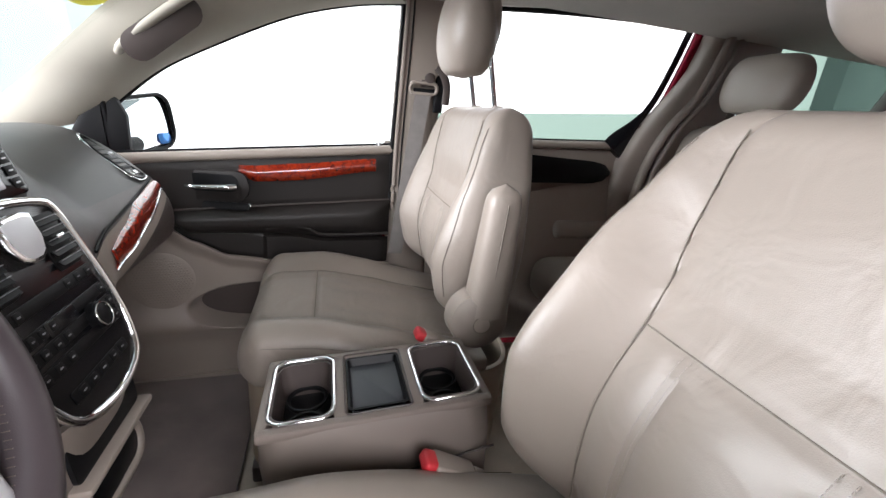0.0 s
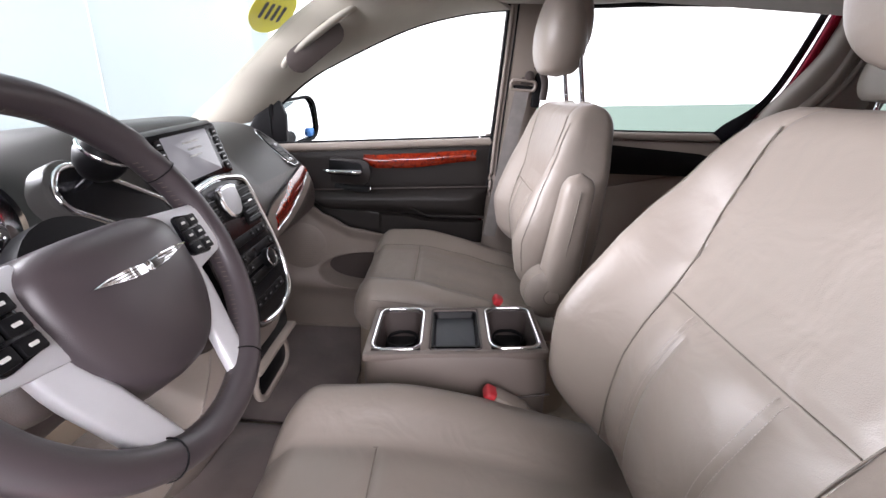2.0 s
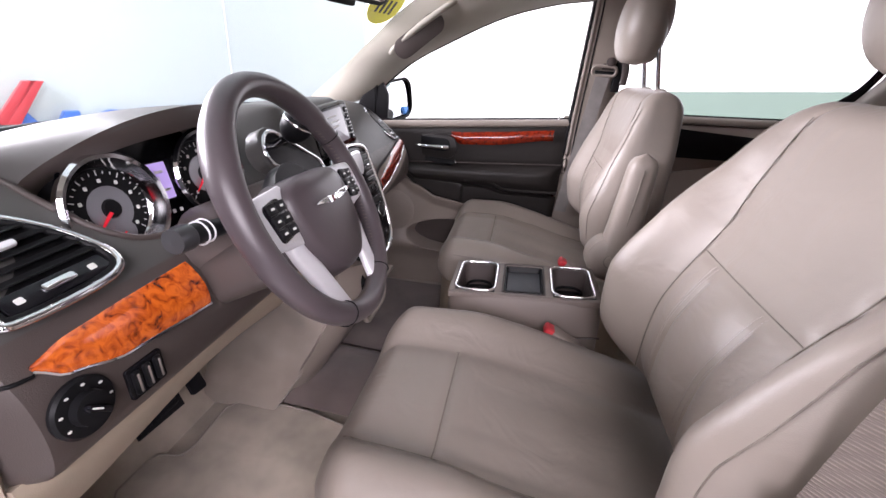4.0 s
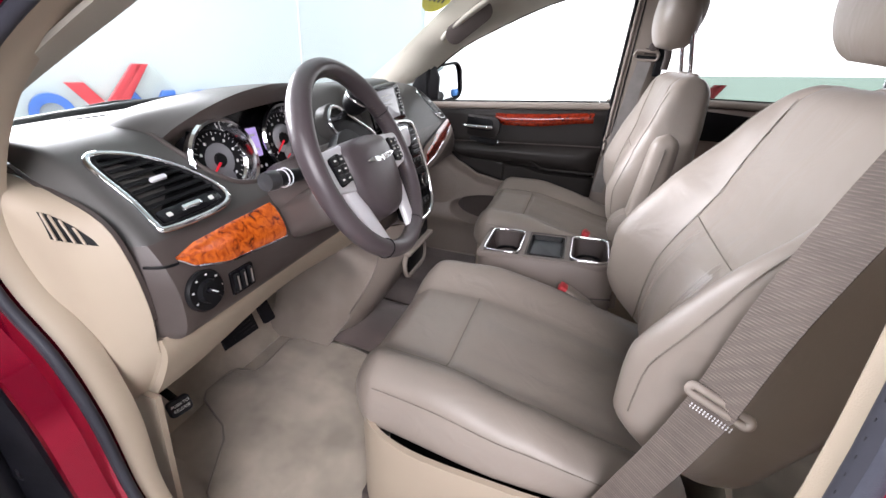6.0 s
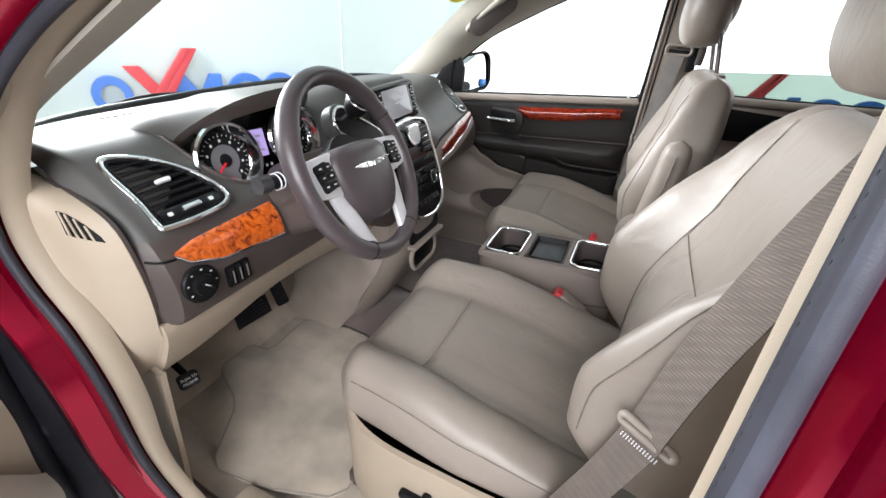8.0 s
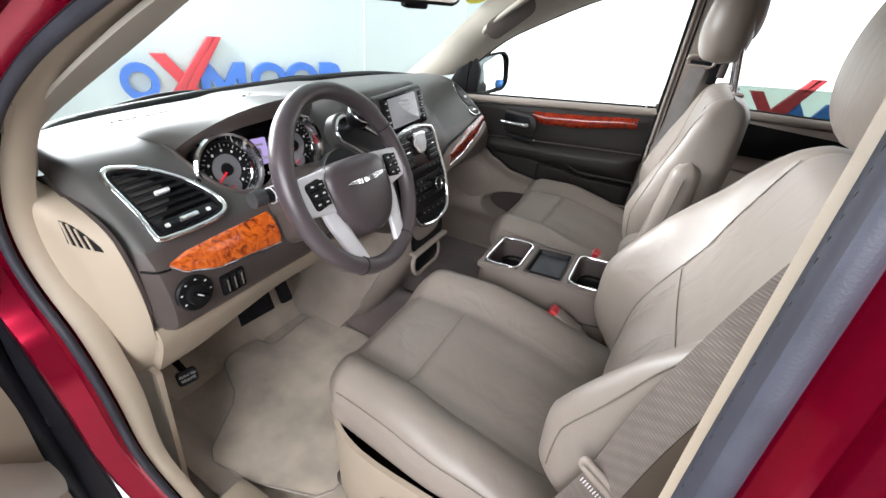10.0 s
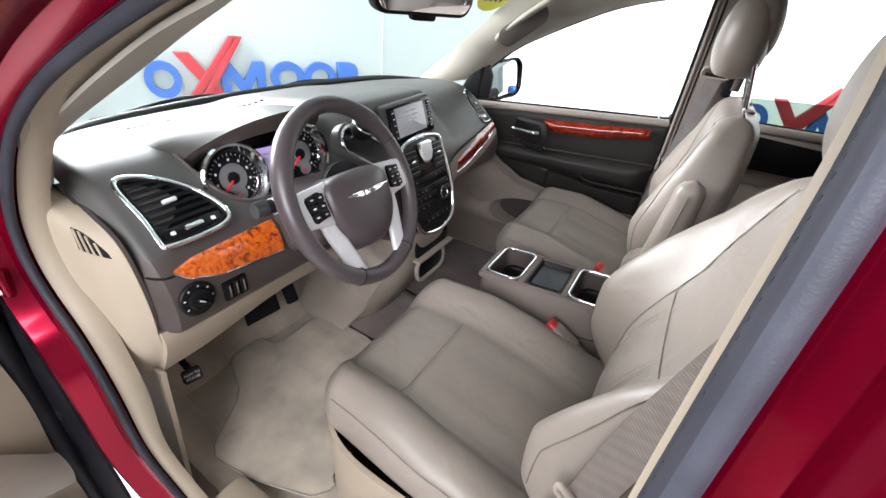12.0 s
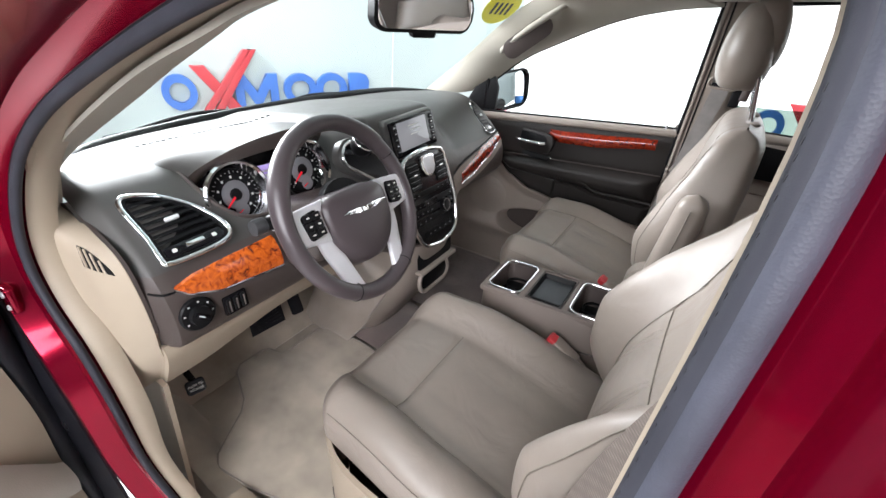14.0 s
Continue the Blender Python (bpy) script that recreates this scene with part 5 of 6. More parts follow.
for s in (-1, 1):
    spoke("spoke", [(s * 0.078, 0.002), (s * 0.12, 0.004), (s * 0.162, 0.006)], 0.042, 0.032, SILVER, -0.004, 0.0, 0.016, "satin silver side spoke")
    spoke("spoke", [(s * 0.098, -0.012), (s * 0.096, -0.05), (s * 0.084, -0.092), (s * 0.070, -0.145), (s * 0.067, -0.160)], 0.020, 0.019, SILVER, -0.008, -0.004, 0.014, "satin silver lower spoke")
    pod = plate("button_pad", rrect(0.041, 0.050, 0.008), HUB @ Matrix.Translation((s * 0.122, 0.004, 0.003)) @ Matrix.Rotation(radians(-s * 8), 4, "Z"), 0.007, GLOSSBLACK, wheel, 0.002, "black button pad")
    for i in (-1, 1):
        for j in (-1, 0, 1):
            bt = HUB @ Matrix.Translation((s * 0.122 + i * 0.0105, 0.004 + j * 0.016, 0.010))
            plate("button", rrect(0.018, 0.0135, 0.002), bt, 0.003, BLACK, pod, 0.001)
            plate("button_mark", rrect(0.007, 0.0028, 0.0006, 2), bt @ Matrix.Translation((0, 0, 0.003)), 0.0005, WHITEINK, pod, 0)
# winged badge as a plain chrome shape
BM_ = HUB @ Matrix.Translation((0, -0.003, 0.0278)) @ Matrix.Diagonal((1.03, 1.0, 1, 1))
for s in (-1, 1):
    plate("badge_wing", [(0.004 * s, 0.0050), (0.024 * s, 0.0062), (0.046 * s, 0.0062), (0.067 * s, 0.0038), (0.048 * s, 0.0008), (0.024 * s, -0.0035), (0.004 * s, -0.0055)], BM_, 0.0035, CHROME, wheel, 0.0012, "chrome badge wing")
    for k in range(3):
        plate("badge_groove", [((0.013 + 0.003 * k) * s, 0.0036 - 0.0026 * k), ((0.050 - 0.009 * k) * s, 0.0042 - 0.0026 * k), ((0.050 - 0.009 * k) * s, 0.0034 - 0.0026 * k), ((0.013 + 0.003 * k) * s, 0.0028 - 0.0026 * k)], BM_ @ Matrix.Translation((0, 0, 0.0034)), 0.0004, GLOSSBLACK, wheel, 0)
lathe("badge_disc", [(0.0, 0.0), (0.0050, 0.0), (0.0046, 0.0036), (0.0, 0.0040)], BM_, CHROME, wheel, 20, "small chrome badge disc")

sc_ = thing("steering_column", "dark brown steering column shroud with stalk", "steering column", at=(-0.12, -0.393, 1.05))
tube("shroud", [WC - WN * 0.045, WC - WN * 0.10, WC - WN * 0.19], lambda q: 0.062 + 0.012 * q, BROWN, sc_, 20, n=8, flat=0.9)
part("lower_shroud", box_bm(WC - WN * 0.13 + Vector((0, 0, -0.045)), (0.17, 0.15, 0.09), 0.03, 4, m=Matrix.Rotation(-WT, 3, "Y")), BROWN, sc_)
tube("stalk", [(-0.085, -0.455, 1.108), (-0.088, -0.50, 1.112), (-0.092, -0.545, 1.116)], lambda q: 0.010 + 0.004 * q, BLACK, sc_, 14, n=8, label="black multifunction stalk")
lathe("stalk_cap", [(0.0, 0.0), (0.0155, 0.0), (0.0165, 0.006), (0.015, 0.024), (0.0, 0.026)], frame3((-0.092, -0.542, 1.116), (0.0, -1, 0.06)), material("grey_plastic", (0.045, 0.045, 0.048), 0.3, 0.1), sc_, 20, "grey stalk end cap")
for k in range(2):
    tube("stalk_ring", [Vector((-0.0905 + 0.0152 * math.cos(a), -0.517 - 0.010 * k, 1.1140 + 0.0152 * math.sin(a))) for a in np.linspace(0, 6.283, 20, endpoint=False)], 0.0012, SILVER, sc_, 5, True, up=(0, 1, 0), label="pale ring on the stalk")
ky = thing("ignition_key", "key hanging in the ignition lock", "key", at=(-0.10, -0.30, 0.985))
lathe("lock_barrel", [(0.0, 0.0), (0.017, 0.0), (0.016, 0.012), (0.0, 0.013)], frame3((-0.095, -0.295, 1.02), (1, 0, 0)), BLACK, ky, 20)
tube("key_ring", [(-0.075 + 0.003 * math.sin(a), -0.295 + 0.013 * math.cos(a), 1.0 + 0.016 * math.sin(a)) for a in np.linspace(0, 6.283, 20, endpoint=False)], 0.0014, CHROME, ky, 6, True, up=(1, 0, 0))
plate("key_blade", rrect(0.012, 0.045, 0.003), frame3((-0.072, -0.292, 0.965), (1, 0, 0)), 0.003, SILVER, ky, 0.001)

# ---- front seats ----


def seat(y0, label, xb, zb, L, recline, xc, bol, hwk, hl, hf, hy):
    s = thing("front_seat", label, "car seat", "front seats", at=(0.3, y0, 0.41))
    d = Vector((math.sin(recline), 0, math.cos(recline)))
    n = Vector((-math.cos(recline), 0, math.sin(recline)))
    o = Vector((xb, y0, zb))

    def hw(t):
        return curve1([(0, 0.235), (0.15, 0.252), (0.4, 0.260), (0.65, 0.250), (0.85, 0.228), (1, 0.205)], t) * hwk

    def sq(t):
        return 0.52 + 0.26 * ss(0.40, 1.15, t)

    def thick(t):
        return curve1([(0, 0.060), (0.3, 0.078), (0.7, 0.066), (1, 0.052)], t)

    def front(t, q):
        b = curve1([(0, 0.06), (0.3, 0.08), (0.55, 0.064), (0.8, 0.034), (1, 0.006)], t) * bol
        lum = 0.020 * math.sin(min(t / 0.6, 1) * math.pi)
        pleat = (0.016 * math.exp(-((abs(q) - 0.20) / 0.042) ** 2) - 0.010 * math.exp(-((abs(q) - 0.268) / 0.013) ** 2)) * ss(0.03, 0.10, t) * (1 - ss(0.44, 0.495, t))
        seam_v = 0.004 * math.exp(-((abs(q) - sq(t)) / 0.02) ** 2)
        seam_h = 0.004 * math.exp(-((t - 0.50) / 0.012) ** 2) * (1 - ss(0.50, 0.53, abs(q)))
        return b * ss(sq(t) - 0.03, min(sq(t) + 0.36, 0.99), abs(q)) + lum * (1 - abs(q) ** 2) + pleat - seam_v - seam_h

    def back(u, v):
        t = v
        a = u * 2 * math.pi
        c, e = math.cos(a), math.sin(a)
        q, k = math.copysign(abs(c) ** 0.48, c), math.copysign(abs(e) ** 0.42, e)
        shrink = max(0.02, math.sqrt(max(0.0, 1 - ((t - 0.91) / 0.09) ** 2))) if t > 0.91 else 1.0
        if t < 0.12:
            shrink = max(0.3, math.sqrt(1 - ((0.12 - t) / 0.12) ** 2 * 0.9))
        off = k * thick(t) * shrink + (front(t, q) * k * (shrink if t < 0.12 else 1) if k > 0 else 0)
        return o + d * (t * L) + Vector((0, q * hw(t) * lerp(0.86, 1, shrink), 0)) + n * off

    part("backrest", grid_bm(back, 150, 76, close_u=True), LEATHER, s)

    def onback(t, q, lift=0.003):
        k = max(0.0, 1 - abs(q) ** (1 / 0.24)) ** 0.21
        return o + d * (t * L) + Vector((0, q * hw(t), 0)) + n * (k * thick(t) + front(t, q) * k + lift)

    for w in (-1, 1):
        tube("seam", [onback(t, w * sq(t), 0.0035) for t in np.linspace(0.04, 0.93, 60)], 0.0010, SEAM, s, 6)
    tube("seam", [onback(0.50, q, 0.002) for q in np.linspace(-0.52, 0.52, 24)], 0.0009, SEAM, s, 6)
    for a in (0.55, math.pi - 0.55):
        tube("edge_seam", [back(a / (2 * math.pi), t) + n * 0.0006 for t in np.linspace(0.14, 0.90, 50)], 0.0011, SEAM, s, 5)
    for e in (-1, 1):
        for w in (0.252, 0.290):
            bm = bmesh.new()
            for t in np.linspace(0.12, 0.485, 46):
                tube_bm([onback(t, e * w, 0.0012), onback(t + 0.005, e * w, 0.0012)], 0.0006, 4, bm=bm)
            part("pleat_stitching", bm, LEATHER_DARK, s, "pale pleat stitching")["kind"] = "stuff"

    CL, cm = xb + 0.02 - xc, 0.735
    sf, sn = (0.50, 0.64) if y0 < 0 else (0.59, 0.59)

    def seam_q(q):
        return sf if q > 0 else sn

    def cw(t):
        return curve1([(0, 0.205), (0.1, 0.232), (0.5, 0.254), (1, 0.245)], t) * hwk

    def ctop(t, q):
        base = curve1([(0, 0.052), (0.08, 0.064), (0.30, 0.066), (0.55, 0.048), (0.8, 0.020), (1, 0.0)], t)
        crest = curve1([(0, 0.046), (0.12, 0.060), (0.35, 0.062), (0.7, 0.042), (1, 0.02)], t) * ss(0.48, 0.86, abs(q)) * (1.0 if q > 0 else 0.72)
        seam_v = 0.005 * math.exp(-((abs(q) - seam_q(q)) / 0.02) ** 2)
        seam_h = 0.005 * math.exp(-((t - 0.29) / 0.010) ** 2) * (1 - ss(seam_q(q) - 0.02, seam_q(q) + 0.01, abs(q)))
        pleat = (0.005 * math.exp(-((abs(q) - 0.20) / 0.05) ** 2) - 0.007 * math.exp(-((abs(q) - 0.26) / 0.014) ** 2)) * ss(0.31, 0.37, t) * (1 - ss(0.80, 0.95, t))
        dish = -0.010 * ss(0.2, 0.7, t) * (1 - q * q)
        return base + crest + pleat + dish - seam_v - seam_h

    def nose(t):
        return max(0.02, max(0.0, 1 - ((0.11 - t) / 0.11) ** 2.6) ** 0.45) if t < 0.11 else 1.0

    def cush(u, v):
        t = v ** 1.15
        a = u * 2 * math.pi
        c, e = math.cos(a), math.sin(a)
        q, k = math.copysign(abs(c) ** 0.5, c), math.copysign(abs(e) ** 0.42, e)
        w = nose(t)
        z = k * w * (ctop(t, q) + 0.004 if k > 0 else 0.052)
        return Vector((xc + CL * t, y0 + q * cw(t) * lerp(0.80, 1, w) * (1 - 0.05 * max(0, k) ** 3), cm + z))

    part("cushion", grid_bm(cush, 150, 68, close_u=True), LEATHER, s)

    def oncush(t, q, lift=0.0015):
        k = max(0.0, 1 - abs(q) ** 4) ** 0.21
        w = nose(t)
        return Vector((xc + CL * t, y0 + q * cw(t) * lerp(0.8, 1, w) * (1 - 0.05 * k ** 3), cm + (ctop(t, q) + 0.004) * k * w + lift))

    for w in (-sn, sf):
        tube("seam", [oncush(t, w) for t in np.linspace(0.05, 0.97, 34)], 0.0010, SEAM, s, 6)
    tube("seam", [oncush(0.29, q) for q in np.linspace(-sn, sf, 20)], 0.0010, SEAM, s, 6)
    for e in (-1, 1):
        for dz in (0.0, 0.011):
            tube("side_stitch", [cush((math.pi / 2 - e * (math.pi / 2 - 0.22)) / (2 * math.pi), t) + Vector((0, e * 0.0008, 0.0008 - dz)) for t in np.linspace(0.14, 0.86, 40)], 0.0008, SEAM, s, 5)
    # skirt round the cushion
    sk0 = 0.690

    def skirt(u, v):
        a = u * 2 * math.pi
        c, e = math.cos(a), math.sin(a)
        q, k = math.copysign(abs(c) ** 0.4, c), math.copysign(abs(e) ** 0.4, e)
        x = lerp(xc + 0.02, xb + 0.10, 0.5 + 0.5 * q)
        top = curve1([(0.0, 0.030), (0.06, 0.028), (0.16, 0.022), (0.34, 0.022), (0.50, 0.028)], x - xc) + sk0
        return Vector((x, y0 + k * (0.260 - 0.012 * v), lerp(top, 0.47, v)))

    part("skirt", grid_bm(skirt, 64, 10, close_u=True, thick=-0.01), BEIGE, s, "beige plastic seat skirt")
    part("underframe", box_bm((xc + 0.28, y0, 0.57), (0.40, 0.42, 0.22), 0.02, 2), BLACK, s, "black seat frame")
    for e in (-1, 1):
        box("seat_rail", (xc + 0.28, y0 + e * 0.18, 0.435), (0.52, 0.05, 0.045), BROWN, s, 0.006, 2)
    # head restraint
    top = o + d * L
    d = Vector((-0.05, 0, 1)).normalized()
    n = Vector((-1, 0, -0.05)).normalized()
    hr = thing("head_restraint", "taupe leather head restraint on chrome posts", "headrest", "front head restraints", at=tuple(top))
    for w in (-0.076, 0.076):
        tube("post", [top + Vector((0.010, w, -0.03)), top + d * (hl + 0.05) + Vector((hf + 0.028, w, 0))], 0.0062, CHROME, hr, 12)
        lathe("collar", [(0.004, 0), (0.017, 0), (0.017, 0.006), (0.010, 0.010)], frame3(top + Vector((0.010, w, -0.006)), d, (1, 0, 0)), TRIM, hr, 16)

    def head(u, v):
        a = u * 2 * math.pi
        c, e = math.cos(a), math.sin(a)
        q, k = math.copysign(abs(c) ** 0.55, c), math.copysign(abs(e) ** 0.65, e)
        w = max(0.03, math.sin(v * math.pi) ** 0.27) if 0 < v < 1 else 0.03
        return top + d * (hl + 0.205 * v) + Vector((0, q * hy * w * lerp(1.0, 0.9, v), 0)) + Vector((hf, 0, 0)) + n * (k * 0.062 * w * lerp(1.12, 0.8, v) + 0.012 - 0.010 * abs(q) * (k > 0))

    part("pad", grid_bm(head, 48, 30, close_u=True), LEATHER, hr)
    part("rear_shell", grid_bm(lambda u, v: Vector((0.010, 0, 0.035)) + top + (head(u, lerp(0.12, 0.98, v)) - top) * 0.86 + d * 0.018, 40, 22, close_u=True), TRIM, hr, "taupe plastic rear shell")
    return s


driver = seat(-0.376, "taupe leather driver seat with pleated insert", 0.605, 0.80, 0.535, radians(15.5), 0.052, 1.45, 1.0, 0.030, -0.022, 0.138)
mate = seat(0.45, "taupe leather passenger seat with folded armrest", 0.597, 0.832, 0.470, radians(3.5), 0.070, 0.9, 1.05, 0.060, -0.045, 0.108)
# folded armrest and recliner cover of the passenger seat
arm = part("armrest", grid_bm(lambda u, v: Vector((0.568 + 0.012 * v, 0.137, lerp(0.90, 1.165, v))) + Vector((0.036 * math.copysign(abs(math.cos(u * 6.283)) ** 0.7, math.cos(u * 6.283)), 0.030 * math.copysign(abs(math.sin(u * 6.283)) ** 0.7, math.sin(u * 6.283)), 0)) * (max(0.02, math.sqrt(max(0, 1 - max(0, (v - 0.86) / 0.14) ** 2)))) * lerp(1.25, 0.9, v), 28, 22, close_u=True), LEATHER, mate, "folded leather armrest")
tube("seam", [(0.565 + 0.012 * v, 0.1035 + 0.003 * v, lerp(0.93, 1.13, v)) for v in np.linspace(0, 1, 10)], 0.0014, SEAM, arm, 6)
pv = lathe("pivot_cover", [(0.0, -0.03), (0.062, -0.03), (0.060, 0.014), (0.045, 0.026), (0.0, 0.028)], frame3((0.553, 0.132, 0.888), (0, -1, 0)), LEATHER, mate, 28, "round armrest pivot cover")
lathe("pivot_button", [(0.0, 0.026), (0.0165, 0.026), (0.0165, 0.031), (0.0, 0.032)], frame3((0.553, 0.132, 0.888), (0, -1, 0)), TRIM, pv, 24)
tube("button_ring", [(0.553 + 0.0175 * math.cos(a), 0.103, 0.888 + 0.0175 * math.sin(a)) for a in np.linspace(0, 6.283, 24, endpoint=False)], 0.0012, SEAM, pv, 5, True)
# seat switch on the driver skirt
box("seat_switch", (0.282, -0.648, 0.615), (0.075, 0.018, 0.018), BLACK, driver, 0.007, 3, label="black power seat switch")
box("seat_switch", (0.300, -0.647, 0.625), (0.018, 0.016, 0.040), BLACK, driver, 0.007, 3, label="black recline switch")

# ---- buckles and belts ----
for y0, xx, zz, lab in ((-0.128, 0.43, 0.80, "red buttoned belt buckle beside the driver seat"), (0.150, 0.47, 0.845, "red buttoned belt buckle beside the passenger seat")):
    bk = thing("belt_buckle", lab, "belt buckle", "belt buckles", at=(xx + 0.02, y0, 0.65))
    m = Matrix.Rotation(radians(28), 3, "Y")
    box("body", (xx + 0.008, y0, zz - 0.018), (0.075, 0.040, 0.024), TRIM, bk, 0.006, 3, m=m)
    box("release_button", (xx - 0.024, y0, zz + 0.0), (0.034, 0.034, 0.020), REDBUTTON, bk, 0.006, 3, m=m, label="red release button")
    tube("stem", [(xx + 0.035, y0, zz - 0.036), (xx + 0.07, y0, zz - 0.07), (xx + 0.09, y0, 0.62)], 0.014, TRIM, bk, 10, n=6, flat=1.3, label="taupe buckle stem")

db = thing("seat_belt", "taupe woven seat belt across the driver pillar", "seat belt", "front seat belts", at=(0.57, -0.63, 0.75))
BP = smoothpath([(0.675, -0.735, 1.50), (0.643, -0.690, 1.39), (0.614, -0.668, 1.28), (0.581, -0.664, 1.13), (0.564, -0.664, 1.008)], 28)
BQ = smoothpath([(0.564, -0.664, 1.008), (0.540, -0.664, 0.906), (0.513, -0.662, 0.811), (0.495, -0.655, 0.735)], 16)


def ribbon(pts, w, twist):
    def f(u, v):
        i = round(v * (len(pts) - 1))
        p = pts[i]
        d = (pts[min(i + 1, len(pts) - 1)] - pts[max(i - 1, 0)]).normalized()
        side = d.cross(Vector(twist)).normalized()
        return p + side * ((u - 0.5) * lerp(w[0], w[1], v))
    return grid_bm(f, 5, len(pts), thick=0.0022)


part("webbing", ribbon(BP, (0.046, 0.050), (-0.78, -0.58, 0.2)), BELT, db, "taupe shoulder webbing")
part("webbing", ribbon(BQ, (0.048, 0.044), (-0.70, -0.68, 0.2)), BELT, db, "taupe lap webbing")
tm = frame3((0.565, -0.669, 1.004), (-0.30, -0.93, 0.25), (0.22, 0, 1))
tube("tongue", [tm @ Vector((x, y, 0.0)) for x, y in rrect(0.064, 0.010, 0.0045, 5)], 0.0048, TRIM, db, 8, True, label="taupe plastic belt tongue")
bm = bmesh.new()
for i in range(13):
    for j in range(2):
        box_bm(tm @ Vector((-0.021 + 0.0035 * i, -0.014 - 0.0034 * j, 0.004)), (0.0013, 0.0022, 0.001), 0, m=tm.to_3x3(), bm=bm)
stt = part("stitching", bm, SILVER, db, "pale woven stitching", smooth=False)
stt["kind"] = "stuff"
box("anchor", (0.495, -0.655, 0.71), (0.06, 0.02, 0.05), TRIM, db, 0.006, 2)

# ---- floor console ----
con = thing("floor_console", "taupe floor console with two chrome framed cup wells", "console", at=(0.33, 0.015, 0.41))
CM = Matrix.Translation((0.336, 0.020, 0.842)) @ Matrix.Rotation(radians(-5.0), 4, "Y") @ Matrix.Diagonal((0.945, 0.93, 1, 1))


def con_shell(u, v):
    a = u * 2 * math.pi
    q, k = math.copysign(abs(math.cos(a)) ** 0.38, math.cos(a)), math.copysign(abs(math.sin(a)) ** 0.38, math.sin(a))
    lv = (0.0, 0.02, 0.07, 0.20, 0.34, 0.42)[round(v * 5)]
    grow = (0.0, 0.008, 0.012, 0.008, -0.005, -0.01)[round(v * 5)]
    return CM @ Vector((q * (0.185 + grow), k * (0.100 + grow), -0.004 - lv))


part("body", grid_bm(con_shell, 64, 6, close_u=True), CONSOLE, con)


def well(u, v, cx, w, h, r, depth):
    pts = rrect(w, h, r, 8)
    n = len(pts)
    x, y = pts[round(u * n) % n]
    k = (0.0, 0.0, 0.5, 1.0)[round(v * 3)]
    sc = (1.0, 0.94, 0.88, 0.82)[round(v * 3)]
    return CM @ Vector((cx + x * sc, y * sc, 0.002 - depth * k))


# top plate with its three openings, as four bridges and two rails
for cx, w in ((-0.1795, 0.017), (-0.0605, 0.022), (0.0635, 0.022), (0.182, 0.014)):
    box("top_bridge", CM @ Vector((cx, 0, -0.006)), (w, 0.188, 0.016), CONSOLE, con, 0.003, 2, m=CM.to_3x3())
for e in (-1, 1):
    box("top_rail", CM @ Vector((0, e * 0.091, -0.006)), (0.376, 0.019, 0.0164), CONSOLE, con, 0.005, 2, m=CM.to_3x3())
for cx in (-0.121, 0.124):
    w, h = 0.098, 0.158
    wl = part("cup_well", grid_bm(lambda u, v, cx=cx: well(u, v, cx, w, h, 0.022, 0.072), 32, 4, close_u=True), BROWN, con, "brown walled cup well")
    plate("well_floor", rrect(w * 0.85, h * 0.85, 0.018), CM @ Matrix.Translation((cx, 0, -0.066)), 0.010, BLACK, wl, 0.001)
    tube("well_frame", [CM @ Vector((cx + x, y, 0.004)) for x, y in rrect(w + 0.004, h + 0.012, 0.024, 8)], 0.0036, CHROME, con, 8, True, label="chrome well frame")
    for e in (-1, 1):
        tube("cup_ring", [CM @ Vector((cx + 0.034 * math.cos(a), e * 0.036 + 0.033 * math.sin(a), -0.045)) for a in np.linspace(0, 6.283, 24, endpoint=False)], 0.004, BLACK, wl, 6, True)
tray = part("tray", grid_bm(lambda u, v: well(u, v, 0.0015, 0.100, 0.150, 0.008, 0.016), 32, 4, close_u=True), BLACK, con, "dark recessed tray")
plate("tray_mat", rrect(0.090, 0.134, 0.006), CM @ Matrix.Translation((0.0015, 0, -0.014)), 0.004, material("grey_rubber_mat", (0.055, 0.06, 0.068), 0.6, 0, 0.1, 20), tray, 0.001, "grey rubber mat")
tube("tray_line", [CM @ Vector((x + 0.0015, y, 0.0025)) for x, y in rrect(0.108, 0.17, 0.008, 5)], 0.0016, BROWN, con, 5, True)
tube("side_gap", [CM @ Vector((x, -0.111, z)) for x, z in ((-0.19, -0.125), (0.0, -0.105), (0.19, -0.085))], 0.002, BROWN, con, 6, n=10)
plate("drawer_front", rrect(0.17, 0.10, 0.01), CM @ Matrix.Translation((0.09, -0.108, -0.19)) @ Matrix.Rotation(radians(90), 4, "X"), 0.005, CONSOLE, con, 0.003)
box("power_socket", CM @ Vector((-0.20, -0.03, -0.30)), (0.02, 0.05, 0.03), BLACK, con, 0.005, 2)

# ---- pedals, mat, sill ----
pm = frame3((-0.407, -0.381, 0.597), (0.80, 0, 0.60))
bp_ = thing("brake_pedal", "black ribbed rubber brake pedal", "pedal", "foot pedals", at=(-0.42, -0.38, 0.56))
plate("pad", [(-0.062, -0.022), (0.05, -0.03), (0.062, 0.024), (-0.05, 0.028)], pm, 0.012, RUBBER, bp_, 0.004)
for k in range(4):
    box("rib", pm @ Vector((0, -0.015 + 0.010 * k, 0.0125)), (0.085, 0.003, 0.003), RUBBER, bp_, 0.001, 1, m=pm.to_3x3())
tube("arm", [pm @ Vector((0, 0, 0)), (-0.50, -0.38, 0.70), (-0.52, -0.38, 0.80)], 0.010, BLACK, bp_, 8, n=8)
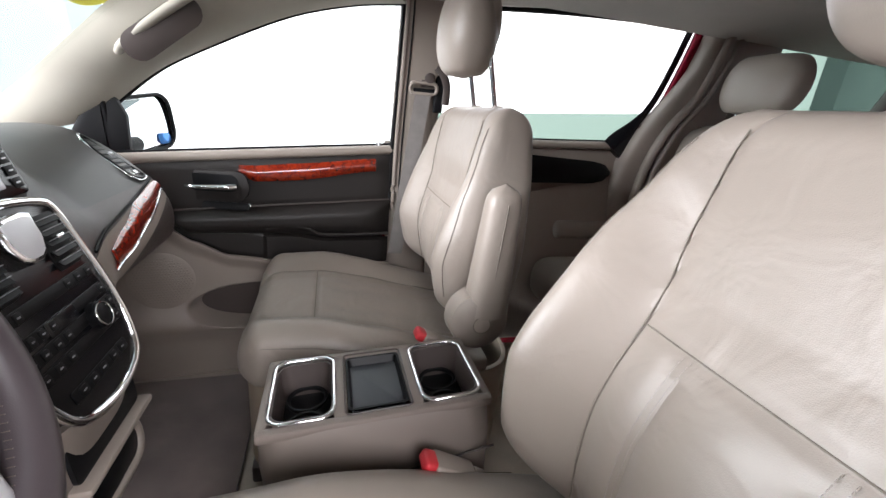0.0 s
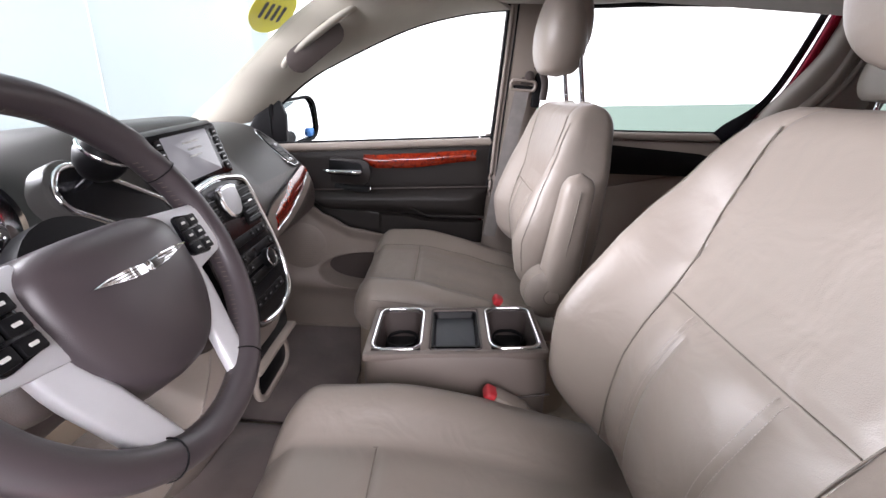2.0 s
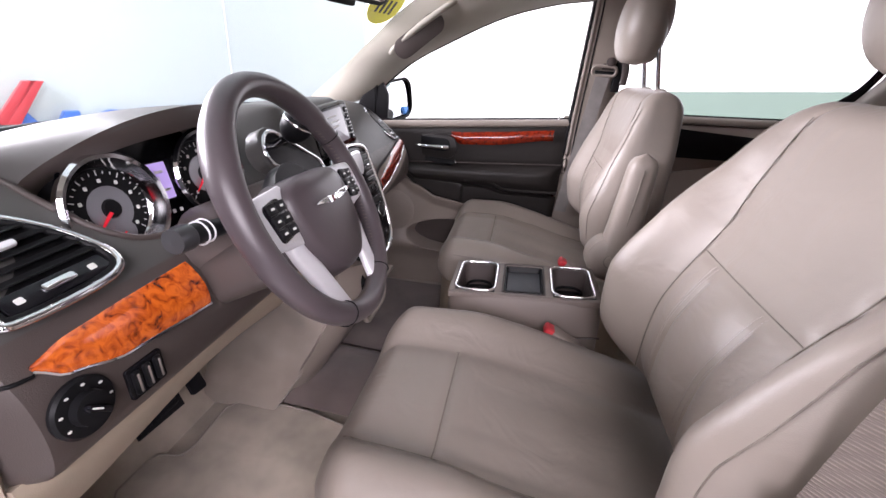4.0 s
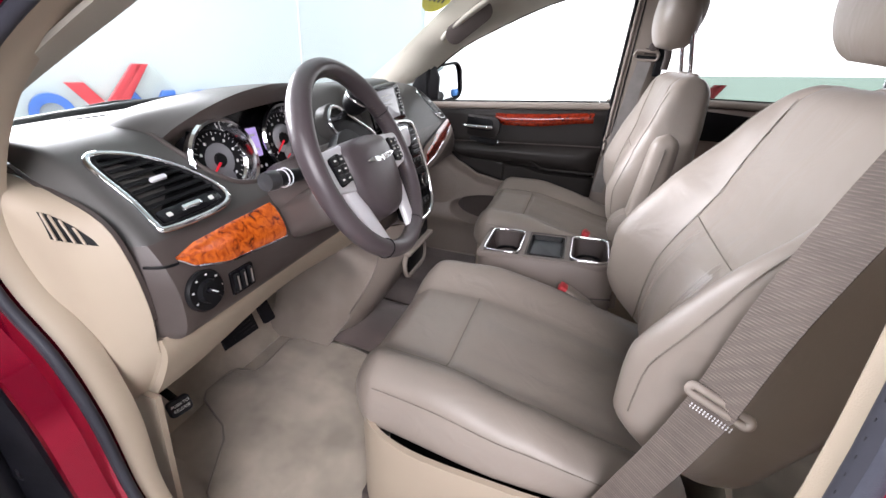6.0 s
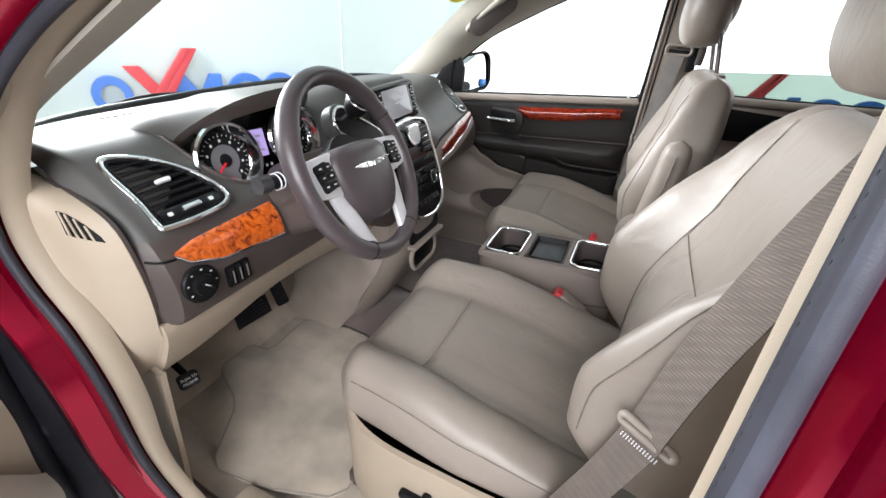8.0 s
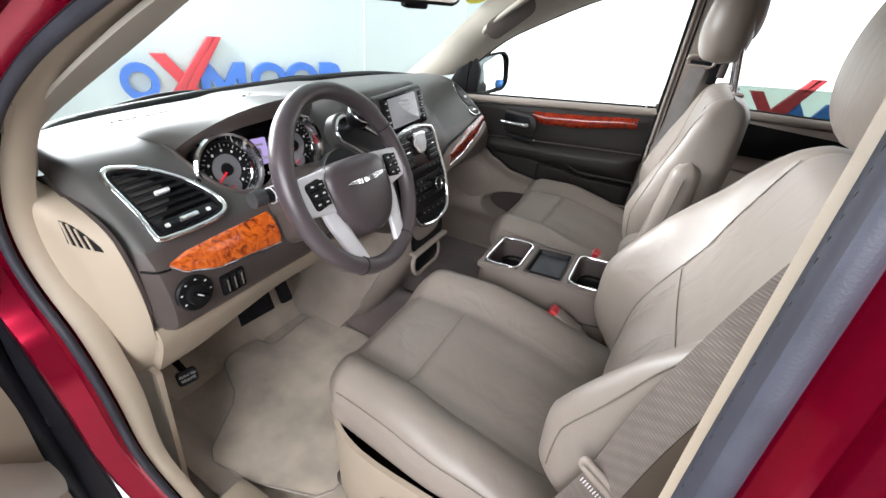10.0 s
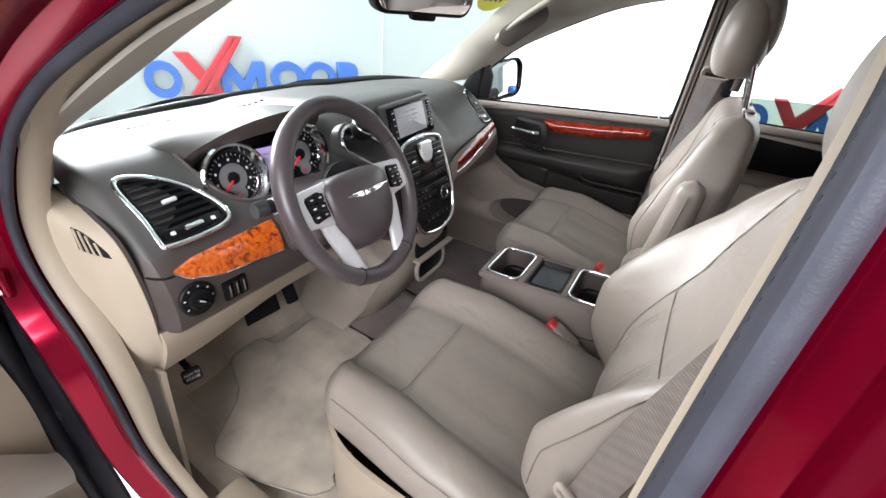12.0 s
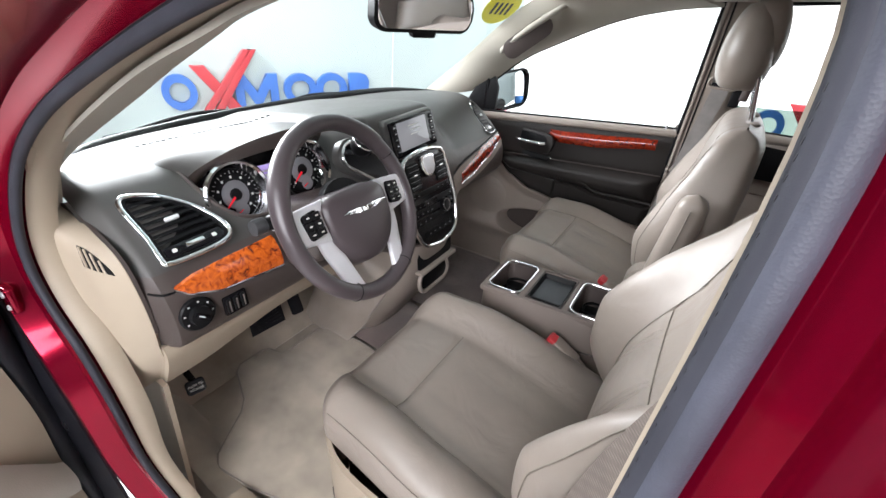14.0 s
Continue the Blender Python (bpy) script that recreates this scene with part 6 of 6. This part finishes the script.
ap = frame3((-0.425, -0.262, 0.588), (0.85, 0, 0.52)) @ Matrix.Rotation(radians(-6), 4, "Z")
gp = thing("accelerator_pedal", "narrow black rubber accelerator pedal", "pedal", "foot pedals", at=(-0.43, -0.262, 0.54))
plate("pad", rrect(0.042, 0.085, 0.008), ap, 0.010, RUBBER, gp, 0.003)
tube("arm", [ap @ Vector((0, 0.03, 0)), (-0.52, -0.262, 0.72)], 0.008, BLACK, gp, 8)
kp = thing("parking_brake_pedal", "black parking brake pedal with white lettering", "pedal", "foot pedals", at=(-0.28, -0.67, 0.63))
km2 = frame3((-0.272, -0.672, 0.664), (0.86, -0.20, 0.47), (-0.3, 0.0, 1)) @ Matrix.Rotation(radians(-4), 4, "Z")
plate("pad", rrect(0.042, 0.034, 0.008), km2, 0.012, RUBBER, kp, 0.005)
tube("arm", [km2 @ Vector((0.0, 0.01, 0.0)), (-0.33, -0.67, 0.70), (-0.40, -0.67, 0.735), (-0.48, -0.67, 0.74)], 0.008, GLOSSBLACK, kp, 8, n=14)
for k, word in enumerate(("PUSH TO", "RELEASE")):
    cu = bpy.data.curves.new("lettering", "FONT")
    cu.body, cu.size, cu.align_x, cu.align_y, cu.extrude = word, 0.0082, "CENTER", "CENTER", 0.0003
    cu.materials.append(WHITEINK)
    tx = new("lettering", cu)
    tx.parent = kp
    tx.matrix_parent_inverse = Matrix.Translation(-kp.location)
    tx.matrix_basis = km2 @ Matrix.Translation((0, 0.0048 - 0.0098 * k, 0.0124))

MATP = [(-0.235, -0.704), (-0.326, -0.543), (-0.475, -0.475), (-0.472, -0.36), (-0.398, -0.345), (-0.408, -0.165), (-0.22, -0.138), (0.04, -0.19), (0.09, -0.45), (0.08, -0.625), (-0.09, -0.685)]
MATP = [lerp(Vector(MATP[i]), Vector(MATP[(i + e) % len(MATP)]), 0.14) for i in range(len(MATP)) for e in (-1, 1)]
mat_ = thing("floor_mat", "worn beige carpet floor mat with stitched edge", "floor mat", at=(-0.2, -0.4, 0.415))
plate("carpet", MATP, Matrix.Translation((0, 0, 0.414)), 0.010, CARPET, mat_, 0.003)
tube("edge_binding", [(x, y, 0.4235) for x, y in MATP], 0.0026, LEATHER_DARK, mat_, 6, True, label="stitched dark edge")
pmat = thing("floor_mat", "dark taupe carpet mat before the passenger seat", "floor mat", at=(-0.15, 0.42, 0.415))
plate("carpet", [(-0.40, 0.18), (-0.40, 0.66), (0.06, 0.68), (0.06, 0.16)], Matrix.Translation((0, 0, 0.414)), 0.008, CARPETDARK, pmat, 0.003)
# Tunnel carpet keeps a dark colour for the shadow lying on it.
setting(part("tunnel", grid_bm(lambda u, v: (lerp(-0.55, 0.2, u), lerp(-0.125, 0.155, v), 0.414 + 0.05 * math.sin(v * 3.14) ** 0.5), 6, 10, thick=-0.004), CARPETDARK), "taupe carpet over the centre tunnel, kept dark for its shadow", "carpet")

# ---- driver door opening ----
LOOP = smoothpath([(0.55, 0, 0.42), (0.2, 0, 0.415), (0.02, 0, 0.42), (-0.09, 0, 0.455), (-0.145, 0, 0.54), (-0.178, 0, 0.68), (-0.195, 0, 0.828), (-0.228, 0, 0.93), (-0.280, 0, 1.0), (-0.313, 0, 1.075), (-0.308, 0, 1.155), (-0.25, 0, 1.262), (-0.14, 0, 1.348), (0.02, 0, 1.425), (0.20, 0, 1.494), (0.36, 0, 1.538), (0.48, 0, 1.56), (0.555, 0, 1.545), (0.580, 0, 1.48), (0.575, 0, 1.20), (0.575, 0, 0.80), (0.570, 0, 0.50)], 150, True)


def oy(z):
    return -0.825 + 0.085 * ss(1.0, 1.6, z) + 0.02 * ss(0.7, 0.42, z)


LP = [Vector((p.x, oy(p.z), p.z)) for p in LOOP]
LC = Vector((0.13, 0, 0.95))


def out(i):
    a, b = LOOP[(i - 1) % 150], LOOP[(i + 1) % 150]
    t = (b - a).normalized()
    n = Vector((t.z, 0, -t.x))
    return n if n.dot(LOOP[i] - LC) > 0 else -n


OUTS = [out(i) for i in range(150)]
seal = thing("door_seal", "black rubber weather seal round the driver door opening", "door seal", at=(0.13, -0.82, 0.42))
tube("bulb", [p + Vector((0, -0.010, 0)) for p in LP], 0.0086, GREYRUBBER, seal, 10, True, up=(0, 1, 0), flat=0.8)
part("grip", grid_bm(lambda u, v: LP[round(u * 150) % 150] + OUTS[round(u * 150) % 150] * (0.012 * v - 0.004) + Vector((0, -0.004 - 0.010 * v, 0)), 150, 4, close_u=True, thick=0.003), RUBBER, seal, "black seal lip")


REARS = [i for i in range(150) if LP[i].x > 0.535 and LP[i].z > 0.46]


def seal_band(u, v):
    i = REARS[round(u * (len(REARS) - 1))]
    return LP[i] + OUTS[i] * lerp(-0.002, 0.014, v) + Vector((0, -0.016 - 0.004 * math.sin(v * math.pi) ** 0.6, 0))


part("flap", grid_bm(seal_band, len(REARS), 8, thick=0.004, side=(0, -1, 0)), FLAPGREY, seal, "broad grey rubber flap")


def jamb(u, v):
    i = round(u * 150) % 150
    k = ss(0.05, -0.12, LP[i].x) * ss(1.25, 1.05, LP[i].z)
    o_ = lerp((0.002, 0.025, 0.036, 0.046, 0.060, 0.085)[round(v * 5)], (0.002, 0.020, 0.030, 0.040, 0.047, 0.056)[round(v * 5)], k)
    y = lerp((0.002, -0.016, -0.022, -0.070, -0.077, -0.080)[round(v * 5)], (0.002, -0.015, -0.020, -0.052, -0.054, -0.046)[round(v * 5)], k)
    return LP[i] + OUTS[i] * o_ + Vector((0, y, 0))


setting(part("door_jamb", grid_bm(jamb, 150, 6, close_u=True, thick=0.002), REDPAINT), "dark red painted frame round the driver door opening", "door jamb")


def inner_trim(u, v):
    i = round(u * 150) % 150
    deep = lerp(0.7, 0.45, ss(0.80, 0.60, LP[i].z)) - 0.40 * ss(0.48, 0.56, LP[i].x)
    o_ = (0.004, 0.0, -0.003, 0.0)[round(v * 3)]
    y = (0.004, 0.018, 0.038, 0.056)[round(v * 3)] * deep
    return LP[i] + OUTS[i] * o_ + Vector((0, y, 0))


setting(part("door_trim", grid_bm(inner_trim, 150, 4, close_u=True, thick=0.004), BEIGE), "beige plastic trim inside the driver door opening", "trim")
# broad pillar trim behind the seat
setting(part("b_pillar", grid_bm(lambda u, v: (lerp(0.578, 0.76, u), lerp(-0.805, -0.68, u) + 0.085 * ss(1.0, 1.6, lerp(0.42, 1.60, v)) * 0.9, lerp(0.42, 1.60, v)), 8, 18, thick=-0.01), BEIGE), "beige trim of the pillar behind the driver seat", "pillar")
setting(part("kick_panel", grid_bm(lambda u, v: (lerp(-0.195, -0.66, u), lerp(-0.770, -0.744, v), lerp(0.40, 0.79, v)), 8, 8, thick=0.01, side=(0, 1, 0)), BEIGE), "beige moulded kick panel beside the pedals", "trim")
setting(part("footrest", grid_bm(lambda u, v: (lerp(-0.50, 0.0, u), lerp(-0.748, -0.63, v), 0.398 + 0.075 * (1 - ss(0.0, 0.9, v)) * lerp(1.6, 0.4, ss(0.0, 0.8, u)) + 0.10 * (1 - ss(0, 0.35, u)) * (1 - v) ** 0.5), 24, 14, thick=-0.006), CARPET), "beige carpet rising to the kick panel", "carpet")
sp = thing("sill_plate", "beige ribbed sill plate in the driver door opening", "sill plate", at=(0.15, -0.75, 0.42))
part("plate", grid_bm(lambda u, v: (lerp(-0.11, 0.56, u), lerp(-0.805, -0.70, v), 0.428 + 0.012 * math.sin(v * 3.14) ** 0.5), 16, 8, thick=-0.01), BEIGE, sp)
for k in range(6):
    box("rib", (0.24, -0.785 + 0.012 * k, 0.4415), (0.54, 0.004, 0.003), BEIGE, sp, 0.001, 1)

# outer body behind and before the opening
setting(part("body_side", grid_bm(lambda u, v: (lerp(0.655, 3.2, u ** 2), -0.905 - 0.045 * (1 - math.exp(-(lerp(0.655, 3.2, u ** 2) - 0.655) / 0.3)) + 0.12 * ss(1.0, 1.62, lerp(0.3, 1.64, v)) - 0.006 * math.exp(-((lerp(0.3, 1.64, v) - 1.12) / 0.05) ** 2), lerp(0.3, 1.64, v)), 20, 40, thick=0.02), REDPAINT), "dark red painted sliding door and body side", "body side")
setting(part("fender", grid_bm(lambda u, v: (lerp(-0.42, -1.6, u), -0.90 - 0.03 * math.sin(u * 3), lerp(0.3, 1.10, v)), 10, 10, thick=0.02), REDPAINT), "dark red painted front wing", "front wing")
setting(part("outer_pillar", grid_bm(lambda u, v: (lerp(-0.70, 0.30, u) - 0.05 * v, -0.86 + 0.11 * u - 0.0 * v + 0.05 * v, lerp(1.13, 1.60, ss(0, 1, u) * 0.4 + u * 0.6) + 0.05 * v), 14, 4, thick=0.01), REDPAINT), "dark red outer windscreen pillar", "pillar")

# open driver door
od = thing("open_door", "open driver door with beige panel and dark red edge", "car door", at=(-0.34, -0.93, 0.4))
OD = Matrix.Translation((-0.37, -0.86, 0)) @ Matrix.Rotation(radians(-66), 4, "Z")


def odp(u, v, y, bul):
    z = lerp(0.36, 1.08, v)
    return OD @ Vector((lerp(0.03, 1.0, u), y + bul * math.sin(v * 3.14) * (0.6 + 0.4 * math.sin(v * 12)), z))


part("inner_panel", grid_bm(lambda u, v: odp(0.058 + 0.92 * u, v, 0.03, 0.02), 16, 30, thick=-0.01), BEIGE, od, "beige inner panel")
part("shell", grid_bm(lambda u, v: odp(u, v, -0.12, -0.03), 8, 12, thick=0.01), REDPAINT, od, "dark red outer shell")
part("edge", grid_bm(lambda u, v: OD @ Vector((0.03 + 0.03 * abs(2 * u - 1), lerp(-0.12, 0.02, u), lerp(0.36, 1.08, v))), 8, 12, thick=0.004), REDPAINT, od, "dark red door edge")
tube("door_seal", [OD @ Vector((0.066, 0.022, z)) for z in np.linspace(0.38, 1.06, 10)], 0.022, RUBBER, od, 8, label="black door seal")
spm = OD @ frame3((0.21, 0.064, 0.52), (0, 1, 0.12))
gr = lathe("speaker_grille", [(0.0, 0.0), (0.085, 0.0), (0.09, 0.004), (0.0, 0.010)], spm, BEIGE, od, 36, "beige perforated speaker grille")
bm = bmesh.new()
for i in range(-8, 9):
    for j in range(-8, 9):
        if i * i + j * j < 68:
            lathe_bm([(0.0024, 0.0095), (0.0024, 0.0112)], spm @ Matrix.Translation((i * 0.0095 + (j % 2) * 0.0047, j * 0.009, 0)), 5, bm)
part("perforation", bm, TRIM, gr, smooth=False)["kind"] = "stuff"
# Band in another taupe paints the shade of the pocket opening.
part("map_pocket", grid_bm(lambda u, v: OD @ Vector((lerp(0.098, 0.75, u ** 1.5), 0.060 + 0.01 * math.sin(v * 3.14), lerp(curve1([(0.04, 0.585), (0.2, 0.69), (0.8, 0.76)], lerp(0.045, 0.75, u ** 1.5)), curve1([(0.04, 0.68), (0.135, 0.80), (0.3, 0.86), (0.8, 0.92)], lerp(0.045, 0.75, u ** 1.5)), v))), 14, 8, thick=-0.006), LEATHER_DARK, od, "taupe band for the shade in the pocket opening")
for z in (0.55, 0.92):
    hg = box("hinge", (-0.372, -0.872, z), (0.03, 0.03, 0.05), RUBBER, od, 0.01, 2, label="dark door hinge")

# ---- mirror and sticker ----
rv = thing("rear_view_mirror", "black framed rear view mirror hanging from the windscreen", "mirror", at=(-0.11, -0.02, 1.5))
rm = frame3((-0.10, -0.03, 1.475), (0.93, -0.33, -0.12))
plate("housing", [(x, y) for x, y in rrect(0.285, 0.090, 0.030, 8)], rm @ Matrix.Translation((0, 0, -0.03)), 0.030, BLACK, rv, 0.006, "black mirror housing")
plate("mirror_glass", rrect(0.268, 0.074, 0.026, 8), rm @ Matrix.Translation((0, 0, 0.0005)), 0.002, MIRRORGLASS, rv, 0.0006)
plate("button_bump", rrect(0.07, 0.02, 0.008), rm @ Matrix.Translation((0, -0.047, -0.02)), 0.018, BLACK, rv, 0.003)
tube("stem", [rm @ Vector((0, 0.02, -0.02)), (-0.16, -0.02, 1.56)], 0.010, BLACK, rv, 8)
stk = thing("windscreen_sticker", "round yellow price sticker on the windscreen", "sticker", at=(-0.24, 0.62, 1.50))
sm2 = frame3((-0.235, 0.635, 1.492), (0.66, -0.25, -0.70))
lathe("disc", [(0.0, 0.0), (0.080, 0.0), (0.080, 0.0012), (0.0, 0.0014)], sm2, YELLOW, stk, 40)
for k, (w, x, y) in enumerate(((0.012, -0.036, 0.0), (0.012, -0.012, 0.0), (0.012, 0.012, 0.0), (0.012, 0.036, 0.0))):
    plate("mark", rrect(w, 0.055, 0.003, 3), sm2 @ Matrix.Translation((x, y - 0.005, 0.0014)), 0.0005, INK, stk, 0, "dark printed mark")

# door check arm, its rubber boot and bolts in the hinge gap
bt_ = thing("door_boot", "black rubber cable boot in the door hinge gap", "rubber boot", at=(-0.33, -0.90, 0.72))
tube("bellows", [(-0.300, -0.868, 0.74), (-0.325, -0.895, 0.735), (-0.350, -0.925, 0.74), (-0.365, -0.96, 0.75)], lambda q: 0.020 + 0.004 * math.sin(q * 44), RUBBER, bt_, 14, n=40)
for z in (0.60, 0.90):
    lathe("bolt", [(0.0, 0.0), (0.010, 0.0), (0.010, 0.005), (0.006, 0.007), (0.0, 0.008)], frame3((-0.270 - 0.06 * (z > 0.8), -0.868, z), (0.5, -0.86, 0)), REDPAINT, bt_, 12, "red painted hinge bolt")
leaf = box("hinge", (-0.334, -0.868, 1.022), (0.040, 0.014, 0.050), REDPAINT, od, 0.005, 3, label="dark red upper hinge")
for bx, bz in ((-0.344, 1.036), (-0.324, 1.036), (-0.344, 1.010), (-0.324, 1.010)):
    lathe("bolt", [(0.0, 0.0), (0.0055, 0.0), (0.0045, 0.003), (0.0, 0.004)], frame3((bx, -0.8752, bz), (0.1, -1, 0.1)), SILVER, leaf, 10, "pale bolt head")
# Two black sheets stand for the shade in the hinge gap.
setting(part("gap_shade_sheet", grid_bm(lambda u, v: (lerp(curve1([(0.3, -0.12), (0.52, -0.172), (0.83, -0.218), (0.93, -0.252), (1.1, -0.335)], lerp(0.3, 1.1, v)), -0.60, u), lerp(-0.812, -0.84, u), lerp(0.3, 1.1, v)), 6, 14, thick=0.006), BLACK), "black sheet for the shade behind the door hinges", "hinge pillar")
setting(part("hinge_shade_sheet", grid_bm(lambda u, v: (lerp(curve1([(0.3, -0.165), (0.52, -0.20), (0.83, -0.252), (0.93, -0.285), (1.07, -0.372)], lerp(0.3, 1.1, v)), -0.47, u), lerp(-0.882, -0.93, u), lerp(0.3, 1.1, v)), 6, 14, thick=0.006), RUBBER), "black sheet for the shadow in the gap beside the open door", "hinge pillar")
bm = bmesh.new()
for i in range(150):
    if LP[i].x > 0.5 and 0.5 < LP[i].z < 1.5:
        for f in (0.0, 0.25, 0.5, 0.75):
            p = LP[i].lerp(LP[(i + 1) % 150], f)
            box_bm(p + Vector((-0.0066, -0.0125, 0)), (0.002, 0.002, 0.003), 0, bm=bm)
part("dimple", bm, RUBBER, seal, "small dark seal dimples")["kind"] = "stuff"
